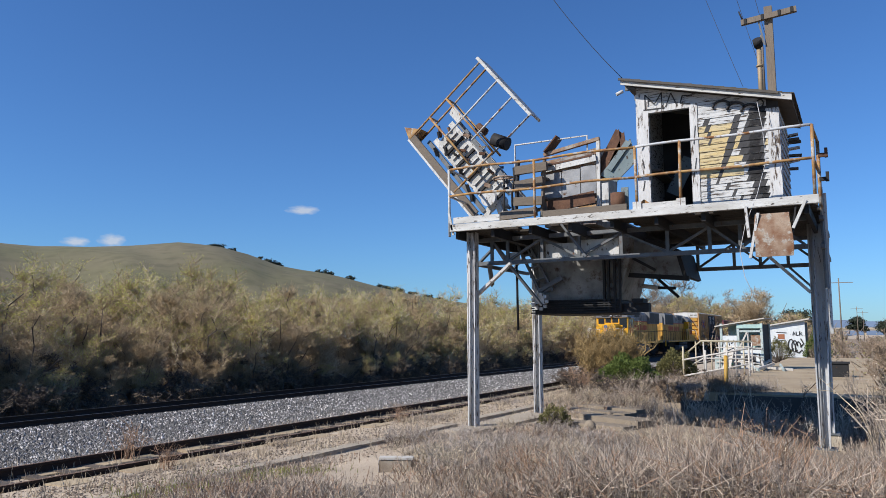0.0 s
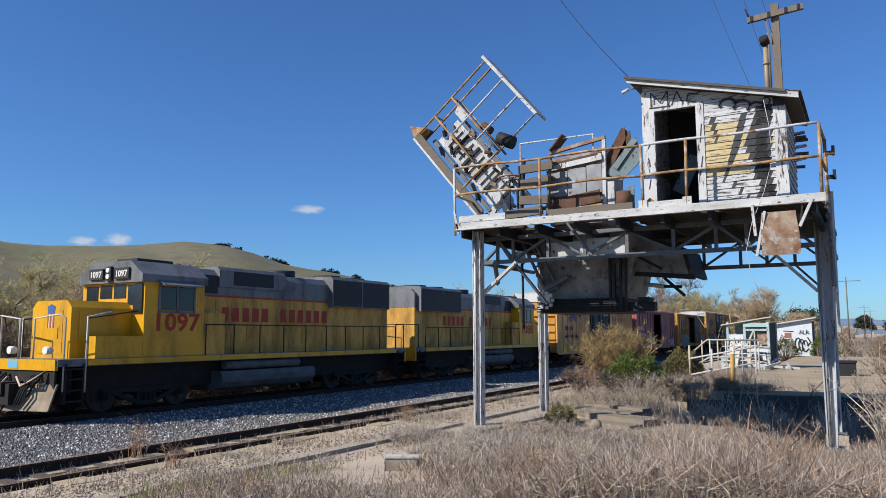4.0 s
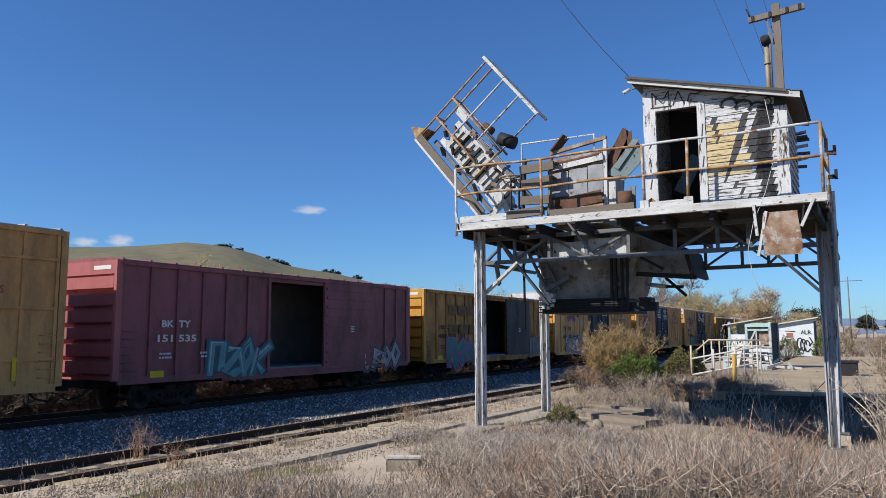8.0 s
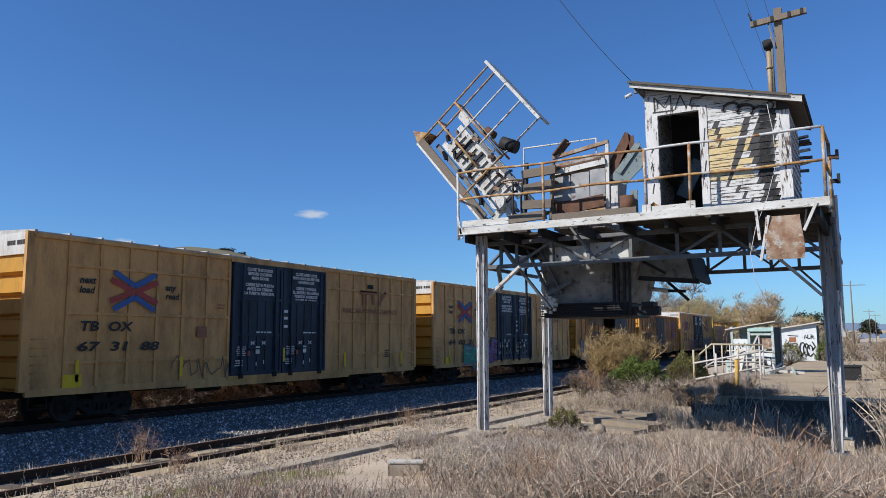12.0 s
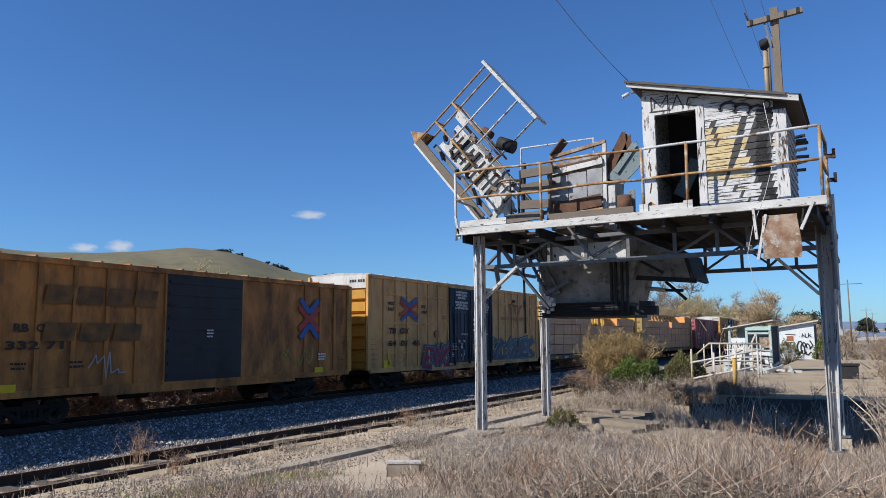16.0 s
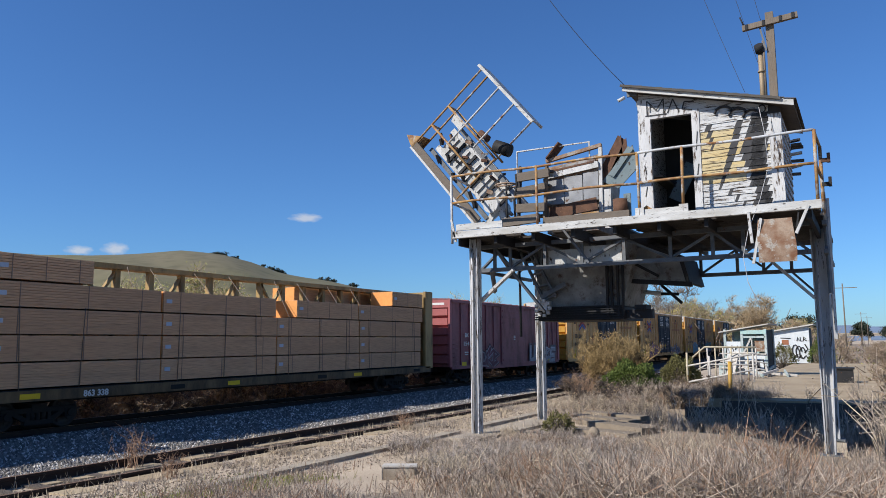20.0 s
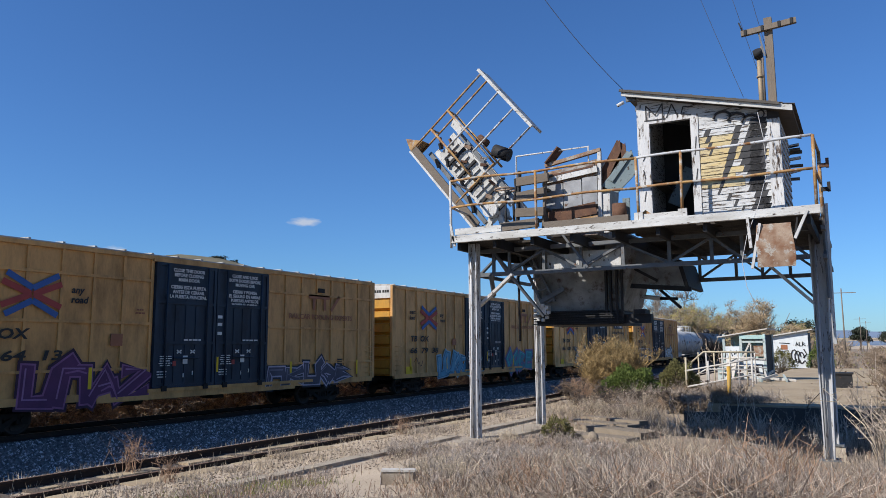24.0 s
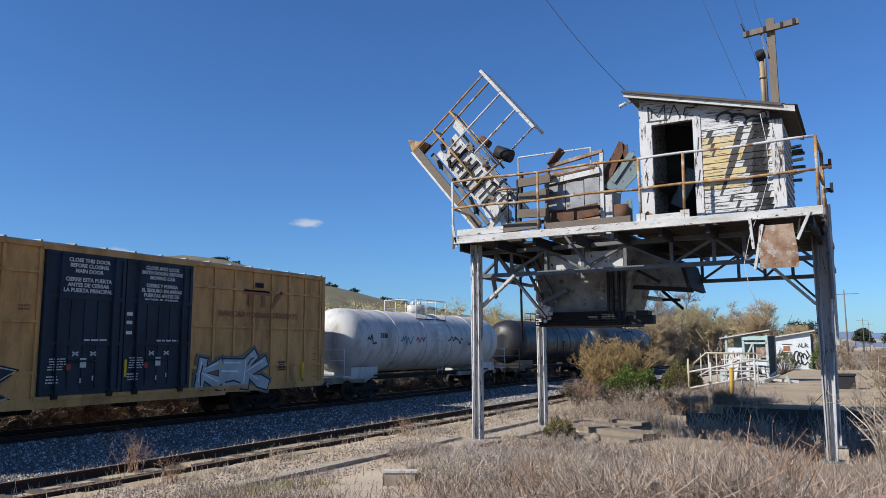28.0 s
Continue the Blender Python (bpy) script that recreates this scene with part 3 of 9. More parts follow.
prism(prism_b, [(-4.8, 16.72, 3.72), (-3.3, 16.72, 3.55), (-3.45, 16.72, 4.1), (-4.72, 16.72, 4.66)], (0, 0.02, 0))
tpart("chute_plate", prism_b, M_HOPPER, chute)
tpart("chute_lip", one(beam, (-4.85, 16.75, 3.66), (-3.22, 16.75, 3.50), 0.12, 0.10), M_DARKST, chute)
tpart("chute_brace", one(beam, (-4.75, 16.6, 4.2), (-3.9, 16.6, 3.7), 0.05, 0.06), M_DARKST, chute)
for p, q, mat in (((-4.45, 17.4, 3.42), (-4.05, 17.4, 3.36), M_WHITE), ((-4.05, 17.4, 3.36), (-3.65, 17.4, 3.34), M_DARKST), ((-4.0, 17.2, 3.55), (-3.55, 17.2, 3.12), M_DARKST)):
    tpart("loose_pipe", one(tube, [p, q], 0.05 if mat is M_WHITE else 0.035, 8), mat)
tpart("light_panel", one(box, -6.6, -5.4, 18.55, 18.6, 4.2, 4.35), M_SHEET)
# inclined feed truss and gear below the deck
for y in (16.3, 16.9):
    bars("feed_rail", [((-7.2, y, 4.65), (-6.45, y, 3.15)), ((-6.9, y, 4.65), (-6.2, y, 3.3))], M_GREYST, 0.05, 0.09)
    bars("feed_rung", [((-7.1 + 0.15 * k, y, 4.45 - 0.3 * k), (-6.8 + 0.15 * k, y, 4.45 - 0.27 * k)) for k in range(5)], M_GREYST, 0.04, 0.05)
gear = tpart("gear_box", one(box, -6.62, -6.38, 16.2, 16.75, 3.0, 3.22), M_WHITE)
for k in range(9):
    a = k * math.tau / 9
    tpart("gear_tooth", one(box, -6.48 + 0.17 * math.cos(a) - 0.035, -6.48 + 0.17 * math.cos(a) + 0.035, 16.14, 16.2, 3.05 + 0.17 * math.sin(a) - 0.035, 3.05 + 0.17 * math.sin(a) + 0.035), M_WHITE, gear)
tpart("gear_arm", one(beam, (-6.55, 16.25, 3.3), (-5.95, 16.25, 3.6), 0.06, 0.1), M_GREYST)
tpart("hanging_rod", one(tube, [(-7.08, 16.2, 4.4), (-7.06, 16.2, 3.6), (-7.05, 16.2, 2.4)], 0.028, 6), M_DARKST)

DEEP = 1.0
# White sheets added below the deck gaps to show as sun patches on the hopper.
for x0, x1, z0, z1, y in ((-6.55, -5.75, 4.08, 4.46, 16.78), (-5.72, -4.75, 4.12, 4.5, 16.74), (-7.5, -7.2, 4.0, 4.3, 16.7)):
    tpart("apron_sheet", one(box, x0, x1, y, y + 0.02, z0, z1), M_WHITE)
# ---- bin on the deck, with broken wooden steps beside it ----
bin_ = thing("feed_bin", -5.8, 17.2, 4.83, "rusty sheet-metal feed bin with sprung side plates", "hopper bin")


def bpart(name, bm, mat, parent=None):
    bmesh.ops.translate(bm, verts=bm.verts, vec=(5.8, -17.2, -4.83))
    bmesh.ops.recalc_face_normals(bm, faces=bm.faces)
    return part(name, bm, mat, parent or bin_)


bm = fresh()
prism(bm, [(-6.45, 16.5, 4.83), (-5.2, 16.5, 4.83), (-5.1, 16.5, 6.0), (-5.1, 16.5, 6.62), (-6.35, 16.5, 6.40), (-6.5, 16.5, 6.0)], (0, 1.5, 0))
bpart("shell", bm, M_SHEET)
for z in (5.62, 6.12, 6.36):
    bpart("stiffener", one(beam, (-6.5, 16.46, z), (-5.1, 16.46, z + 0.14), 0.06, 0.09), M_WHITE if z < 6 else M_RUSTY)
bpart("rim", one(beam, (-6.42, 16.45, 6.58), (-5.05, 16.45, 6.80), 0.10, 0.08), M_RUSTY)
bpart("rim", one(beam, (-6.42, 18.0, 6.75), (-5.05, 18.0, 6.95), 0.10, 0.08), M_RUSTY)
bpart("corner_angle", one(beam, (-5.1, 16.45, 4.9), (-5.08, 16.45, 6.75), 0.08, 0.08, up=(0, 1, 0)), M_WHITE)
bpart("top_plate", one(beam, (-6.38, 16.5, 6.62), (-6.05, 16.5, 6.98), 0.03, 0.4, up=(0, 1, 0)), M_RUSTDARK)
for dx, zt in ((0.0, 7.0), (0.12, 6.92)):
    bm = fresh()
    prism(bm, [(-5.08 + dx, 16.55, 6.05), (-4.62 + dx, 16.55, zt), (-4.58 + dx, 16.55, 6.4), (-4.9 + dx, 16.55, 5.9)], (0, 0.03, 0))
    bpart("side_plate", bm, M_RUSTDARK)
bm = fresh()
prism(bm, [(-5.08, 16.5, 5.95), (-4.35, 16.5, 6.72), (-4.22, 16.5, 6.2), (-4.7, 16.5, 5.75)], (0, 0.04, 0))
bpart("side_plate", bm, M_TEAL)
bpart("side_plate_strip", one(beam, (-4.85, 16.46, 6.05), (-4.38, 16.46, 6.65), 0.02, 0.14), M_TEAL)
for x, z0, z1, mat in ((-4.95, 4.85, 5.75, M_WHITE), (-4.75, 4.85, 5.5, M_TEAL), (-4.5, 4.85, 5.6, M_TEAL)):
    bpart("panel", one(box, x - 0.08, x + 0.08, 16.45, 16.49, z0, z1), mat)
bpart("drum", one(tube, [(-4.62, 16.3, 5.0), (-4.62, 16.3, 5.45)], 0.16, 14), M_RUSTDARK)
bpart("skirt", one(beam, (-6.3, 16.3, 5.28), (-5.15, 16.3, 5.42), 0.03, 0.28), M_RUSTDARK)
bm = fresh()
prism(bm, [(-5.12, 16.6, 6.3), (-4.70, 16.6, 7.02), (-4.52, 16.6, 6.88), (-4.86, 16.6, 5.85), (-5.12, 16.6, 5.85)], (0, 0.03, 0))
bpart("side_plate", bm, M_RUSTDARK)
for x0, x1, z0, z1 in ((-6.42, -5.98, 5.50, 6.10), (-5.96, -5.52, 5.46, 6.14), (-5.50, -5.14, 5.52, 6.18)):
    bpart("front_sheet", one(box, x0, x1, 16.40, 16.415, z0, z1), M_BINSHEET)
bpart("front_beam", one(beam, (-6.40, 16.37, 6.20), (-5.12, 16.37, 6.34), 0.05, 0.15), M_WHITE)
for k in (0, 5):
    rb2 = random.Random(60 + k)
    z = 5.0 + 0.26 * k
    bpart("loose_bar", one(beam, (-6.45 + rb2.uniform(0, 0.5), 16.40 - 0.01 * k, z), (-5.3 + rb2.uniform(0, 0.3), 16.40 - 0.01 * k, z + rb2.uniform(-0.08, 0.14)), 0.03, rb2.uniform(0.03, 0.06)), (M_DARKST, M_RUSTY, M_RUSTDARK)[k % 3])
bpart("skirt_edge", one(beam, (-6.35, 16.26, 5.12), (-5.1, 16.26, 5.20), 0.04, 0.06), M_YELRAIL)
bpart("flashing", one(beam, (-6.0, 16.42, 6.35), (-5.2, 16.42, 6.42), 0.02, 0.16), M_SHEET)

steps = thing("wooden_steps", -6.75, 16.1, 4.84, "broken grey wooden steps on the deck", "steps")


def spart(name, bm, mat):
    bmesh.ops.translate(bm, verts=bm.verts, vec=(6.75, -16.1, -4.84))
    return part(name, bm, mat, steps)


for a, b, z, tilt in ((-7.42, -6.45, 5.10, 0.05), (-7.02, -6.3, 5.42, -0.03), (-6.98, -6.28, 5.80, 0.06), (-6.98, -6.18, 6.16, 0.03)):
    spart("tread", one(beam, (a, 16.0, z), (b, 16.0, z + tilt), 0.10, 0.20), M_WOODOLD)
    spart("tread", one(beam, (a + 0.04, 16.35, z + 0.1), (b, 16.35, z + tilt + 0.1), 0.22, 0.05), M_WOODOLD)
spart("stringer", one(beam, (-7.05, 16.12, 4.84), (-6.95, 16.12, 6.45), 0.05, 0.12, up=(0, 1, 0)), M_DARKST)
spart("stringer", one(beam, (-6.38, 16.12, 4.84), (-6.28, 16.12, 6.4), 0.05, 0.12, up=(0, 1, 0)), M_WOODOLD)

# ---- raised loading boom with its caged walkway, folded up over the siding ----
BU, BV = Vector((0.642, 0, -0.767)), Vector((0.767, 0, 0.642))
BO = Vector((-10.16, 16.4, 7.47))
boom = thing("loading_boom", -8.2, 16.9, 4.83, "raised loading boom with a caged walkway and yellow rails", "loading boom")


def bq(u, v, y):
    p = BO + BU * u + BV * v
    return Vector((p.x, 16.4 + y, p.z))


def qpart(name, bm, mat, parent=None):
    bmesh.ops.translate(bm, verts=bm.verts, vec=(8.2, -16.9, -4.83))
    bmesh.ops.recalc_face_normals(bm, faces=bm.faces)
    return part(name, bm, mat, parent or boom)


for u, v0, y in ((0.0, -0.02, 0), (0.75, 0.75, 0), (1.38, 1.2, 0), (1.85, 1.25, 0.45), (0.0, 0.0, 0.45)):
    qpart("cage_post", one(tube, [bq(u, v0, y), bq(u, 2.72, y)], 0.027, 8), M_RAILWHITE if u else M_YELRAIL)
bm = fresh()
a, b, c2, d = bq(-0.12, 2.72, -0.05), bq(2.12, 2.72, -0.05), bq(2.12, 2.72, 0.55), bq(-0.12, 2.72, 0.55)
prism(bm, [a, b, c2, d], BV * 0.035)
qpart("canopy", bm, M_EDGE)
for y in (-0.05, 0.55):
    qpart("canopy_edge", one(beam, bq(-0.12, 2.71, y), bq(2.12, 2.71, y), 0.05, 0.06), M_EDGE)
for v, y in ((0.76, 0), (1.42, 0), (1.42, 0.45)):
    qpart("side_rail", one(tube, [bq(0, v, y), bq(1.0, v + 0.01, y), bq(2.05, v, y)], 0.03, 8), M_YELRAIL)
qpart("side_rail", one(tube, [bq(2.05, 1.42, 0), bq(2.05, 0.0, 0)], 0.03, 8), M_YELRAIL)
qpart("end_rail", one(tube, [bq(0, 0.76, 0), bq(0, 0.76, 0.45)], 0.028, 8), M_YELRAIL)
qpart("end_rail", one(tube, [bq(0, 1.42, 0), bq(0, 1.42, 0.45)], 0.028, 8), M_YELRAIL)
# walkway floor plank with a yellow nosing
bm = fresh()
prism(bm, [bq(-0.03, -0.03, -0.02), bq(2.9, -0.03, -0.02), bq(2.9, 0.16, -0.02), bq(-0.03, 0.16, -0.02)], (0, 0.05, 0))
qpart("floor_board", bm, M_WOODOLD)
bm = fresh()
prism(bm, [bq(-0.03, -0.09, -0.02), bq(2.9, -0.09, -0.02), bq(2.9, -0.035, -0.02), bq(-0.03, -0.035, -0.02)], (0, 0.6, 0))
qpart("floor_board", bm, M_WHITE)
bm = fresh()
prism(bm, [bq(-0.02, -0.1, 0.1), bq(-0.45, 0.04, 0.1), bq(-0.02, 0.36, 0.1)], (0, 0.4, 0))
qpart("nosing", bm, M_YELRAIL)
# ribbed chute
bm = fresh()
prism(bm, [bq(0.5, 0.55, 0.35), bq(3.0, 0.55, 0.35), bq(3.0, 0.62, 0.35), bq(0.5, 0.62, 0.35)], (0, 0.75, 0))
chute2 = qpart("chute", bm, M_SHEET)
for v in (0.42, 1.02):
    qpart("chute_side", one(beam, bq(0.4, v, 0.32), bq(3.05, v, 0.32), 0.05, 0.16), M_WHITE, chute2)
    qpart("chute_side", one(beam, bq(0.4, v, 1.1), bq(3.05, v, 1.1), 0.05, 0.16), M_WHITE, chute2)
for k in range(5):
    u = 0.55 + k * 0.48
    bm = fresh()
    prism(bm, [bq(u, 0.45, 0.28), bq(u + 0.40, 0.45, 0.28), bq(u + 0.40, 1.0, 0.28), bq(u, 1.0, 0.28)], (0, 0.03, 0))
    qpart("chute_plate", bm, M_PAN, chute2)
    qpart("chute_rib", one(beam, bq(u + 0.44, 0.4, 0.25), bq(u + 0.44, 1.06, 0.25), 0.07, 0.07), M_DARKST, chute2)
    qpart("chute_rib", one(beam, bq(u + 0.20, 0.44, 0.255), bq(u + 0.20, 1.0, 0.255), 0.05, 0.035), M_WHITE, chute2)
for u0, v0, u1, v1 in ((0.3, 0.25, 2.9, 0.2), (0.5, 1.2, 2.8, 1.15)):
    qpart("stringer", one(beam, bq(u0, v0, 0.3), bq(u1, v1, 0.3), 0.06, 0.11), M_GREYST)
bars2 = ((0.35, 0.3, 1.2, 1.15), (1.2, 0.3, 2.0, 1.15), (2.0, 0.3, 2.8, 1.1))
for u0, v0, u1, v1 in bars2:
    qpart("lattice", one(beam, bq(u0, v0, 1.15), bq(u1, v1, 1.15), 0.04, 0.06), M_GREYST)
qpart("motor", one(tube, [bq(1.55, 1.55, 0.5), bq(1.95, 1.75, 0.5)], 0.17, 14), M_DARKST)
qpart("motor", one(tube, [bq(0.9, 1.45, 0.6), bq(1.2, 1.5, 0.6)], 0.11, 12), M_RUSTDARK)
for k in range(20):
    rng = random.Random(40 + k)
    u, v = 0.25 + 0.12 * k, 0.35 + rng.uniform(-0.1, 1.0 - 0.02 * k)
    qpart("fitting", one(beam, bq(u, v, 0.2), bq(u + rng.uniform(0.1, 0.25), v + rng.uniform(-0.15, 0.2), 0.25), 0.07, rng.uniform(0.04, 0.10)), (M_RUSTDARK, M_DARKST, M_RUSTY, M_DARKST)[k % 4])
bm = fresh()
prism(bm, [bq(0.22, 1.42, 0.1), bq(0.62, 1.38, 0.1), bq(0.7, 1.2, 0.1), bq(0.3, 1.2, 0.1)], (0, 0.03, 0))
qpart("loose_plate", bm, M_WHITE)
# foot of the boom on the deck
qpart("pivot_frame", one(beam, (-8.35, 16.75, 4.83), (-7.75, 16.75, 5.95), 0.10, 0.14), M_WHITE)
qpart("pivot_frame", one(beam, (-7.5, 16.75, 4.83), (-7.85, 16.75, 5.7), 0.10, 0.14), M_WHITE)
qpart("pivot_plate", one(box, -8.5, -7.3, 16.3, 17.5, 4.83, 4.95), M_WHITE)
qpart("pivot_drum", one(tube, [(-7.95, 16.5, 5.68), (-7.95, 17.3, 5.68)], 0.20, 16), M_WHITE)
qpart("hand_wheel", one(tube, [(-7.55 + 0.27 * math.cos(k * math.tau / 16), 16.6 + 0.27 * math.sin(k * math.tau / 16), 6.15) for k in range(17)], 0.025, 6), M_RUSTY)
qpart("wheel_stem", one(tube, [(-7.55, 16.6, 4.83), (-7.55, 16.6, 6.2)], 0.025, 6), M_DARKST)
qpart("wheel_spoke", one(tube, [(-7.82, 16.6, 6.15), (-7.28, 16.6, 6.15)], 0.02, 6), M_RUSTY)
qpart("control_lever", one(tube, [(-7.22, 16.4, 4.83), (-7.25, 16.4, 5.7), (-7.18, 16.4, 6.1), (-7.2, 16.4, 6.35)], 0.03, 6), M_DARKST)
qpart("stay", one(beam, bq(2.6, -0.1, 0.9), (-8.2, 17.3, 4.85), 0.06, 0.1), M_DARKST)
P_CABLE = plain("pale_cable", (0.45, 0.45, 0.46))
M_FRESH = material("orange_wood", (0.338, 0.18, 0.0675), (0.24, 0.12, 0.045), 0.85, scale=9, fine=40)
# ---- control hut on the deck ----
HF, HB, HL, HR, HZ = 16.1, 18.2, -4.07, -1.22, 4.84
hut = thing("control_hut", -2.65, HF, HZ, "small white weatherboard hut with graffiti and an open doorway", "hut")


def hpart(name, bm, mat, parent=None, label=""):
    bmesh.ops.translate(bm, verts=bm.verts, vec=(2.65, -HF, -HZ))
    bmesh.ops.recalc_face_normals(bm, faces=bm.faces)
    return part(name, bm, mat, parent or hut, label)


def eave(x):
    """Underside of the sloping roof at x."""
    return 7.74 + (7.00 - 7.74) * (x - HL) / (HR - HL)


DL, DR, DT = -3.82, -2.95, 7.12
bm = fresh()
for a, b, z0 in ((HL, DL, HZ), (DL, DR, DT), (DR, -2.78, HZ)):
    prism(bm, [(a, HF, z0), (b, HF, z0), (b, HF, eave(b)), (a, HF, eave(a))], (0, 0.09, 0))
front = hpart("front_wall", bm, M_BOARDW)
bm = fresh()
prism(bm, [(-2.78, HF + 0.03, HZ), (HR, HF + 0.03, HZ), (HR, HF + 0.03, eave(HR)), (-2.78, HF + 0.03, eave(-2.78))], (0, 0.06, 0))
hpart("front_wall", bm, M_BLACKIN)
side_w = hpart("side_wall", one(box, HR - 0.09, HR - 0.01, HF + 0.09, HB, HZ, 6.88), M_BOARDW)
bm = fresh()
prism(bm, [(HL, HF + 0.09, HZ), (HL + 0.09, HF + 0.09, HZ), (HL + 0.09, HF + 0.09, 7.7), (HL, HF + 0.09, 7.7)], (0, HB - HF - 0.09, 0))
hpart("side_wall", bm, M_BOARDW)
bm = fresh()
prism(bm, [(HL + 0.09, HB - 0.08, HZ), (HR - 0.09, HB - 0.08, HZ), (HR - 0.09, HB - 0.08, eave(HR - 0.09)), (HL + 0.09, HB - 0.08, eave(HL + 0.09))], (0, 0.08, 0))
hpart("back_wall", bm, M_BLACKIN)
hpart("floor", one(box, HL + 0.09, HR - 0.09, HF + 0.09, HB - 0.08, HZ, HZ + 0.04), M_BLACKIN)
# lapped boards right of the doorway: cream above on the inner half, white elsewhere, crossed by black spray
rows, x0, x1 = 15, -2.78, -1.44
step = (6.96 - HZ) / rows


def stroke(u, pts):
    """Where the sprayed strokes cross a row at height share u: (x from, x to)."""
    out = []
    for (ua, xa, wa), (ub, xb, wb) in pts:
        if min(ua, ub) <= u <= max(ua, ub):
            k = (u - ua) / (ub - ua)
            x, w = xa + (xb - xa) * k, wa + (wb - wa) * k
            out.append((x - w / 2, x + w / 2))
    return out


STROKES = (((0.22, -1.62, 0.24), (0.62, -1.80, 0.42)), ((0.62, -1.80, 0.42), (0.90, -1.62, 0.34)), ((0.30, -2.42, 0.05), (0.60, -2.18, 0.16)), ((0.60, -2.18, 0.16), (0.95, -1.98, 0.12)), ((0.05, -1.50, 0.10), (0.22, -1.62, 0.24)), ((0.08, -1.95, 0.05), (0.24, -2.25, 0.07)), ((0.70, -2.55, 0.05), (0.92, -2.62, 0.12)), ((0.02, -1.70, 0.42), (0.2, -1.58, 0.26)), ((0.30, -1.70, 0.30), (0.72, -1.62, 0.30)), ((0.80, -1.62, 0.30), (0.97, -1.60, 0.32)))
lap = 0
for k in range(rows):
    z = HZ + k * step
    u = (k + 0.5) / rows
    top = min(z + step + 0.02, eave(x1) - 0.01)
    if top - z < 0.05:
        continue
    segs = [(x0, x0 + 0.72 + random.uniform(-0.15, 0.15)), (0, x1)]
    segs[1] = (segs[0][1] + 0.004, x1)
    for i, (a, b) in enumerate(segs):
        mat = M_BOARDY if (0.36 < u < 0.86 and i == 0) or (0.55 < u < 0.8 and i == 1 and k % 3 == 0) else M_BOARDW
        tilt = 0.022
        bm = fresh()
        sag = random.uniform(-0.006, 0.006)
        prism(bm, [(a, HF - tilt, z + sag), (a, HF - tilt + 0.018, z + sag), (a, HF + 0.016, top), (a, HF - 0.002, top)], (b - a, 0, 0))
        hpart("board", bm, mat, front)
    for a, b in stroke(u, STROKES):
        a, b = max(a, x0), min(b, x1)
        if b - a < 0.02:
            continue
        bm = fresh()
        sk = 0.03
        vs = [bm.verts.new(p) for p in ((a - sk, HF - 0.026, z), (b - sk, HF - 0.026, z), (b + sk, HF - 0.0065, top - 0.015), (a + sk, HF - 0.0065, top - 0.015))]
        bm.faces.new(vs)
        hpart("graffiti", bm, M_BLACKSPRAY, front)
# trim: door casing, corner boards
for a, b, z0, z1, yy in ((HL - 0.02, DL, HZ, 7.58, 0.030), (DR, -2.79, HZ, 7.2, 0.032), (DL, DR, DT, DT + 0.14, 0.028), (-1.44, HR + 0.01, HZ, 6.86, 0.035)):
    hpart("casing", one(box, a, b, HF - yy, HF - 0.001, z0, z1), M_LEG, front)
hpart("corner_board", one(box, HR - 0.008, HR + 0.012, HF - 0.03, HF + 0.16, HZ, 6.86), M_BOARDW, side_w)
for k in range(12):
    z = HZ + 0.03 + k * 0.168
    bm = fresh()
    prism(bm, [(HR - 0.008, HF + 0.17, z), (HR + 0.022, HF + 0.17, z), (HR - 0.002, HF + 0.17, z + 0.175)], (0, HB - HF - 0.17 + random.uniform(0, 0.1), 0))
    hpart("board", bm, M_BOARDW, side_w)
for k in range(6):
    z = 6.0 + k * 0.15
    hpart("broken_shingle", one(beam, (HR - 0.02, HB + 0.02, z), (HR + random.uniform(0.16, 0.3), HB + 0.04, z + random.uniform(-0.03, 0.05)), 0.12, 0.05), M_BOARDW if k % 2 else M_SHINGLE, side_w)
# scribbled tag over the doorway, in thin strokes
rng = random.Random(77)
tag = ((-3.88, 7.2, -3.88, 7.54), (-3.88, 7.54, -3.68, 7.3), (-3.68, 7.3, -3.52, 7.54), (-3.52, 7.54, -3.52, 7.2), (-3.92, 7.2, -3.46, 7.19), (-3.44, 7.2, -3.32, 7.5), (-3.32, 7.5, -3.2, 7.2), (-3.36, 7.56, -3.28, 7.58), (-2.88, 7.36, -3.08, 7.40), (-3.08, 7.40, -3.13, 7.24), (-3.13, 7.24, -2.92, 7.19), (-3.98, 5.4, -3.94, 5.62), (-3.94, 5.9, -3.98, 6.1), (-3.98, 6.3, -3.92, 6.42), (-2.9, 5.6, -2.84, 6.0), (-2.88, 6.3, -2.84, 6.7))
for i, (a, b, c2, d) in enumerate(tag):
    bm = fresh()
    beam(bm, (a, HF - 0.034 - 0.0004 * i, b), (c2, HF - 0.034 - 0.0004 * i, d), 0.027 if i < 11 else 0.018, 0.004, up=(0, 1, 0))
    hpart("graffiti", bm, M_BLACKSPRAY, front)
for cx in (-2.30, -2.02, -1.75):
    bm = fresh()
    ring = [(cx + 0.17 * math.cos(t), HF - 0.045, 7.02 - 0.29 * (cx + 2.3) + 0.14 * math.sin(t)) for t in [k * math.pi / 9 for k in range(10)]]
    tube(bm, ring, 0.028, 5)
    hpart("graffiti", bm, M_BLACKSPRAY, front)
bm = fresh()
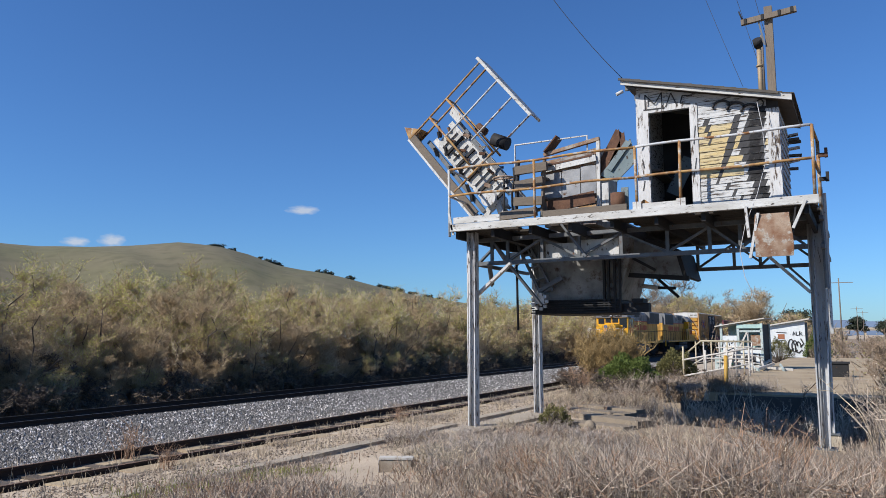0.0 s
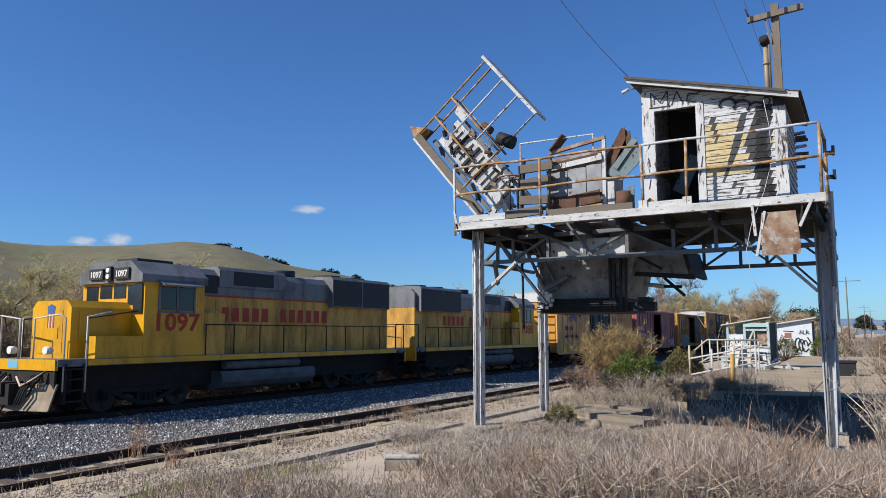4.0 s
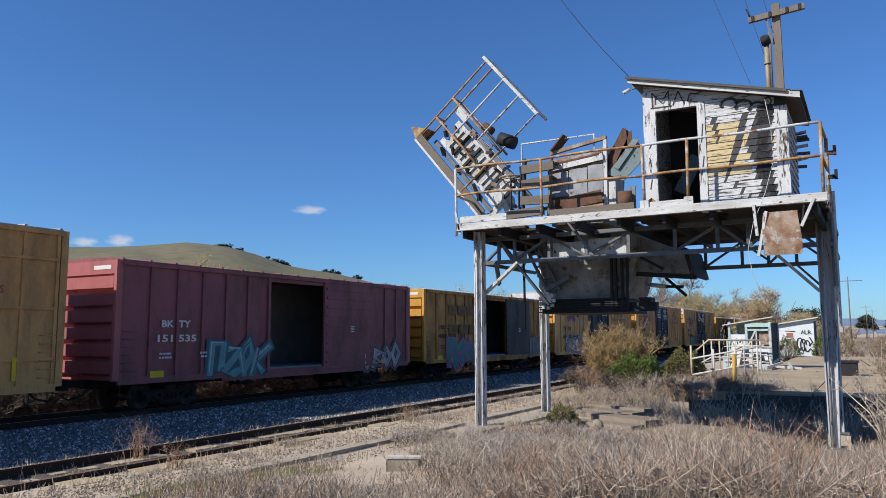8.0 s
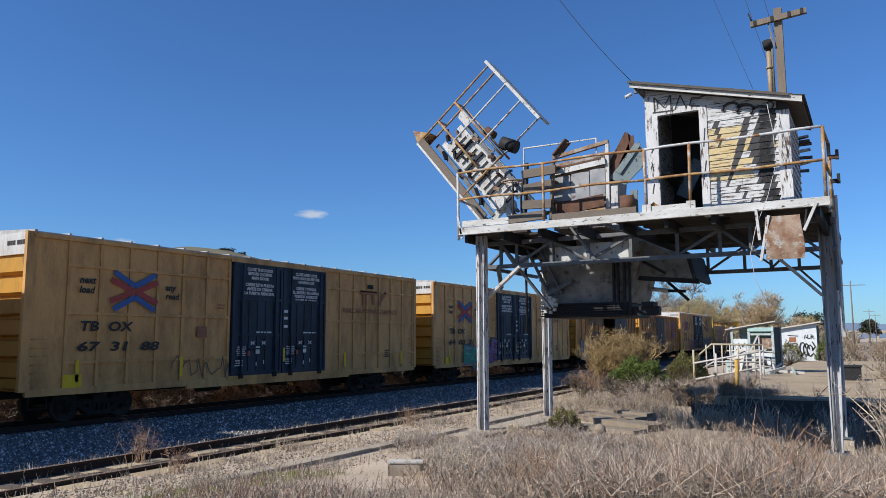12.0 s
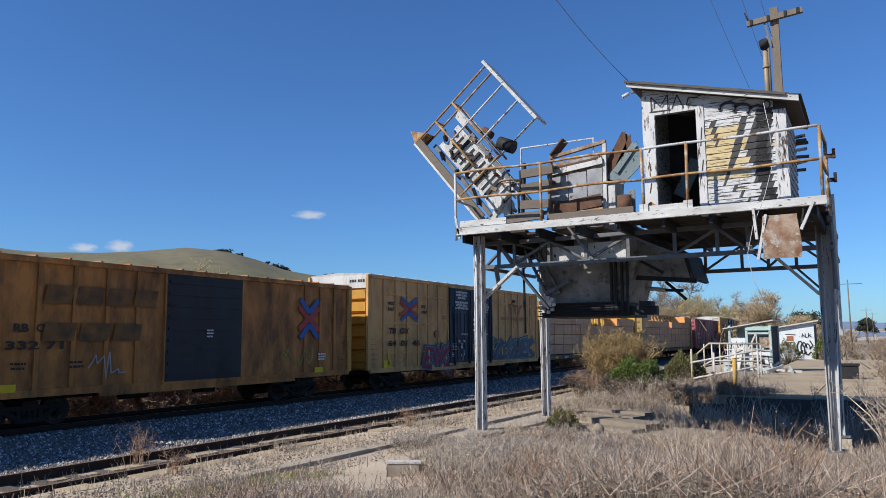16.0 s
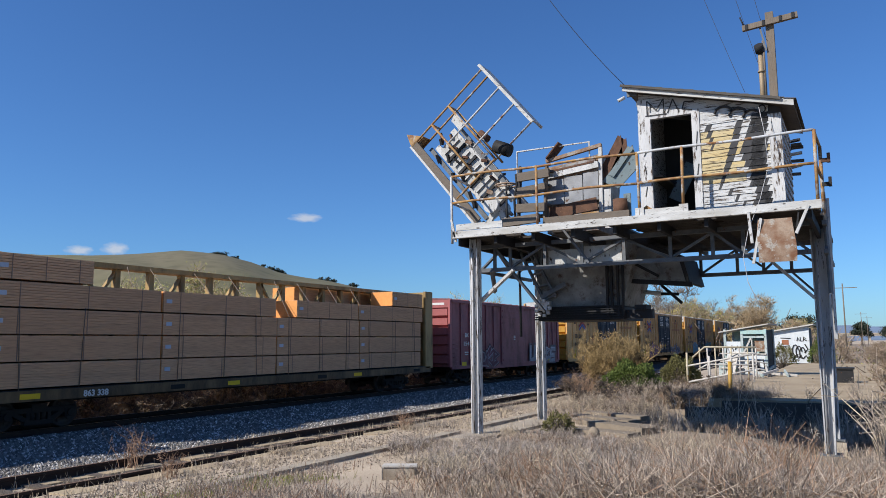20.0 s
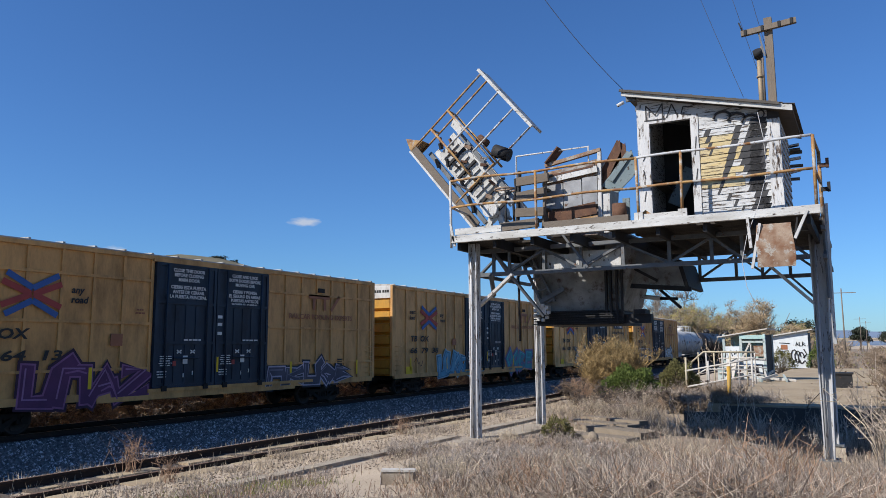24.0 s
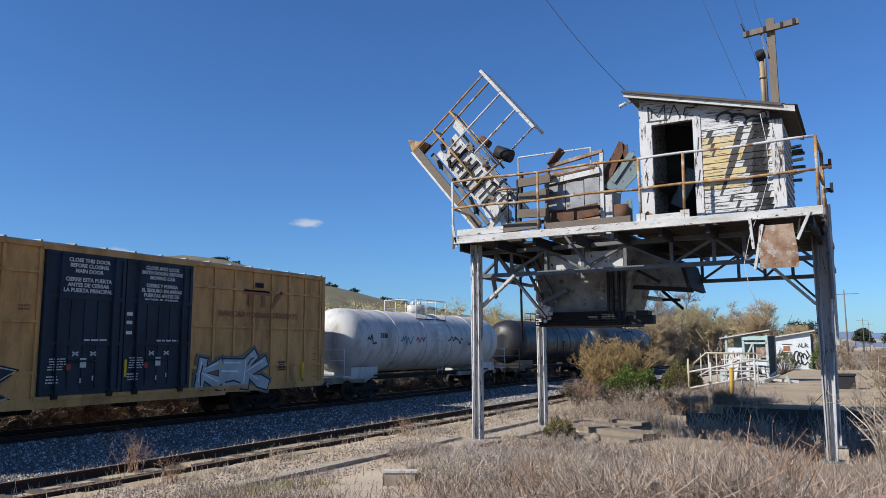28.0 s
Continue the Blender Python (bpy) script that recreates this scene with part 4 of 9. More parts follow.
prism(bm, [(-2.78, HF - 0.012, 6.94), (-1.44, HF - 0.012, 6.90), (-1.44, HF - 0.012, eave(-1.44)), (-2.78, HF - 0.012, eave(-2.78))], (0, 0.02, 0))
hpart("frieze_board", bm, M_BOARDW, front)
# sloping roof: deck, white edge boards, shingles, rafter tails
RS = (7.00 - 7.74) / (HR - HL)


def rz(x, up=0.0):
    return 7.74 + RS * (x - HL) + 0.02 + up


bm = fresh()
prism(bm, [(HL - 0.25, HF - 0.28, rz(HL - 0.25)), (HR + 0.27, HF - 0.28, rz(HR + 0.27)), (HR + 0.27, HF - 0.28, rz(HR + 0.27, 0.05)), (HL - 0.25, HF - 0.28, rz(HL - 0.25, 0.05))], (0, HB - HF + 0.5, 0))
rf = hpart("roof", bm, M_WOODOLD)
bm = fresh()
prism(bm, [(HL - 0.27, HF - 0.32, rz(HL - 0.27, -0.06)), (HR + 0.28, HF - 0.32, rz(HR + 0.28, -0.06)), (HR + 0.28, HF - 0.32, rz(HR + 0.28, 0.07)), (HL - 0.27, HF - 0.32, rz(HL - 0.27, 0.07))], (0, 0.035, 0))
hpart("barge_board", bm, M_EDGE, rf)
hpart("barge_board", one(beam, (HL - 0.3, HF - 0.36, rz(HL - 0.3, 0.05)), (HR + 0.05, HF - 0.36, rz(HR + 0.05, 0.05)), 0.03, 0.05), M_SHINGLE, rf)
for k in range(16):
    x = HL - 0.28 + k * 0.215
    for j in range(3):
        y = HF - 0.34 + j * 0.86
        up = 0.055 + random.uniform(0, 0.012)
        bm = fresh()
        w = 0.235
        prism(bm, [(x, y, rz(x, up + 0.004)), (x + w, y, rz(x + w, up + 0.022)), (x + w, y, rz(x + w, up + 0.034)), (x, y, rz(x, up + 0.016))], (0, 0.84 + random.uniform(-0.03, 0.02), 0))
        hpart("shingle", bm, M_SHINGLE, rf)
for y in (HF - 0.1, HF + 0.7, HF + 1.5, HB):
    hpart("rafter_tail", one(box, HL - 0.22, HL - 0.002, y - 0.03, y + 0.03, rz(HL - 0.2, -0.13), rz(HL - 0.2, -0.01)), M_GREYST, rf)
hpart("insulator", one(tube, [(HL - 0.22, HF - 0.3, 7.62), (HL - 0.36, HF - 0.34, 7.55)], 0.04, 8), M_BOARDW, rf)
hpart("eave_board", one(box, HR + 0.02, HR + 0.24, HB - 0.1, HB + 0.15, 6.62, 6.68), M_SHINGLE, rf)
# pale panel leaning inside, seen through the doorway
hpart("inner_panel", one(beam, (-3.62, 17.3, 5.5), (-3.2, 17.3, 6.3), 0.03, 0.3), M_TEAL)
hpart("inner_shelf", one(box, -3.95, -3.7, 16.5, 18.0, 5.9, 5.95), M_WOODOLD)
hpart("sill_board", one(box, DL, DR, HF - 0.04, HF + 0.08, HZ, HZ + 0.09), M_BOARDW)
hpart("lamp_bracket", one(tube, [(-1.55 + 0.07 * math.cos(k * math.tau / 10), HF - 0.06, 6.98 + 0.08 * math.sin(k * math.tau / 10)) for k in range(11)], 0.015, 6), M_WIRE)

crate = thing("wooden_box", -3.86, 15.72, 4.84, "small orange-brown wooden box on the deck", "box")
part("box", one(box, -0.10, 0.10, -0.1, 0.1, 0, 0.20), M_FRESH, crate)
bm = fresh()
prism(bm, [(-0.12, -0.12, 0.20), (0.12, -0.12, 0.20), (0, -0.12, 0.29)], (0, 0.24, 0))
part("lid", bm, M_FRESH, crate)

# vent pipe and the pole with its cross arm
vent = thing("vent_pipe", -1.66, 17.6, rz(-1.66, 0.04), "tan vent pipe with a dark hood", "vent pipe")
part("pipe", one(tube, [(0, 0, 0), (0.0, 0, 1.62)], 0.053, 12), M_PIPE, vent)
part("pipe_collar", one(tube, [(0, 0, 1.1), (0, 0, 1.14)], 0.075, 12), M_PIPE, vent)
part("hood", one(tube, [(0, 0, 1.58), (-0.02, -0.13, 1.70)], 0.10, 14), M_DARKST, vent)

pole = thing("utility_pole", -1.52, 18.72, 4.83, "short weathered timber pole with a cross arm behind the hut", "pole")
part("post", one(box, -0.088, 0.088, -0.088, 0.088, 0, 5.26), M_OLDPOLE, pole)
part("cross_arm", one(beam, (-0.60, -0.14, 4.94), (0.62, -0.14, 5.03), 0.10, 0.13), M_OLDPOLE, pole)
for x in (-0.5, -0.12, 0.25, 0.52):
    part("arm_bolt", one(box, x - 0.03, x + 0.03, -0.21, -0.19, 4.92 + 0.08 * x, 5.05 + 0.08 * x), M_DARKST, pole)
part("pin", one(tube, [(-0.56, -0.14, 5.0), (-0.64, -0.14, 5.24)], 0.02, 6), M_DARKST, pole)
part("brace", one(beam, (-0.22, -0.13, 4.95), (-0.1, -0.13, 4.3), 0.01, 0.04), M_GREYST, pole)
part("conduit", one(tube, [(-0.17, -0.02, 3.0), (-0.17, -0.02, 4.6)], 0.03, 8), M_OLDPOLE, pole)


def wire(name, p, q, sag, r, label, n=14):
    p, q = Vector(p), Vector(q)
    bm = fresh()
    tube(bm, [p.lerp(q, k / n) - Vector((0, 0, sag * 4 * (k / n) * (1 - k / n))) for k in range(n + 1)], r, 5)
    solid(name, bm, M_WIRE, label, "wire")


wire("power_wire", (-4.3, 15.8, 7.92), (-7.2, 15.0, 12.6), 0.30, 0.0075, "black overhead wire slung from the hut eave")
wire("power_wire", (-2.15, 18.6, 8.2), (-4.1, 22.0, 14.2), 0.05, 0.006, "thin overhead wire running to the pole")
wire("power_wire", (-1.75, 18.6, 8.6), (-3.3, 23.0, 14.8), 0.05, 0.006, "thin overhead wire running to the pole")
wire("power_wire", (-1.6, 18.6, 9.4), (-2.3, 22.0, 12.8), 0.03, 0.006, "thin overhead wire running to the pole")
bm = fresh()
tube(bm, [(-1.58, 15.80, 6.95), (-1.50, 15.78, 6.4), (-1.46, 15.7, 5.7), (-1.62, 15.42, 5.0), (-1.86, 15.36, 4.4), (-1.98, 15.38, 3.9), (-1.92, 15.40, 3.4), (-1.70, 15.42, 2.85)], 0.0065, 5)
solid("hanging_cable", bm, P_CABLE, "loose pale cable dangling from the hut", "cable")
# ---- freight train: the cars roll towards -y; the side to +x is the one seen ----
def car_paint(name, base, dirt=(0.12, 0.08, 0.05), rough=0.55, at=0.63):
    return material(name, base, tuple(c * 0.72 for c in base), rough, scale=0.8, amount=0.6, fine=18, fine_amount=0.18, bump=0.06, wear=dirt, wear_at=at, wear_scale=1.6, wear_soft=0.16, streak=(1, 1, 0.35))


M_TAN = car_paint("tan_car_paint", (0.61, 0.325, 0.108), dirt=(0.30, 0.17, 0.07), at=0.60)
M_TAN2 = car_paint("tan_yellow_car_paint", (0.69, 0.385, 0.13), dirt=(0.32, 0.18, 0.07), at=0.60)
M_ENDYEL = car_paint("orange_yellow_end_paint", (0.525, 0.27, 0.0375), at=0.68)
M_ENDWHITE = car_paint("white_end_paint", (0.562, 0.555, 0.532), at=0.70)
M_OXIDE = car_paint("oxide_red_car_paint", (0.25, 0.075, 0.085))
M_OXEND = car_paint("faded_red_end_paint", (0.375, 0.112, 0.112), at=0.7)
M_OCHRE = car_paint("ochre_car_paint", (0.54, 0.26, 0.05), dirt=(0.075, 0.045, 0.03), at=0.52)
M_RUSTCAR = car_paint("rust_orange_car_paint", (0.52, 0.205, 0.04), dirt=(0.12, 0.065, 0.04), at=0.54)
M_NAVY = car_paint("navy_door_paint", (0.013, 0.027, 0.047), dirt=(0.03, 0.03, 0.03))
M_NAVYGREY = car_paint("navy_grey_door_paint", (0.017, 0.018, 0.023), dirt=(0.04, 0.028, 0.026))
M_ROOF = car_paint("galvanised_roof", (0.413, 0.405, 0.383), dirt=(0.225, 0.128, 0.0675))
M_UNDER = material("underframe_grime", (0.018, 0.016, 0.015), (0.032, 0.026, 0.021), 0.9, scale=3, fine=30)
M_TREAD = material("wheel_steel", (0.055, 0.045, 0.04), (0.03, 0.025, 0.022), 0.6, 0.4, scale=4)
M_INSIDE = material("car_lining", (0.26, 0.245, 0.23), (0.12, 0.115, 0.11), 0.9, scale=1.5)
M_INBLUE = material("car_lining_blue", (0.20, 0.26, 0.34), (0.12, 0.15, 0.2), 0.9, scale=1.5)
P_WHITE, P_BLACK, P_YEL = plain("white_lettering", (0.62, 0.62, 0.60)), plain("black_lettering", (0.03, 0.028, 0.026)), plain("reflector_yellow", (0.75, 0.50, 0.02))
P_RED, P_BLUE = plain("sign_red", (0.36, 0.06, 0.05)), plain("sign_blue", (0.045, 0.115, 0.31))
P_FADED = plain("faded_red_lettering", (0.30, 0.12, 0.06))
TRAIN, WHEELS = [], []
HALF = 1.70


def side_text(body, size, mat, parent, y, z, x=HALF + 0.006, **kw):
    o = new("lettering", text_mesh(body, size, mat, **kw))
    o.parent = parent
    o.matrix_basis = Matrix(((0, 0, 1, x), (1, 0, 0, y), (0, 1, 0, z), (0, 0, 0, 1)))
    return o


def side_bars(parent, y, z, width, rows, pitch, height, mat, x=HALF + 0.006, seed=1, name="lettering"):
    """Small unreadable lines of stencilling, as bars."""
    rng = random.Random(seed)
    bm = fresh()
    for i in range(rows):
        yy = y + rng.uniform(0, 0.12) * width
        end = y + width * rng.uniform(0.8, 1.0)
        while yy < end:
            w = min(rng.uniform(0.12, 0.32) * width, end - yy)
            box(bm, x, x + 0.003, yy, yy + w, z - i * pitch, z - i * pitch + height)
            yy += w + 0.05 * width
    return part(name, bm, mat, parent)


COLORS = {}


def spray(rgb):
    key = "spray_%02x%02x%02x" % tuple(int(c * 255) for c in rgb)
    if key not in COLORS:
        rgb = tuple(c ** 1.25 for c in rgb)
        COLORS[key] = material(key, rgb, tuple(c * 0.55 for c in rgb), 0.6, scale=1.7, amount=0.7, fine=30, fine_amount=0.2, bump=0.0)
    return COLORS[key]


FORMS = (
    (((0, 0), (0, 1), (0.9, 1), (1, 0)),),
    (((0, 0), (0, 1), (1, 0.8), (0.1, 0.5), (1, 0.2), (0, 0)),),
    (((0, 1), (1, 1), (0, 0), (1, 0.05)),),
    (((0, 1), (0.1, 0), (1, 0), (1, 1)),),
    (((0.5, 0), (0, 0.5), (0.5, 1), (1, 0.5), (0.5, 0)),),
    (((0, 0), (0.5, 1), (1, 0)), ((0.2, 0.4), (0.8, 0.4))),
    (((0, 0), (0, 1)), ((1, 1), (0, 0.5), (1, 0))),
    (((1, 1), (0, 1), (0, 0), (1, 0)), ((0.8, 0.5), (0, 0.5))),
)


def ribbon(bm, pts, wide, x, mi):
    """A flat band with mitred bends along points (y, z) on the car's side."""
    left, right = [], []
    for k, (a, b) in enumerate(pts):
        p, q = pts[max(k - 1, 0)], pts[min(k + 1, len(pts) - 1)]
        n = math.hypot(q[0] - p[0], q[1] - p[1]) or 1.0
        uy, uz = (q[0] - p[0]) / n * wide / 2, (q[1] - p[1]) / n * wide / 2
        end = -1 if k == 0 else 1 if k == len(pts) - 1 else 0
        a, b, m = a + uy * end, b + uz * end, 1.0 if end else 1.25
        left.append(bm.verts.new((x + 0.0003 * k, a + uz * m, b - uy * m)))
        right.append(bm.verts.new((x + 0.0003 * k, a - uz * m, b + uy * m)))
    for k in range(len(pts) - 1):
        bm.faces.new((left[k], left[k + 1], right[k + 1], right[k])).material_index = mi


def graffiti(parent, y0, y1, z0, z1, fill, edge, n, seed, halo=None, second=None, x=HALF + 0.008):
    """A spray-painted piece: fat slanted strokes with outlines and glints, one part per painted letter."""
    rng = random.Random(seed)
    w, h = (y1 - y0) / n, z1 - z0
    wide = min(0.34 * w, 0.30 * h)
    mats = [spray(c) for c in (halo or tuple(c * 0.45 for c in fill), edge, fill, second or tuple(min(1, c * 1.5 + 0.06) for c in fill))]
    for i in range(n):
        bm = fresh()
        lean = rng.uniform(-0.05, 0.22) * h
        top, low = h * rng.uniform(0.78, 1.0) - wide / 2, wide / 2 + h * rng.uniform(0, 0.10)
        left = y0 + i * w + wide * 0.45
        for j, path in enumerate(rng.choice(FORMS)):
            pts = []
            for a, b in path:
                b = b + rng.uniform(-0.07, 0.07)
                pts.append((left + (a + rng.uniform(-0.10, 0.10)) * (w - wide * 0.7) + lean * (b - 0.5), z0 + low + (top - low) * b))
            if rng.random() < 0.4:
                a, b = pts[-1]
                pts.append((a + rng.uniform(0.1, 0.35) * w, b + rng.uniform(-0.25, 0.25) * h))
            off = x + 0.0009 * (i % 2) + 0.0018 * j
            for li, grow in enumerate((0.24, 0.10, 0.0)):
                ribbon(bm, pts, wide + grow, off + 0.004 * li, li)
            ribbon(bm, [(a - wide * 0.18, b + wide * 0.2) for a, b in pts[: rng.randint(2, 3)]], 0.035 + 0.04 * wide, x + 0.0155, 3)
            if rng.random() < 0.6:
                k = rng.randrange(len(pts) - 1)
                (a, b), (c, d) = pts[k], pts[k + 1]
                ribbon(bm, [(a + wide * 0.1, b - wide * 0.2), ((a + c) / 2 + rng.uniform(-0.1, 0.1), (b + d) / 2), (c, d - wide * 0.2)], 0.045, x + 0.0175, 1)
        part("painted_letter", bm, mats, parent)


def scrawl(parent, y, z, w, h, col, seed, thick=0.035, x=HALF + 0.012):
    """A thin sprayed scribble."""
    rng = random.Random(seed)
    bm = fresh()
    p = [(y, z + h / 2)]
    n = max(5, int(w / 0.12))
    for i in range(n):
        p.append((y + w * (i + rng.uniform(0, 1.2)) / n, z + h * rng.random()))
    for (a, b), (c, d) in zip(p, p[1:]):
        beam(bm, (x, a, b), (x, c, d), thick, 0.004, up=(1, 0, 0))
        x += 0.0006
    part("graffiti", bm, spray(col), parent)


def lathe_x(bm, profile, x0, seg=20):
    """Rings round the x axis: (x, r) pairs."""
    rings = [[bm.verts.new((x0 + x, r * math.cos(k * math.tau / seg), r * math.sin(k * math.tau / seg))) for k in range(seg)] for x, r in profile]
    for a, b in zip(rings, rings[1:]):
        for k in range(seg):
            bm.faces.new((a[k], b[k], b[(k + 1) % seg], a[(k + 1) % seg])).smooth = True
    bm.faces.new(rings[0][::-1])
    bm.faces.new(rings[-1])


def wheel_mesh(r):
    bm = fresh()
    for s in (-1, 1):
        prof = [(0.66, r * 0.93), (0.70, r + 0.025), (0.725, r), (0.82, r * 0.99), (0.825, r * 0.86), (0.79, r * 0.82), (0.78, r * 0.35), (0.84, r * 0.3), (0.86, 0.07)]
        prof = [(s * a, b) for a, b in prof]
        lathe_x(bm, prof if s > 0 else prof[::-1], 0)
    tube(bm, [(-0.98, 0, 0), (0.98, 0, 0)], 0.075, 10)
    for k in range(5):
        a = k * math.tau / 5
        for s in (-1, 1):
            box(bm, s * 0.80 - 0.01, s * 0.80 + 0.01, math.cos(a) * r * 0.6 - 0.05, math.cos(a) * r * 0.6 + 0.05, math.sin(a) * r * 0.6 - 0.05, math.sin(a) * r * 0.6 + 0.05)
    bmesh.ops.recalc_face_normals(bm, faces=bm.faces)
    return finish(bm, "wheelset", M_TREAD)


WHEEL = {0.42: wheel_mesh(0.42), 0.51: wheel_mesh(0.51)}


def frame_mesh(base, r):
    """Bogie frame: two cast side frames with an open window, bolster, springs, bearing caps."""
    bm = fresh()
    h = base / 2
    for s in (-1, 1):
        x = s * 1.02
        beam(bm, (x, -h - 0.18, r + 0.12), (x, h + 0.18, r + 0.12), 0.14, 0.13)
        beam(bm, (x, -h + 0.12, r + 0.10), (x, -0.32, 0.26), 0.14, 0.12)
        beam(bm, (x, h - 0.12, r + 0.10), (x, 0.32, 0.26), 0.14, 0.12)
        beam(bm, (x, -0.40, 0.22), (x, 0.40, 0.22), 0.18, 0.12)
        beam(bm, (x, -0.30, 0.24), (x, -0.30, r + 0.1), 0.14, 0.1, up=(0, 1, 0))
        beam(bm, (x, 0.30, 0.24), (x, 0.30, r + 0.1), 0.14, 0.1, up=(0, 1, 0))
        for k in (-0.16, 0.0, 0.16):
            tube(bm, [(x, k, 0.28), (x, k, 0.52)], 0.065, 8)
        for k in (-h, h):
            box(bm, x - 0.09, x + 0.09, k - 0.15, k + 0.15, r - 0.12, r + 0.14)
            tube(bm, [(x + s * 0.05, k, r), (x + s * 0.16, k, r)], 0.10, 10)
    box(bm, -1.1, 1.1, -0.22, 0.22, 0.52, 0.72)
    beam(bm, (-1.0, -h * 0.55, 0.4), (1.0, -h * 0.55, 0.4), 0.1, 0.12)
    beam(bm, (-1.0, h * 0.55, 0.4), (1.0, h * 0.55, 0.4), 0.1, 0.12)
    return finish(bm, "bogie", M_UNDER)


BOGIE = {0.42: frame_mesh(1.78, 0.42), 0.51: frame_mesh(2.74, 0.51)}


def bogie(parent, y, r=0.42, base=1.78, lift=0.0):
    b = new("bogie", BOGIE[r])
    b.parent = parent
    b.matrix_basis = pose(0, y, lift)
    for k in (-base / 2, base / 2):
        w = new("wheelset", WHEEL[r])
        w.parent = b
        w.matrix_basis = pose(0, k, r)
        WHEELS.append((w, r, k))


def coupler(parent, y, s):
    """s: -1 for the front end, +1 for the rear."""
    bm = fresh()
    box(bm, -0.09, 0.09, min(y, y + s * 0.62), max(y, y + s * 0.62), 0.76, 0.96)
    box(bm, -0.17, 0.17, min(y + s * 0.60, y + s * 0.92), max(y + s * 0.60, y + s * 0.92), 0.70, 1.02)
    part("coupler", bm, M_UNDER, parent)
    bm = fresh()
    tube(bm, [(0.45, y, 0.85), (0.45, y + s * 0.35, 0.55), (0.4, y + s * 0.75, 0.45), (0.3, y + s * 0.95, 0.6)], 0.03, 6)
    part("air_hose", bm, M_UNDER, parent)


def ladder(parent, y, z0, z1, x=HALF, w=0.42, mat=None, n=6):
    bm = fresh()
    for k in range(n):
        z = z0 + (z1 - z0) * k / (n - 1)
        tube(bm, [(x, y, z), (x + 0.06, y, z), (x + 0.06, y + w, z), (x, y + w, z)], 0.014, 6)
    part("ladder", bm, mat or M_UNDER, parent)


def wall_ribs(parent, name, ys, z0, z1, mat, w=0.09, d=0.05, x=HALF - 0.05):
    """Upright posts on both sides, one mesh per post, sharing their shape."""
    me = None
    for y in ys:
        for s in (-1, 1):
            if me is None:
                me = finish(one(box, 0, d, -w / 2, w / 2, z0, z1), name, mat)
            o = new(name, me)
            o.parent = parent
            o.matrix_basis = pose(s * x, y, 0, 0, 0, 0 if s > 0 else 180)


def corrugated_end(parent, y, s, z0, z1, mats, band=0.55, top_band=0.6, half=HALF - 0.06):
    """Bands of the pressed steel end; the top band may be white."""
    z = z1
    k = 0
    bm = fresh()
    box(bm, -half, half, y - 0.02, y + 0.02, z0, z1)
    end = part("end_wall", bm, mats[1], parent)
    first = True
    while z - 0.2 > z0:
        h = top_band if first else band
        zb = max(z0, z - h)
        bm = fresh()
        if first:
            box(bm, -half, half, min(y, y + s * 0.10), max(y, y + s * 0.10), zb + 0.02, z)
        else:
            mid = (z + zb) / 2 + 0.06
            yo = y + s * 0.17
            pr = [(y + s * 0.02, z - 0.05), (yo, mid + 0.14), (yo, zb + 0.10), (y + s * 0.02, zb + 0.03)]
            prism(bm, [(-half + 0.12, a, b) for a, b in pr], (2 * half - 0.24, 0, 0))
            bmesh.ops.recalc_face_normals(bm, faces=bm.faces)
        part("end_panel", bm, mats[0] if first else mats[1], end)
        first = False
        z = zb
    for sx in (-1, 1):
        part("corner_post", one(box, sx * half - 0.06, sx * half + 0.06, min(y, y + s * 0.2), max(y, y + s * 0.2), z0, z1), mats[1] if mats[0] is mats[1] else mats[2], parent)


def underframe(parent, length, trucks, sill=0.95):
    bm = fresh()
    box(bm, -0.28, 0.28, 0.15, length - 0.15, sill - 0.25, sill + 0.1)
    for k in range(9):
        y = 1 + (length - 2) * k / 8
        box(bm, -1.5, 1.5, y - 0.08, y + 0.08, sill - 0.15, sill + 0.05)
    tube(bm, [(0.7, length * 0.35, sill - 0.22), (0.7, length * 0.35 + 0.9, sill - 0.22)], 0.2, 10)
    tube(bm, [(0.9, 2, sill - 0.2), (0.9, length - 2, sill - 0.25)], 0.025, 5)
    box(bm, 0.3, 0.9, length * 0.55, length * 0.55 + 0.5, sill - 0.4, sill - 0.1)
    part("underframe", bm, M_UNDER, parent)
    for y in trucks:
        bogie(parent, y)
    coupler(parent, 0.1, -1)
    coupler(parent, length - 0.1, 1)
    bm = fresh()
    for yy in (0.15, length - 0.65):
        for s in (-1, 1):
            tube(bm, [(s * 1.6, yy, sill), (s * 1.6, yy, 0.5), (s * 1.6, yy + 0.5, 0.5), (s * 1.6, yy + 0.5, sill)], 0.02, 6)
    part("sill_step", bm, M_UNDER, parent)


def roof(parent, length, z, mat, eave):
    bm = fresh()
    n = int(length / 0.95)
    prism(bm, [(-HALF, 0, z - 0.06), (HALF, 0, z - 0.06), (HALF, 0, z), (0, 0, z + 0.08), (-HALF, 0, z)], (0, length, 0))
    for k in range(n + 1):
        y = 0.05 + (length - 0.1) * k / n
        beam(bm, (-HALF + 0.02, y, z + 0.02), (0, y, z + 0.10), 0.07, 0.05)
        beam(bm, (0, y, z + 0.10), (HALF - 0.02, y, z + 0.02), 0.07, 0.05)
    bmesh.ops.recalc_face_normals(bm, faces=bm.faces)
    part("roof", bm, mat, parent)
    bm = fresh()
    for s in (-1, 1):
        box(bm, s * HALF - 0.04, s * HALF + 0.04, 0, length, z - 0.16, z - 0.04)
    part("eave_rail", bm, eave, parent)


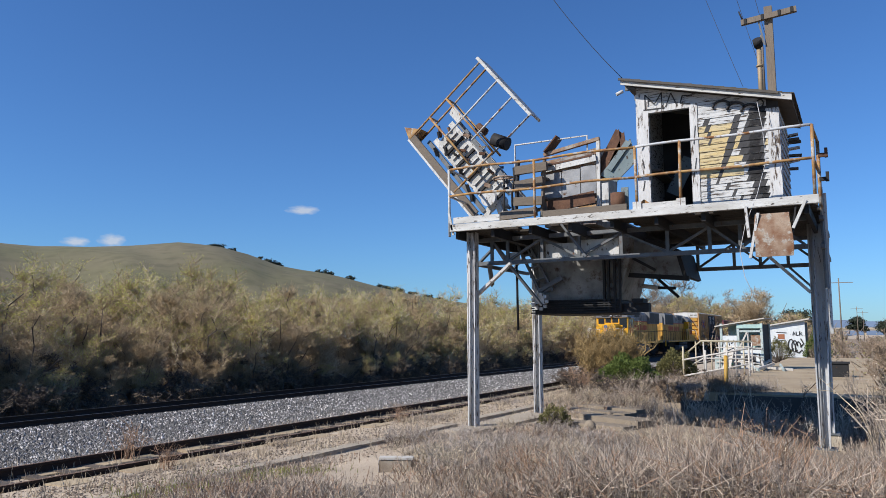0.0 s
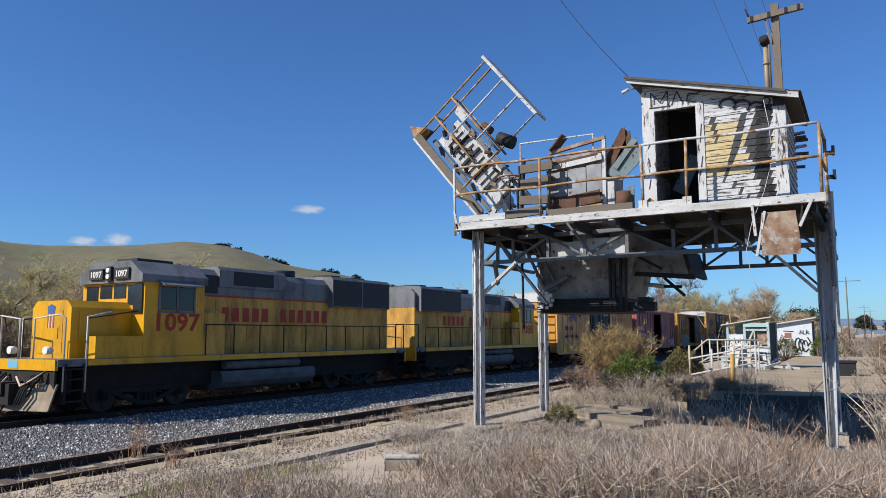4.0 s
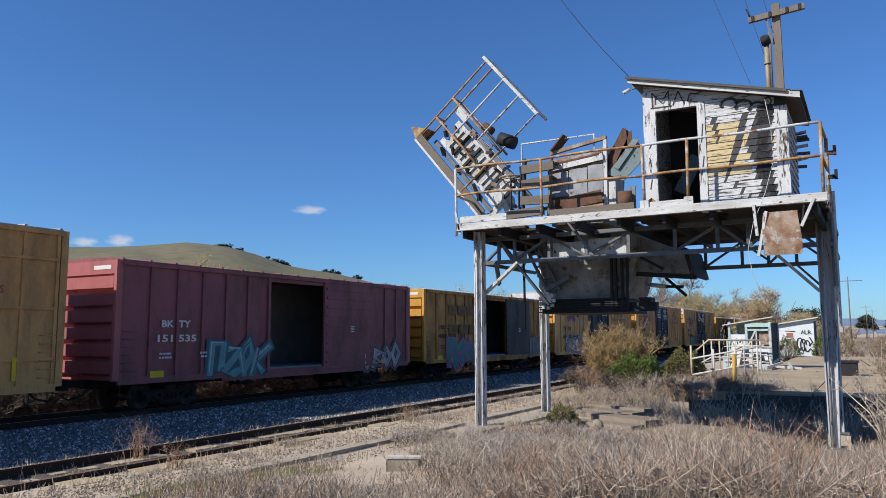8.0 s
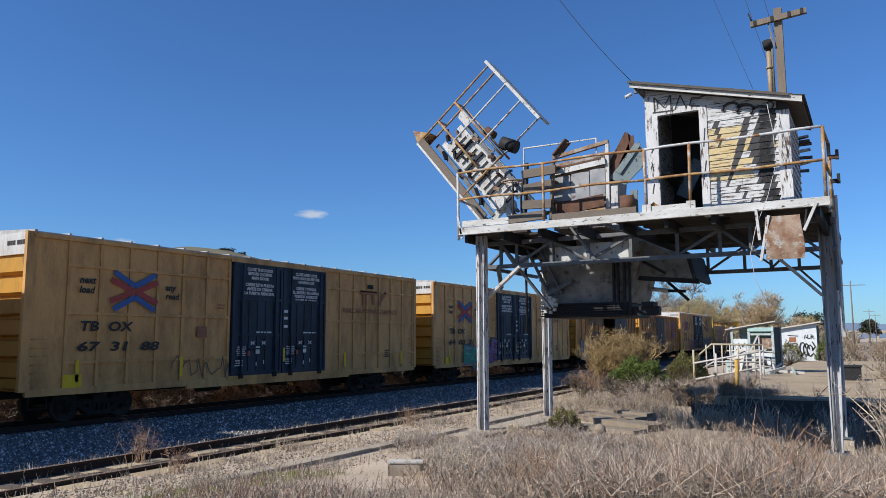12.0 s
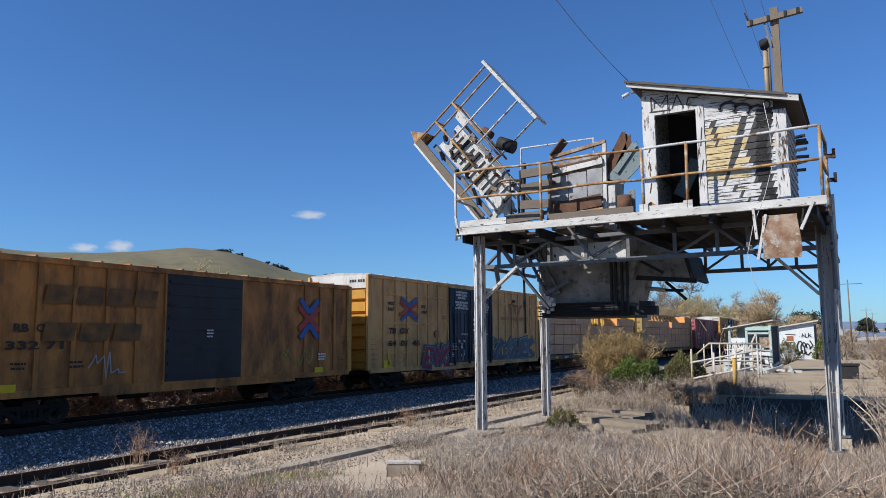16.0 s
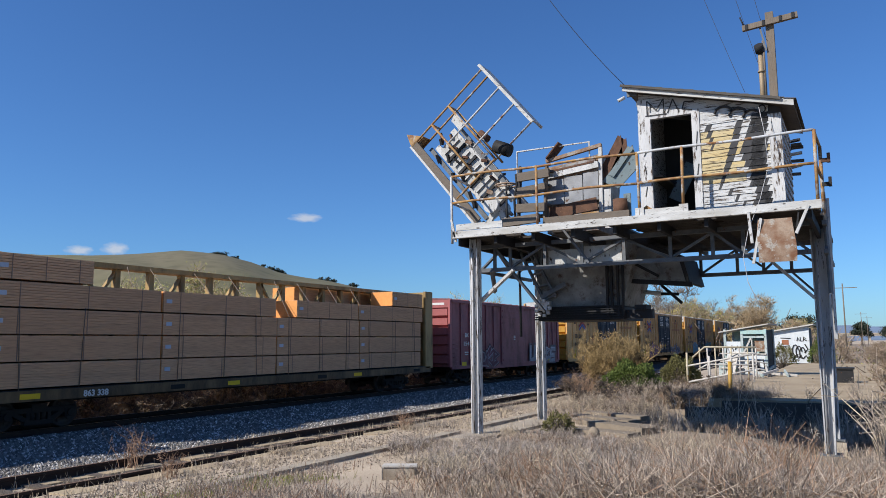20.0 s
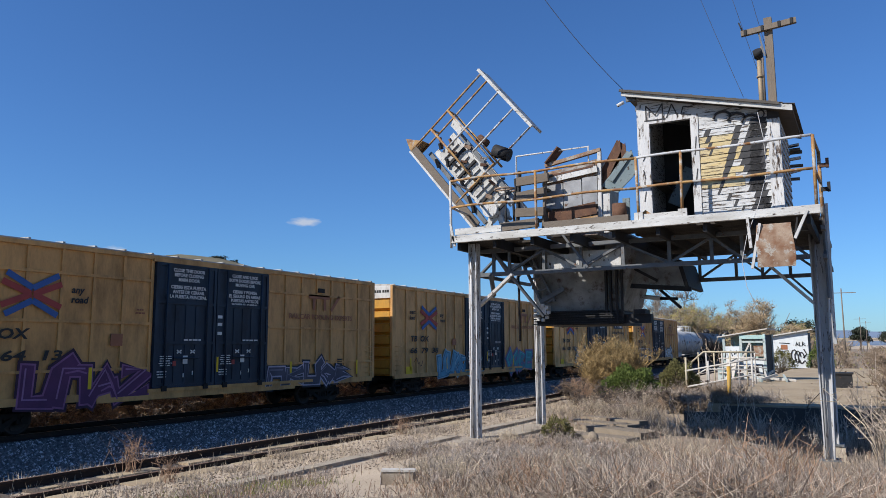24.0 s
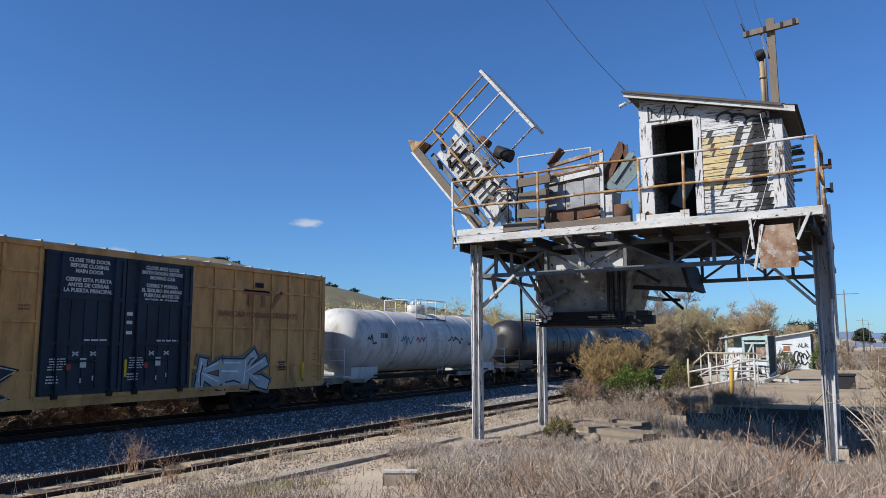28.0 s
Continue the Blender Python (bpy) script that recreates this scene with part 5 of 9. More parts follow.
DOOR_WORDS = (("CLOSE THIS DOOR\nBEFORE CLOSING\nMAIN DOOR", "CIERRE ESTA PUERTA\nANTES DE CERRAR\nLA PUERTA PRINCIPAL"), ("CLOSE AND LOCK\nBOTH DOORS BEFORE\nMOVING CAR", "CIERRE Y PONGA\nEL SEGURO EN AMBAS\nPUERTAS ANTES DE\nMOVER EL CARRO"))


def plug_door(parent, y0, y1, z0, z1, mat, seed):
    d = part("door", one(box, HALF - 0.05, HALF + 0.02, y0, y1, z0, z1), mat, parent, "navy blue plug door")
    w, h, right = y1 - y0, z1 - z0, seed % 20 >= 10
    ribs = fresh()
    for k in range(1, 6):
        y = y0 + w * k / 6
        for a, b in ((0.04, 0.34), (0.37, 0.66), (0.70, 0.74)):
            box(ribs, HALF + 0.02, HALF + 0.045, y - 0.03, y + 0.03, z0 + h * a, z0 + h * b)
    part("door_rib", ribs, mat, d)
    for a in (0.012, 0.355, 0.68, 0.985):
        part("door_rail", one(box, HALF + 0.02, HALF + 0.062, y0 + 0.02, y1 - 0.02, z0 + h * a - 0.045, z0 + h * a + 0.045), mat, d)
    for y in (y0 + 0.06, y1 - 0.06):
        part("door_stile", one(box, HALF + 0.02, HALF + 0.058, y - 0.05, y + 0.05, z0 + 0.04, z1 - 0.04), mat, d)
    bm = fresh()
    for y in (y0 + 0.17 * w, y0 + 0.84 * w):
        tube(bm, [(HALF + 0.085, y, z0 + 0.05), (HALF + 0.085, y, z1 - 0.05)], 0.028, 6)
    tube(bm, [(HALF + 0.1, y0 + 0.3 * w, z0 + 0.9), (HALF + 0.1, y0 + 0.7 * w, z0 + 0.9)], 0.03, 6)
    part("lock_bar", bm, mat, d)
    for y in (y0 + 0.17 * w, y0 + 0.84 * w):
        part("lock_foot", one(box, HALF + 0.02, HALF + 0.12, y - 0.09, y + 0.09, z0 - 0.10, z0 + 0.07), M_UNDER, d)
    for words, z in zip(DOOR_WORDS[right], (z1 - 0.26, z1 - 0.80)):
        side_text(words, 0.150, P_WHITE, parent, y0 + 0.52 * w, z, x=HALF + 0.049, bold=0.005, centred=True)
    side_bars(parent, y0 + 0.46 * w, z0 + 1.45, 0.34 * w, 2, 0.09, 0.05, P_WHITE, x=HALF + 0.048, seed=seed + 7)
    side_bars(parent, y0 + 0.08 * w, z0 + 0.95, 0.22 * w, 5, 0.07, 0.028, P_WHITE, x=HALF + 0.060, seed=seed + 8)
    side_bars(parent, y0 + 0.06 * w, z0 + 0.48, 0.16 * w, 3, 0.08, 0.035, P_WHITE, x=HALF + 0.060, seed=seed + 9)
    for a in (0.40, 0.62):
        bm = fresh()
        for q in (-1, 1):
            beam(bm, (HALF + 0.05, y0 + a * w - 0.09, z0 + 1.10 - 0.05 * q), (HALF + 0.05, y0 + a * w + 0.09, z0 + 1.10 + 0.05 * q), 0.045, 0.003, up=(1, 0, 0))
        part("placard", bm, P_WHITE, d)
    part("placard", one(box, HALF + 0.057, HALF + 0.062, y0 + 0.46 * w, y0 + 0.46 * w + 0.19, z0 + 0.72, z0 + 0.98), P_WHITE, parent)
    part("placard", one(box, HALF + 0.057, HALF + 0.062, y0 + 0.30 * w, y0 + 0.30 * w + 0.13, z0 + 0.66, z0 + 0.82), P_RED, parent)
    for a, b in ((0.47, 0.30), (0.62, 0.36)):
        part("placard", one(box, HALF + 0.048, HALF + 0.052, y0 + a * w, y0 + a * w + 0.04, z0 + b, z0 + b + 0.13), P_WHITE, parent)
    if right:
        part("placard", one(box, HALF + 0.062, HALF + 0.066, y0 + 0.06, y0 + 0.14, z0 + 0.42, z0 + 0.92), P_YEL, parent)
        for z in (1.65, 1.95, 2.2):
            part("placard", one(box, HALF + 0.060, HALF + 0.064, y0 + 0.06, y0 + 0.26, z0 + z, z0 + z + 0.10), P_WHITE, parent)


def road_mark(parent, y, z, w, h, x=HALF + 0.008):
    """The crossed-roads emblem: two bent coloured strokes."""
    for mat, pts in ((P_RED, ((-0.5, 0.29), (-0.02, 0.0), (-0.5, -0.29))), (P_RED, ((0.5, 0.29), (0.02, 0.0), (0.5, -0.29))), (P_BLUE, ((-0.44, 0.5), (0.0, 0.15), (0.44, 0.5))), (P_BLUE, ((-0.44, -0.5), (0.0, -0.15), (0.44, -0.5)))):
        bm = fresh()
        for a, b in zip(pts, pts[1:]):
            beam(bm, (x, y + a[0] * w, z + a[1] * h), (x, y + b[0] * w, z + b[1] * h), 0.15 * h, 0.004, up=(1, 0, 0))
            x += 0.001
        part("emblem", bm, mat, parent)
        x += 0.002


def high_boxcar(y0, number, label, paint=None, grid=True, code="TBOX", pooled=True, end_white=True, seed=1):
    L, top, sill = 18.7, 5.15, 0.86
    paint = paint or M_TAN
    c = thing("boxcar", TRACK_X, y0, 0, label, "boxcar", "freight cars")
    TRAIN.append((c, y0))
    for s in (-1, 1):
        xa, xb = sorted((s * (HALF - 0.10), s * (HALF - 0.05)))
        part("side_wall", one(box, xa, xb, 0.0, L, sill, top - 0.06), paint, c)
        part("side_sill", one(box, s * HALF - 0.05, s * HALF + 0.012, 0.0, L, sill - 0.04, sill + 0.16), paint, c)
        part("drop_sill", one(box, s * HALF - 0.06, s * HALF + 0.02, 5.2, 13.6, sill - 0.12, sill + 0.02), paint, c)
    part("floor", one(box, -HALF + 0.1, HALF - 0.1, 0.02, L - 0.02, 0.98, 1.1), M_UNDER, c)
    n = 7
    ys = [0.06 + 6.85 * k / n for k in range(n + 1)] + [12.1 + 6.5 * k / n for k in range(n + 1)]
    wall_ribs(c, "post", ys, sill, top - 0.12, paint, w=0.09 if grid else 0.12)
    if grid:
        for z in (4.33, 3.02, 1.68):
            for a, b in ((1.0, 6.9), (12.1, 18.6)):
                part("stringer", one(box, HALF - 0.05, HALF + 0.012, a, b, z - 0.04, z + 0.04), paint, c)
    for i, (a, b) in enumerate(((7.02, 9.5), (9.52, 12.02))):
        plug_door(c, a, b, sill + 0.2, top - 0.2, M_NAVY, seed * 20 + i * 10)
    for z in (sill + 0.14, top - 0.16):
        part("door_track", one(box, HALF - 0.05, HALF + 0.07, 6.9, 14.6 if z < 2 else 12.1, z - 0.05, z + 0.05), paint, c)
    ends = (M_ENDWHITE if end_white else M_ENDYEL, M_ENDYEL, paint)
    corrugated_end(c, 0.02, -1, 0.95, top - 0.02, ends)
    corrugated_end(c, L - 0.02, 1, 0.95, top - 0.02, ends)
    roof(c, L, top, M_ROOF, paint)
    underframe(c, L, (2.6, L - 2.6))
    ladder(c, 0.08, 1.2, 2.3, mat=paint)
    ladder(c, L - 0.5, 1.2, 2.3, mat=paint)
    for y in (1.35, 4.9, 13.3, 17.5):
        part("reflector", one(box, HALF + 0.014, HALF + 0.018, y, y + 0.11, 1.15, 1.75), P_YEL, c)
    part("placard", one(box, HALF + 0.014, HALF + 0.018, 1.0, 1.55, 1.0, 1.35), P_YEL, c)
    xt = HALF + (0.002 if not grid else 0.004)
    side_text("next\nload", 0.27, P_BLACK, c, 1.35, 3.86, x=xt, shear=0.2, bold=0.008)
    side_text("any\nroad", 0.27, P_BLACK, c, 4.25, 3.80, x=xt, shear=0.2, bold=0.008)
    road_mark(c, 3.15, 3.70, 1.62, 1.08)
    side_text(code[:2] + "  " + code[2:], 0.38, P_BLACK, c, 1.4, 2.54, x=xt + 0.004, shear=0.15, bold=0.010, width=1.75)
    side_text(number[:2] + "  " + number[2:4] + "  " + number[4:], 0.36, P_BLACK, c, 1.35, 1.98, x=xt + 0.004, shear=0.15, bold=0.010, width=2.75)
    if pooled:
        side_text("RAILCAR POOLING EXPERTS", 0.27, P_FADED, c, 13.2, 3.38, x=xt + 0.004, bold=0.006, width=4.0)
        bm = fresh()
        for a, b, p, q in ((0, 1.3, 0.44, 0.6), (0.24, 0.4, 0, 0.44), (0.92, 1.08, 0, 0.44)):
            box(bm, xt + 0.004, xt + 0.008, 14.35 + a, 14.35 + b, 3.75 + p, 3.75 + q)
        beam(bm, (xt + 0.006, 15.75, 3.75), (xt + 0.006, 16.3, 4.35), 0.14, 0.004, up=(1, 0, 0))
        part("emblem", bm, P_FADED, c)
    bm = fresh()
    for k in range(6):
        box(bm, 0.62 + 0.13 * k + (0.06 if k > 2 else 0), 0.72 + 0.13 * k + (0.06 if k > 2 else 0), -0.0905, -0.083, top - 0.34, top - 0.22)
    part("number_panel", bm, P_BLACK, c)
    side_bars(c, 6.35, 3.4, 0.35, 2, 0.1, 0.05, P_FADED, x=xt + 0.006, seed=seed + 2)
    part("card_holder", one(box, xt, xt + 0.012, 5.55, 5.95, 2.35, 2.70), P_FADED, c)
    part("vent_hatch", one(box, xt, xt + 0.03, 14.9, 15.3, 4.45, 4.62), M_UNDER, c)
    side_bars(c, 16.2, 1.75, 0.4, 4, 0.09, 0.06, P_BLACK, x=xt + 0.006, seed=seed)
    return c


def low_boxcar(y0, label, paint, end, door, lining, opening=True, code="", number="", digits=P_WHITE, length=15.55, seed=1, closed_end=None):
    top, sill, L = 4.53, 0.92, length
    da, db, de = 6.2, 9.4, 12.8
    c = thing("boxcar", TRACK_X, y0, 0, label, "boxcar", "freight cars")
    TRAIN.append((c, y0))
    bm = fresh()
    xa, xb = HALF - 0.12, HALF - 0.06
    if opening:
        box(bm, xa, xb, 0, da, sill, top - 0.05)
        box(bm, xa, xb, db, L, sill, top - 0.05)
        box(bm, xa, xb, da, db, top - 0.3, top - 0.05)
    else:
        box(bm, xa, xb, 0, L, sill, top - 0.05)
    part("side_wall", bm, paint, c)
    part("side_wall", one(box, -xb, -xa, 0, L, sill, top - 0.05), paint, c)
    part("floor", one(box, -HALF + 0.11, HALF - 0.11, 0.03, L - 0.03, 1.05, 1.12), lining, c)
    part("lining", one(box, -HALF + 0.13, -HALF + 0.16, 0.05, L - 0.05, 1.12, top - 0.1), lining, c)
    bm = fresh()
    for s in (-1, 1):
        box(bm, s * HALF - 0.05, s * HALF + 0.01, 0, L, sill - 0.06, sill + 0.14)
        box(bm, s * HALF - 0.05, s * HALF + 0.02, 4.0, 12.2, sill - 0.16, sill - 0.05)
    part("side_sill", bm, paint, c)
    ys = [0.06 + (da - 0.06) * k / 6 for k in range(7)] + [de + (L - 0.06 - de) * k / 3 for k in range(4)]
    wall_ribs(c, "post", ys, sill, top - 0.1, paint, w=0.13, d=0.06, x=HALF - 0.06)
    a, b = (db, de) if opening else (da, db)
    d = part("door", one(box, HALF - 0.05, HALF + 0.02, a, b, sill + 0.12, top - 0.14), door, c, "sliding door" + (" slid open" if opening else " shut"))
    bm = fresh()
    for k in range(9):
        z = sill + 0.3 + (top - sill - 0.7) * k / 8
        box(bm, HALF + 0.02, HALF + 0.05, a + 0.08, b - 0.08, z - 0.05, z + 0.05)
    part("door_rib", bm, door, d)
    for z in (sill + 0.08, top - 0.12):
        part("door_track", one(box, HALF - 0.05, HALF + 0.06, da - 0.1, de + 0.1, z - 0.04, z + 0.04), paint, c)
    for y in (da, db):
        part("door_post", one(box, HALF - 0.07, HALF + 0.015, y - 0.06, y + 0.06, sill + 0.1, top - 0.12), door if opening else paint, c)
    corrugated_end(c, 0.02, -1, 0.98, top - 0.02, (end, end, paint), band=0.5, top_band=0.42)
    corrugated_end(c, L - 0.02, 1, 0.98, top - 0.02, (end, end, paint), band=0.5, top_band=0.42)
    roof(c, L, top, paint if seed % 2 else M_ROOF, paint)
    underframe(c, L, (2.4, L - 2.4))
    ladder(c, 0.08, 1.25, 2.4, mat=paint)
    ladder(c, L - 0.5, 1.25, 2.4, mat=paint)
    for y in (1.1, L - 2.2):
        part("reflector", one(box, HALF + 0.012, HALF + 0.016, y, y + 0.5, 1.02, 1.22), P_YEL, c)
    if code:
        side_text(code[:2] + "  " + code[2:], 0.30, digits, c, 1.45, 2.55, x=HALF + 0.004, bold=0.008, width=1.15)
        side_text(number[:3] + " " + number[3:], 0.30, digits, c, 1.25, 2.1, x=HALF + 0.004, bold=0.008, width=1.6)
        side_bars(c, 1.4, 1.7, 0.5, 2, 0.12, 0.06, digits, seed=seed)
        side_bars(c, 3.0, 1.7, 0.5, 2, 0.12, 0.06, digits, seed=seed + 1)
    part("number_panel", one(box, 0.5, 1.3, -0.09, -0.083, top - 0.28, top - 0.16), P_WHITE, c)
    side_bars(c, a + 1.6, 2.6, 0.3, 3, 0.1, 0.05, P_WHITE, x=HALF + 0.054, seed=seed + 3)
    side_bars(c, L - 2.0, 1.7, 0.5, 3, 0.1, 0.06, P_WHITE, x=HALF + 0.004, seed=seed + 5)
    return c


M_LUMBER = material("lumber_boards", (0.66, 0.405, 0.235), (0.48, 0.29, 0.165), 0.85, scale=2.0, fine=22, fine_amount=0.8, bump=0.2, streak=(1, 0.12, 3.0), rand=0.35)
M_FRESHWOOD = material("fresh_wood_ends", (0.75, 0.33, 0.10), (0.60, 0.24, 0.07), 0.8, scale=9, fine=40)
M_CARYEL = car_paint("yellow_frame_paint", (0.56, 0.33, 0.05), dirt=(0.20, 0.11, 0.04), at=0.56)
M_SILLOCHRE = car_paint("grimy_ochre_sill", (0.17, 0.105, 0.045), dirt=(0.06, 0.045, 0.03), at=0.52)
M_BAND = plain("dark_strapping", (0.20, 0.155, 0.12))
P_FADEBLACK = material("faded_black_lettering", (0.075, 0.045, 0.022), (0.24, 0.11, 0.025), 0.7, scale=2.5, amount=0.95)
P_TAG = plain("pale_blue_tag", (0.45, 0.52, 0.62))


def lumber_car(y0, label, upper, dull=False, number="", seed=1):
    L, top, floor = 22.6, 4.80, 1.12
    paint = M_CARYEL if not dull else car_paint("dull_ochre_frame_paint", (0.36, 0.24, 0.09))
    c = thing("lumber_car", TRACK_X, y0, 0, label, "centerbeam flatcar", "freight cars")
    TRAIN.append((c, y0))
    rng = random.Random(seed)
    bm = fresh()
    box(bm, -1.6, 1.6, 0.3, L - 0.3, floor - 0.14, floor)
    box(bm, -0.3, 0.3, 0.2, L - 0.2, floor - 0.45, floor - 0.14)
    part("floor", bm, M_UNDER, c)
    bm = fresh()
    for s in (-1, 1):
        box(bm, s * 1.58 - 0.06, s * 1.58 + 0.06, 0.2, L - 0.2, floor - 0.30, floor - 0.02)
    part("side_sill", bm, M_SILLOCHRE, c)
    for k in range(9):
        y = 1.6 + (L - 3.4) * k / 8
        part("reflector", one(box, 1.645, 1.65, y, y + 0.55, floor - 0.24, floor - 0.10), P_YEL if k % 3 == 0 else M_SILLOCHRE if k % 3 == 1 else M_UNDER, c)
    for y, s in ((0.12, -1), (L - 0.12, 1)):
        bm = fresh()
        box(bm, -1.6, 1.6, y - 0.05, y + 0.05, floor - 0.1, top)
        bulk = part("bulkhead", bm, paint, c)
        for x in (-1.5, -0.5, 0.5, 1.5):
            part("bulkhead_post", one(box, x - 0.09, x + 0.09, min(y + s * 0.05, y + s * 0.22), max(y + s * 0.05, y + s * 0.22), floor - 0.1, top), paint, bulk)
        for k in range(6):
            z = floor + 0.35 + k * 0.58
            part("bulkhead_band", one(box, -1.55, 1.55, min(y + s * 0.05, y + s * 0.14), max(y + s * 0.05, y + s * 0.14), z, z + 0.18), paint, bulk)
        part("side_plate", one(box, 1.52, 1.64, min(y, y - s * 0.55), max(y, y - s * 0.55), floor - 0.1, top), paint, bulk)
    bm = fresh()
    box(bm, -0.28, 0.28, 0.1, L - 0.1, top - 0.16, top)
    part("top_chord", bm, paint, c)
    n = 17
    for k in range(1, n):
        y = 0.3 + (L - 0.6) * k / n
        part("beam_post", one(box, -0.10, 0.10, y - 0.09, y + 0.09, floor, top - 0.16), paint, c)
    for k in range(1, n - 1, 2):
        ya, yb = 0.3 + (L - 0.6) * k / n, 0.3 + (L - 0.6) * (k + 1) / n
        part("diagonal", one(beam, (0, ya, 2.9), (0, yb, top - 0.2), 0.08, 0.14, up=(1, 0, 0)), paint, c)
        if (k // 2) % 3 == 1:
            part("diagonal", one(beam, (0.03, yb, 2.9), (0.03, ya, top - 0.2), 0.08, 0.14, up=(1, 0, 0)), paint, c)
    # bundles: four full layers, then the partial top layer
    z = floor + 0.05
    for h in (0.645, 0.665, 0.665):
        y = 0.75
        for w in (5.3, 5.2, 5.2, 5.1):
            bundle(c, y, y + w, z, z + h, rng)
            y += w + 0.02
        z += h + 0.045
    for level, a, b, sides in upper:
        bundle(c, a, b, z + level * 0.71, z + level * 0.71 + 0.655, rng, sides)
    for k in range(12):
        y = 1.6 + k * 1.75 + rng.uniform(-0.2, 0.2)
        part("tie_down_cable", one(tube, [(1.575, y, floor), (1.575, y + rng.uniform(-0.1, 0.1), z), (0.34, y + rng.uniform(-0.5, 0.5), top - 0.08)], 0.012, 5), M_BAND, c)
    for y in (2.5, L - 2.5):
        bogie(c, y)
    coupler(c, 0.1, -1)
    coupler(c, L - 0.1, 1)
    if number:
        side_text(number, 0.24, P_WHITE, c, 3.4, floor - 0.26, x=1.65, bold=0.008)
    return c


def bundle(c, y0, y1, z0, z1, rng, sides=(-1, 1)):
    """A strapped pack of boards, its long sides grooved between the courses; one pack each side of the beam."""
    rows = 9
    h = (z1 - z0) / rows
    for s in sides:
        a, b = y0 + rng.uniform(0, 0.04), y1 - rng.uniform(0, 0.04)
        face = []
        for k in range(rows):
            j = s * (1.56 - rng.uniform(0, 0.012))
            face += [(j, a, z0 + k * h), (j, a, z0 + (k + 1) * h - 0.014), (s * 1.525, a, z0 + (k + 1) * h - 0.014), (s * 1.525, a, z0 + (k + 1) * h)]
        bm = fresh()
        prism(bm, face[:-1] + [(s * 1.525, a, z1), (s * 0.33, a, z1), (s * 0.33, a, z0)], (0, b - a, 0))
        bmesh.ops.recalc_face_normals(bm, faces=bm.faces)
        o = part("lumber_pack", bm, M_LUMBER, c)
        if s < 0:
            part("pack_end", one(box, -1.54, -0.33, y0 - 0.012, y0 - 0.006, z0, z1 - 0.01), M_FRESHWOOD, o)
            continue
        for k in range(3):
            y = y0 + (y1 - y0) * (0.15 + 0.35 * k) + rng.uniform(-0.1, 0.1)
            part("strap", one(box, 1.562, 1.566, y - 0.012, y + 0.012, z0, z1), M_BAND, o)
        part("tag", one(box, 1.563, 1.568, y0 + 0.12, y0 + 0.34, z0 + 0.28, z0 + 0.40), P_TAG, o)
        part("pack_end", one(box, 0.33, 1.54, y0 - 0.012, y0 - 0.006, z0, z1 - 0.01), M_FRESHWOOD, o)


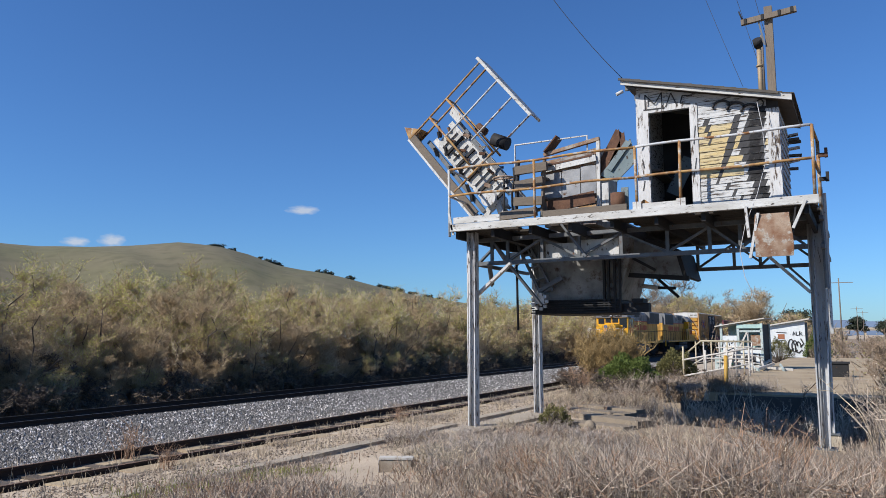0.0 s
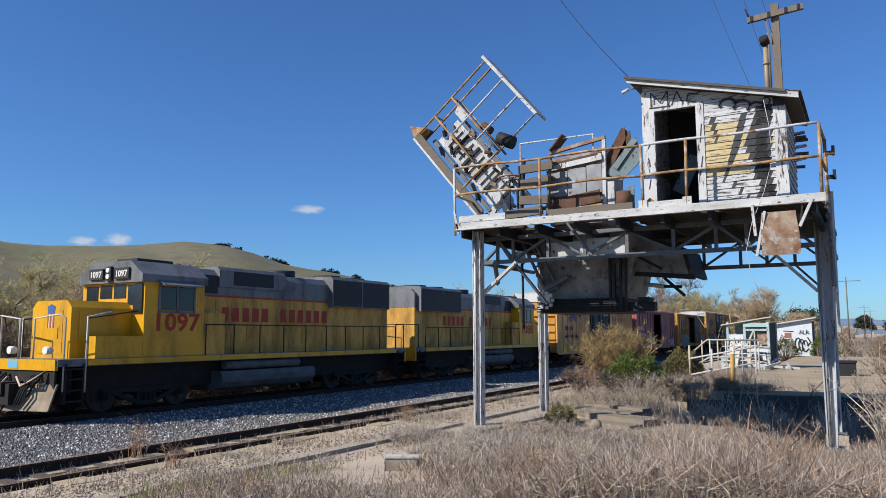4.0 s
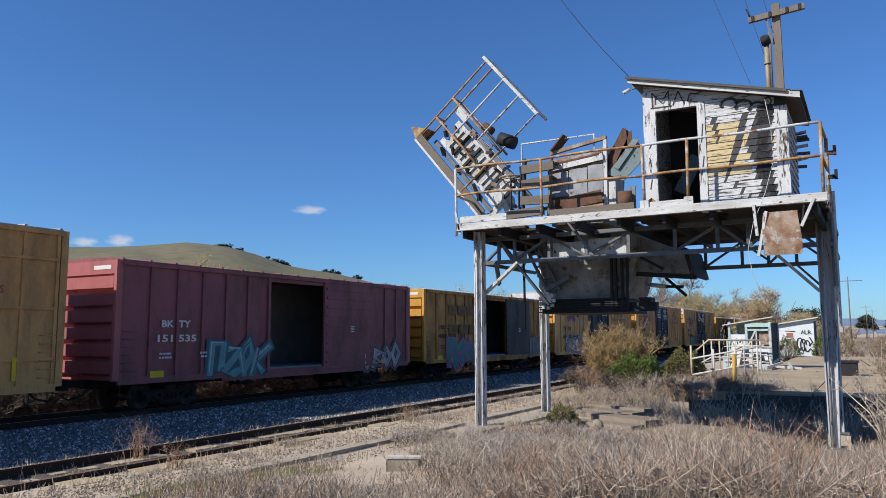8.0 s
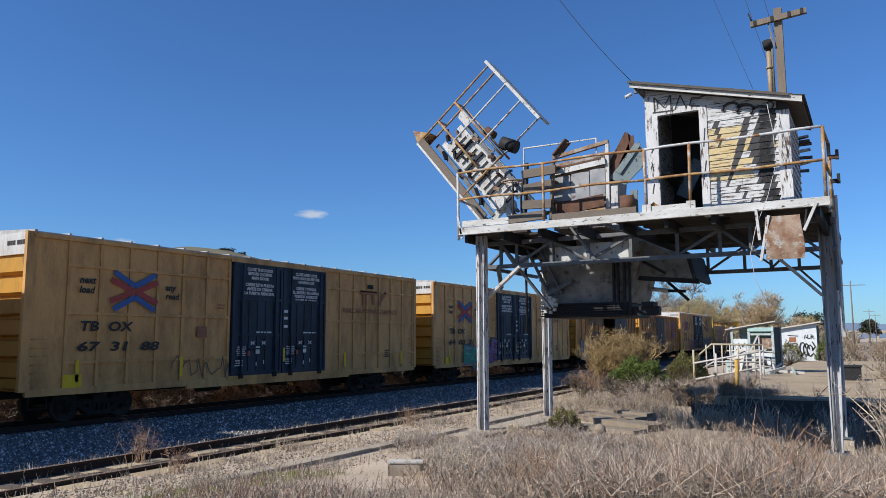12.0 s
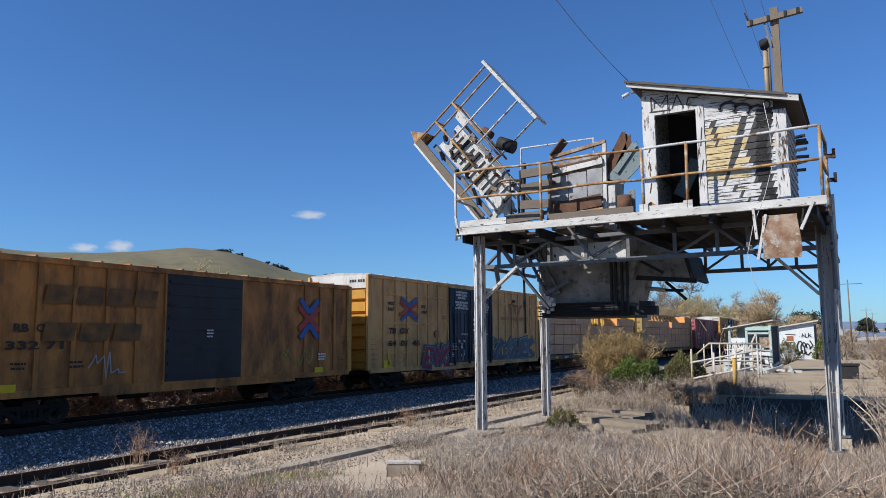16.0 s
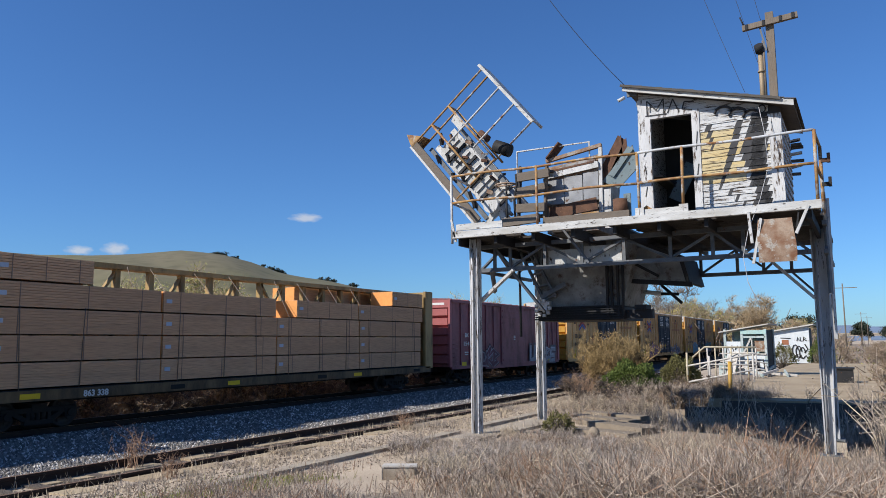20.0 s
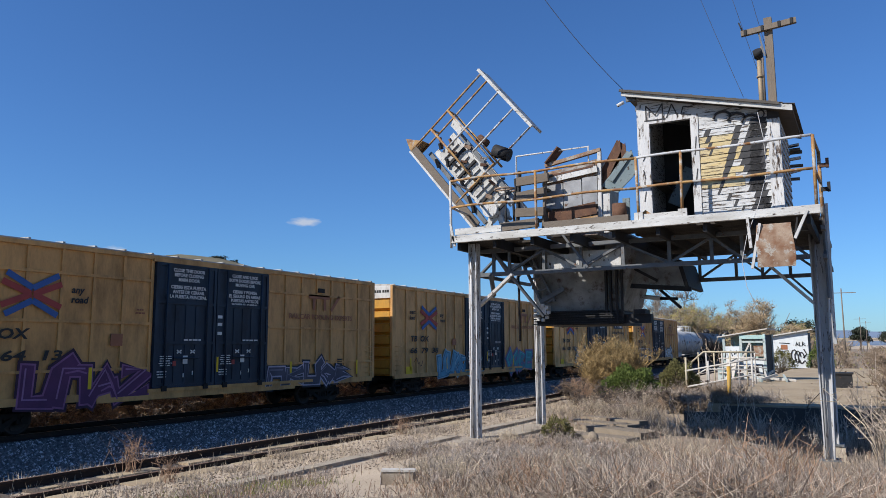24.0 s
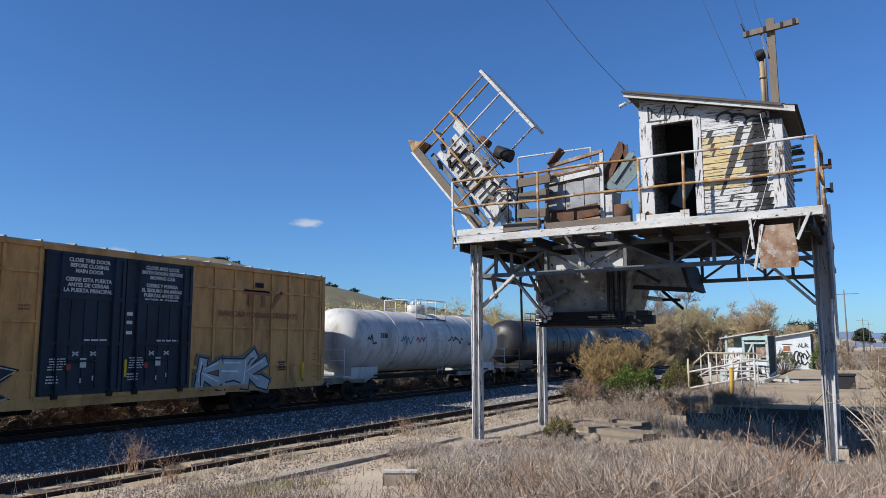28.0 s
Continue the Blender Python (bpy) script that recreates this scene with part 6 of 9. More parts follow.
def tank_car(y0, label, shell, L=16.6, seed=1, number=""):
    c = thing("tank_car", TRACK_X, y0, 0, label, "tank car", "freight cars")
    TRAIN.append((c, y0))
    r, zc = 1.46, 2.62
    bm = fresh()
    prof = [(0.7, 0.0), (0.72, 0.5), (0.85, 0.95), (1.05, 1.25), (1.35, 1.42), (1.7, r)] + [(L - a, b) for a, b in ((1.7, r), (1.35, 1.42), (1.05, 1.25), (0.85, 0.95), (0.72, 0.5), (0.7, 0.0))]
    seg = 36
    rings = [[bm.verts.new((b * math.cos(k * math.tau / seg), a, zc + b * math.sin(k * math.tau / seg))) for k in range(seg)] for a, b in prof if b > 0]
    for a, b in zip(rings, rings[1:]):
        for k in range(seg):
            bm.faces.new((a[k], a[(k + 1) % seg], b[(k + 1) % seg], b[k])).smooth = True
    bm.faces.new(rings[0])
    bm.faces.new(rings[-1][::-1])
    bmesh.ops.recalc_face_normals(bm, faces=bm.faces)
    part("tank", bm, shell, c)
    for y in (4.4, 7.0, L - 7.0, L - 4.4):
        bm = fresh()
        rr = [(math.cos(k * math.tau / 32) * (r + 0.012), y, zc + math.sin(k * math.tau / 32) * (r + 0.012)) for k in range(33)]
        tube(bm, rr, 0.018, 5, cap=False)
        part("weld_band", bm, shell, c)
    for y in (1.2, L - 3.2):
        bm = fresh()
        box(bm, -1.1, 1.1, y, y + 2.0, 0.95, 1.45)
        box(bm, -0.3, 0.3, y - 1.0, y + 2.6, 0.72, 1.0)
        part("saddle", bm, shell, c)
    bm = fresh()
    for s in (-1, 1):
        box(bm, s * 1.35 - 0.04, s * 1.35 + 0.04, 2.6, L - 2.6, 1.02, 1.10)
    box(bm, -0.2, 0.2, 2.0, L - 2.0, 0.8, 0.98)
    part("side_sill", bm, M_UNDER, c)
    bm = fresh()
    m = L / 2
    tube(bm, [(0, m, zc + r - 0.05), (0, m, zc + r + 0.42)], 0.45, 20)
    for k in range(4):
        tube(bm, [(0.25 * math.cos(k * 1.57), m + 0.25 * math.sin(k * 1.57), zc + r + 0.4), (0.25 * math.cos(k * 1.57), m + 0.25 * math.sin(k * 1.57), zc + r + 0.62)], 0.06, 8)
    part("valve_housing", bm, shell, c)
    bm = fresh()
    for s in (-1, 1):
        for z in (0.55, 0.95):
            tube(bm, [(s * 0.95, m - 1.5, zc + 1.15 + z), (s * 0.95, m + 1.5, zc + 1.15 + z)], 0.022, 6)
        for y in (-1.5, -0.5, 0.5, 1.5):
            tube(bm, [(s * 0.95, m + y, zc + 1.05), (s * 0.95, m + y, zc + 2.1)], 0.022, 6)
    for y in (-1.5, 1.5):
        tube(bm, [(-0.95, m + y, zc + 2.1), (0.95, m + y, zc + 2.1)], 0.022, 6)
    part("platform_rail", bm, P_WHITE if shell is not M_BLACKTANK else M_UNDER, c)
    part("platform", one(box, -0.98, 0.98, m - 1.5, m + 1.5, zc + r - 0.36, zc + r - 0.32), M_UNDER, c)
    bm = fresh()
    for s in (-1, 1):
        for y in (m - 0.25, m + 0.25):
            tube(bm, [(s * 1.0, y, zc + 1.1), (s * 1.5, y, zc), (s * 1.45, y, 1.0)], 0.02, 6)
        for k in range(8):
            z = 1.2 + k * 0.3
            x = s * 1.5
            tube(bm, [(x, m - 0.25, z), (x, m + 0.25, z)], 0.016, 5)
    part("ladder", bm, P_WHITE if shell is not M_BLACKTANK else M_UNDER, c)
    for y, s in ((0.75, -1), (L - 0.75, 1)):
        bm = fresh()
        for z in (1.15, 1.75, 2.2):
            tube(bm, [(-1.4, y + s * 0.45, z), (1.4, y + s * 0.45, z)], 0.022, 6)
        for x in (-1.4, 1.4):
            tube(bm, [(x, y + s * 0.45, 0.9), (x, y + s * 0.45, 2.2)], 0.022, 6)
        box(bm, -1.4, 1.4, min(y, y + s * 0.5), max(y, y + s * 0.5), 1.04, 1.10)
        part("end_rail", bm, P_WHITE if shell is not M_BLACKTANK else M_UNDER, c)
    for y in (2.3, L - 2.3):
        bogie(c, y)
    coupler(c, 0.3, -1)
    coupler(c, L - 0.3, 1)
    if number:
        side_text(number, 0.3, P_BLACK, c, 2.9, zc + 0.12, x=r + 0.006, bold=0.008)
    return c


M_WHITETANK = car_paint("white_tank_paint", (0.555, 0.555, 0.54), dirt=(0.262, 0.225, 0.188), at=0.64)
M_BLACKTANK = car_paint("black_tank_paint", (0.020, 0.021, 0.024), dirt=(0.05, 0.045, 0.04), rough=0.4)
M_GREYTANK = car_paint("grey_tank_paint", (0.16, 0.17, 0.18), dirt=(0.08, 0.07, 0.06), rough=0.45)

# ---- locomotives ----
M_LOCYEL = car_paint("locomotive_yellow", (0.72, 0.36, 0.012), dirt=(0.30, 0.17, 0.03), rough=0.4, at=0.66)
M_LOCHOOD = car_paint("grimy_locomotive_yellow", (0.66, 0.35, 0.055), dirt=(0.22, 0.13, 0.04), rough=0.5, at=0.57)
M_LOCGREY = car_paint("locomotive_grey", (0.17, 0.175, 0.18), dirt=(0.05, 0.045, 0.04), rough=0.5)
M_LOCDARK = material("radiator_dark", (0.018, 0.018, 0.020), (0.03, 0.03, 0.03), 0.6, scale=5)
M_GLASS = material("cab_glass", (0.02, 0.025, 0.03), rough=0.06, bump=0, fine_amount=0.0, amount=0.1)
M_LAMPGLASS = plain("headlamp_glass", (0.75, 0.75, 0.72), rough=0.15)
P_LOCRED = plain("locomotive_red", (0.42, 0.05, 0.025))
P_CHROME = plain("worn_silver_paint", (0.55, 0.54, 0.52), rough=0.5)
M_PLOW = material("snow_plow_rust", (0.345, 0.277, 0.195), (0.18, 0.128, 0.075), 0.8, scale=3, amount=0.9)
M_TANKGRIME = material("grimy_fuel_tank", (0.13, 0.132, 0.135), (0.06, 0.06, 0.06), 0.7, scale=2, amount=0.8, fine=25)
P_HOSE = plain("pale_hose", (0.55, 0.42, 0.33))
P_LTBLUE = plain("pale_blue_sill", (0.16, 0.42, 0.60))


def hood(bm, x, y0, y1, z0, z1, ch=0.14):
    prism(bm, [(-x, y0, z0), (x, y0, z0), (x, y0, z1 - ch), (x - ch, y0, z1), (-x + ch, y0, z1), (-x, y0, z1 - ch)], (0, y1 - y0, 0))


def locomotive(y0, number, label, backward=False):
    """Four-axle road switcher, nose towards its local -y; backward turns it round."""
    L = 17.5
    c = thing("locomotive", TRACK_X, y0, 0, label, "locomotive", "locomotives")
    TRAIN.append((c, y0))
    put = pose(0, L, 0, 0, 0, 180) if backward else None
    side = -1 if backward else 1

    def lp(name, bm, mat, lab=""):
        bmesh.ops.recalc_face_normals(bm, faces=bm.faces)
        if backward:
            bmesh.ops.rotate(bm, verts=bm.verts, cent=(0, L / 2, 0), matrix=Matrix.Rotation(math.pi, 3, "Z"))
        return part(name, bm, mat, c, lab)

    bm = fresh()
    box(bm, -1.55, 1.55, 0, L, 1.42, 1.62)
    lp("deck", bm, M_LOCGREY)
    bm = fresh()
    for s in (-1, 1):
        box(bm, s * 1.56 - 0.015, s * 1.56 + 0.015, 0.9, L - 0.9, 1.44, 1.60)
    lp("side_sill", bm, M_LOCYEL)
    bm = fresh()
    box(bm, -0.95, 0.95, 0.4, L - 0.4, 0.62, 1.42)
    lp("underframe", bm, M_UNDER)
    # nose, cab, long hood
    bm = fresh()
    hood(bm, 0.92, 0.75, 2.75, 1.62, 3.28, 0.2)
    lp("nose", bm, M_LOCYEL)
    bm = fresh()
    box(bm, -0.55, 0.55, 0.738, 0.748, 1.75, 3.0)
    box(bm, 0.3, 0.36, 0.72, 0.74, 2.2, 2.5)
    lp("nose_door", bm, M_LOCYEL)
    bm = fresh()
    prism(bm, [(-0.16, 0.73, 3.12), (-0.16, 0.73, 2.9), (0.16, 0.73, 2.9), (0.16, 0.73, 3.12), (0, 0.73, 3.18)], (0, 0.008, 0))
    lp("emblem", bm, P_BLUE)
    for k in range(5):
        x = -0.16 + k * 0.07
        lp("emblem", one(box, x, x + 0.035, 0.728, 0.74, 2.5, 2.88), P_RED if k % 2 == 0 else P_WHITE)
    bm = fresh()
    prism(bm, [(-1.5, 2.75, 1.62), (1.5, 2.75, 1.62), (1.5, 2.75, 3.95), (-1.5, 2.75, 3.95)], (0, 2.35, 0))
    lp("cab", bm, M_LOCYEL)
    bm = fresh()
    prism(bm, [(-1.52, 2.62, 3.9), (1.52, 2.62, 3.9), (1.52, 2.62, 4.15), (0.95, 2.62, 4.58), (-0.95, 2.62, 4.58), (-1.52, 2.62, 4.15)], (0, 2.6, 0))
    lp("cab_roof", bm, M_LOCGREY)
    bm = fresh()
    for x0, x1 in ((-0.62, -0.05), (0.05, 0.62)):
        box(bm, x0, x1, 2.735, 2.748, 3.42, 3.85)
    for s in (-1, 1):
        box(bm, s * 0.72, s * 1.3, 2.735, 2.748, 3.2, 3.82) if s > 0 else box(bm, -1.3, -0.72, 2.735, 2.748, 3.2, 3.82)
    lp("windscreen", bm, M_GLASS)
    bm = fresh()
    for s in (-1, 1):
        a, b = sorted((s * 1.502, s * 1.512))
        box(bm, a, b, 3.35, 3.95, 3.05, 3.8)
        box(bm, a, b, 4.05, 4.65, 3.05, 3.8)
    lp("cab_window", bm, M_GLASS)
    for s in (-1, 1):
        bm = fresh()
        a, b = sorted((s * 1.5, s * 1.53))
        for y in (3.28, 3.98, 4.68):
            box(bm, a, b, y - 0.035, y + 0.035, 2.98, 3.86)
        box(bm, a, b, 3.28, 4.68, 2.96, 3.03)
        box(bm, a, b, 3.28, 4.68, 3.82, 3.88)
        beam(bm, (s * 1.5, 3.2, 4.0), (s * 1.78, 3.2, 3.86), 0.02, 0.02)
        prism(bm, [(s * 1.5, 3.2, 4.0), (s * 1.82, 3.2, 3.84), (s * 1.82, 3.2, 3.80), (s * 1.5, 3.2, 3.96)], (0, 1.55, 0))
        lp("window_frame", bm, M_LOCGREY)
    bm = fresh()
    box(bm, -0.95, -0.28, 2.55, 2.62, 4.02, 4.36)
    box(bm, 0.28, 0.95, 2.55, 2.62, 4.02, 4.36)
    lp("number_board", bm, P_BLACK)
    lp("headlight_box", one(box, -0.13, 0.13, 2.53, 2.62, 3.98, 4.42), M_LOCDARK)
    for z in (4.1, 4.3):
        lp("headlight", one(tube, [(0, 2.50, z), (0, 2.63, z)], 0.075, 12), M_LAMPGLASS)
    for s in (-1, 1):
        lp("headlight", one(tube, [(s * 0.85, 0.06, 1.86), (s * 0.85, 0.25, 1.86)], 0.11, 12), M_LAMPGLASS)
    bm = fresh()
    hood(bm, 0.95, 5.1, 16.75, 1.62, 3.62, 0.02)
    lp("long_hood", bm, M_LOCHOOD)
    bm = fresh()
    hood(bm, 0.955, 5.1, 16.76, 3.62, 4.55, 0.22)
    hood(bm, 1.22, 12.3, 16.55, 3.42, 4.70, 0.12)
    hood(bm, 1.02, 6.2, 9.6, 3.95, 4.66, 0.12)
    lp("hood_top", bm, M_LOCGREY)
    for s in (-1, 1):
        for a, b, z0, z1, w in ((5.25, 6.15, 3.72, 4.32, 0.97), (12.4, 14.35, 3.48, 4.55, 1.225), (14.5, 16.45, 3.48, 4.55, 1.225), (6.9, 8.9, 4.05, 4.52, 1.025)):
            bm = fresh()
            p, q = sorted((s * w, s * (w + 0.012)))
            for k in range(8):
                z = z0 + (z1 - z0) * k / 8
                box(bm, p, q, a, b, z, z + (z1 - z0) / 8 - 0.02)
            box(bm, min(p, q) - 0.004, max(p, q) - 0.006, a - 0.03, b + 0.03, z0 - 0.02, z1 + 0.01)
            lp("radiator_grille", bm, M_LOCDARK)
        p, q = sorted((s * 0.9, s * 1.5))
        lp("battery_box", one(box, p, q, 1.15, 2.74, 1.62, 2.25), M_LOCYEL)
        p, q = sorted((s * 1.0, s * 1.45))
        lp("equipment_box", one(box, p, q, 5.12, 6.1, 1.62, 3.0), M_LOCHOOD)
        for i, (x1, z1) in enumerate(((0.25, 0.82), (0.5, 0.9), (0.75, 1.0))):
            lp("brake_hose", one(tube, [(s * 1.15, -0.06, 1.3), (s * (1.0 - 0.1 * i), -0.34, 1.05), (s * x1, -0.36, z1), (s * x1 * 0.4, -0.3, z1 + 0.25)], 0.028, 6), P_HOSE if i == 1 else M_UNDER)
        for k in range(3):
            lp("brake_hose", one(tube, [(s * (0.62 + 0.09 * k), -0.1, 1.2), (s * (0.60 + 0.1 * k), -0.42, 0.8), (s * (0.5 + 0.1 * k), -0.5, 0.42)], 0.026, 6), M_UNDER)
    lp("coupler_pocket", one(box, -0.42, 0.42, -0.62, -0.30, 0.42, 0.98), M_UNDER)
    lp("nose_lamp_box", one(box, 0.924, 0.94, 1.0, 2.3, 1.9, 3.0), M_LOCYEL)
    lp("cab_window", one(box, 1.02, 1.42, 2.70, 2.735, 2.95, 3.86), M_GLASS)
    for s in (-1, 1):
        p, q = sorted((s * 0.952, s * 0.962))
        for k in range(15):
            y = 5.35 + k * 0.76
            lp("engine_door", one(box, p, q, y, y + 0.74, 1.75, 3.50), M_LOCHOOD)
    lp("stripe", one(box, -0.972, 0.972, 5.12, 16.74, 3.59, 3.65), P_LOCRED)
    lp("stripe", one(box, -1.506, 1.506, 2.74, 5.11, 3.90, 3.95), P_LOCRED)
    for i, y in enumerate((10.4, 13.4, 15.2)):
        lp("fan", one(tube, [(0, y, 4.5), (0, y, 4.82)], 0.6, 20), M_LOCDARK)
    bm = fresh()
    for x in (-0.25, 0, 0.25):
        tube(bm, [(x, 5.6, 4.6), (x, 5.2 + abs(x), 4.66)], 0.04, 8, r1=0.09)
    box(bm, -0.5, 0.5, 3.2, 4.6, 4.58, 4.72)
    lp("horn", bm, M_LOCDARK)
    # end platforms, plow, steps, rails
    bm = fresh()
    box(bm, -1.5, 1.5, -0.04, 0.06, 1.32, 1.62)
    lp("end_sill", bm, M_LOCYEL)
    lp("end_sill", one(box, -0.7, -0.2, -0.048, -0.042, 1.36, 1.58), P_LTBLUE)
    lp("end_sill", one(box, -1.5, 1.5, L - 0.06, L + 0.04, 1.0, 1.62), M_LOCYEL)
    bm = fresh()
    for s in (-1, 1):
        prism(bm, [(s * 0.05, -0.55, 0.25), (s * 1.45, -0.15, 0.25), (s * 1.5, 0.05, 0.95), (s * 0.25, -0.25, 0.95)], (0, 0.05, 0.02))
    lp("snow_plow", bm, M_PLOW)
    lp("end_plate", one(box, -1.45, 1.45, 0.0, 0.06, 0.7, 1.35), M_UNDER)
    for y in (0, L):
        lp("coupler", one(box, -0.2, 0.2, y - 0.7 if y == 0 else y, y if y == 0 else y + 0.7, 0.7, 1.02), M_UNDER)
        for k in (-0.9, -0.6, 0.6, 0.9):
            lp("air_hose", one(tube, [(k, y, 1.2), (k, y + (-0.22 if y == 0 else 0.22), 0.95), (k * 0.7, y + (-0.25 if y == 0 else 0.25), 0.6)], 0.03, 6), M_UNDER)
    for y in (0.25, L - 0.75):
        for s in (-1, 1):
            bm = fresh()
            p, q = sorted((s * 1.1, s * 1.6))
            for z in (0.45, 0.75, 1.05, 1.33):
                box(bm, p, q, y, y + 0.5, z, z + 0.04)
            box(bm, p, q, y - 0.02, y, 0.4, 1.5)
            box(bm, p, q, y + 0.5, y + 0.52, 0.4, 1.5)
            lp("step", bm, M_UNDER)
    bm = fresh()
    for s in (-1, 1):
        x = s * 1.52
        ends = ((5.2, 16.6),)
        for a, b in ends:
            tube(bm, [(x, a, 2.62), (x, b, 2.62)], 0.022, 6)
            for k in range(10):
                y = a + (b - a) * k / 9
                tube(bm, [(x, y, 1.55), (x, y, 2.62)], 0.022, 6)
        for y in (0.2, 0.85, L - 0.2, L - 0.85):
            tube(bm, [(x, y, 0.7), (x, y, 2.75)], 0.025, 6)
        for pts in (((s * 1.52, 0.2, 0.75), (s * 1.52, 0.2, 2.75), (s * 1.4, 0.1, 2.85), (s * 0.35, 0.05, 2.75), (s * 0.35, 0.05, 1.6)), ((s * 1.54, 0.85, 0.7), (s * 1.54, 0.85, 2.8), (s * 1.54, 1.6, 2.95))):
            lp("front_rail", one(tube, pts, 0.026, 6), P_CHROME)
        tube(bm, [(s * 1.5, L - 0.2, 2.75), (s * 0.3, L - 0.05, 2.75), (s * 0.3, L - 0.05, 1.6)], 0.022, 6)
        tube(bm, [(s * 1.52, 0.85, 2.75), (s * 1.52, 2.5, 3.0)], 0.022, 6)
    lp("handrail", bm, M_RAIL)
    bm = fresh()
    prism(bm, [(-1.05, 6.0, 0.38), (1.05, 6.0, 0.38), (1.32, 6.0, 0.48), (1.47, 6.0, 0.66), (1.5, 6.0, 0.86), (1.42, 6.0, 1.04), (-1.42, 6.0, 1.04), (-1.5, 6.0, 0.86), (-1.47, 6.0, 0.66), (-1.32, 6.0, 0.48)], (0, 4.9, 0))
    lp("fuel_tank", bm, M_TANKGRIME)
    bm = fresh()
    for s in (-1, 1):
        tube(bm, [(s * 1.36, 6.2, 1.24), (s * 1.36, 10.0, 1.24)], 0.15, 12)
    lp("air_reservoir", bm, M_TANKGRIME)
    for y in (3.3, L - 3.3):
        bogie(c, y, 0.51, 2.74)
    # painted numbers and the long name, kept as bars
    if not backward:
        side_text(number, 0.78, P_LOCRED, c, 3.05, 2.42, x=1.506, bold=0.02, width=1.9)
        bars_y, px = 6.4, 0.968
    else:
        side_text(number, 0.78, P_LOCRED, c, L - 4.85, 2.30, x=1.506, bold=0.02, width=1.9)
        bars_y, px = 3.6, 0.968
    bm = fresh()
    for k in range(12):
        if k == 5:
            continue
        y = bars_y + k * 0.50
        box(bm, px, px + 0.004, y, y + 0.32, 2.74, 3.24)
    part("lettering", bm, P_LOCRED, c)
    if not backward:
        for x in (0.32, -0.91):
            o = new("lettering", text_mesh(number, 0.27, P_WHITE, bold=0.008, width=0.58))
            o.parent = c
            o.matrix_basis = pose(x, 2.545, 4.09, 90)
    return c


def name_blocks(c, y, w):
    """The faded two-line name, as plain blocks of its size."""
    for z, n, k in ((3.3, 4, 1.0), (2.3, 3, 0.86)):
        for i in range(n):
            a = y + w * k * i / n
            x, e = HALF + 0.013, w * k / n * 0.86
            bm = fresh()
            prism(bm, [(x, a, z), (x, a + e, z), (x, a + e + 0.1, z + 0.5), (x, a + 0.1, z + 0.5)], (0.003, 0, 0))
            bmesh.ops.recalc_face_normals(bm, faces=bm.faces)
            part("lettering", bm, P_FADEBLACK, c)


# ---- the consist, front to rear ----
T1, T2, T3, T4, T5 = (0.16, 0.42, 0.50), (0.30, 0.07, 0.28), (0.55, 0.58, 0.58), (0.42, 0.05, 0.14), (0.12, 0.12, 0.14)
locomotive(66.9, "1097", "yellow and grey diesel locomotive with snow plow")
locomotive(85.35, "1088", "yellow and grey diesel locomotive running backward", True)
c = high_boxcar(103.97, "640044", "tan high-roof boxcar with pink graffiti", seed=1)
graffiti(c, 12.2, 16.4, 0.95, 2.2, (0.45, 0.05, 0.16), (0.70, 0.62, 0.66), 4, 3, second=(0.65, 0.2, 0.3))
c = low_boxcar(124.57, "oxide red boxcar with its door slid open", M_OXIDE, M_OXEND, M_OXIDE, M_INSIDE, code="BKTY", number="151535", seed=3)
graffiti(c, 3.4, 6.1, 0.8, 2.25, (0.20, 0.40, 0.42), (0.08, 0.20, 0.24), 4, 5, second=(0.45, 0.60, 0.62))
graffiti(c, 12.0, 14.8, 0.8, 2.0, (0.42, 0.42, 0.42), (0.10, 0.05, 0.06), 4, 6)
c = low_boxcar(141.78, "ochre yellow boxcar with its navy door slid open", M_OCHRE, M_ENDYEL, M_NAVYGREY, M_INBLUE, code="RBOX", number="43207", digits=P_BLACK, seed=4)
name_blocks(c, 2.2, 4.0)
graffiti(c, 2.2, 6.0, 0.75, 2.1, (0.03, 0.30, 0.24), (0.34, 0.14, 0.38), 5, 8, halo=(0.40, 0.22, 0.40), second=(0.10, 0.45, 0.35))
graffiti(c, 12.9, 14.9, 0.9, 2.2, (0.25, 0.20, 0.24), (0.38, 0.40, 0.26), 3, 9)
c = high_boxcar(159.17, "672131", "tan high-roof boxcar with long white graffiti", seed=5)
graffiti(c, 1.9, 7.4, 0.85, 2.15, (0.24, 0.25, 0.28), (0.62, 0.63, 0.64), 6, 12, second=(0.40, 0.40, 0.42))
graffiti(c, 11.9, 17.4, 0.85, 2.3, (0.20, 0.20, 0.22), (0.58, 0.60, 0.62), 6, 13, second=(0.12, 0.12, 0.14))
c = high_boxcar(179.89, "673188", "clean tan high-roof boxcar with navy plug doors", seed=6)
scrawl(c, 4.6, 0.95, 2.6, 0.9, (0.20, 0.17, 0.12), 14)
c = high_boxcar(200.59, "640021", "tan high-roof boxcar with purple and green graffiti", seed=7)
graffiti(c, 4.6, 9.5, 0.95, 2.3, (0.32, 0.12, 0.32), (0.10, 0.06, 0.12), 6, 15, second=(0.10, 0.40, 0.24))
graffiti(c, 3.0, 4.8, 0.9, 2.0, (0.06, 0.36, 0.24), (0.32, 0.12, 0.32), 2, 16)
c = low_boxcar(221.1, "rusty orange boxcar with its dark door slid open", M_RUSTCAR, M_ENDYEL, M_NAVYGREY, M_INSIDE, seed=8)
name_blocks(c, 2.6, 3.4)
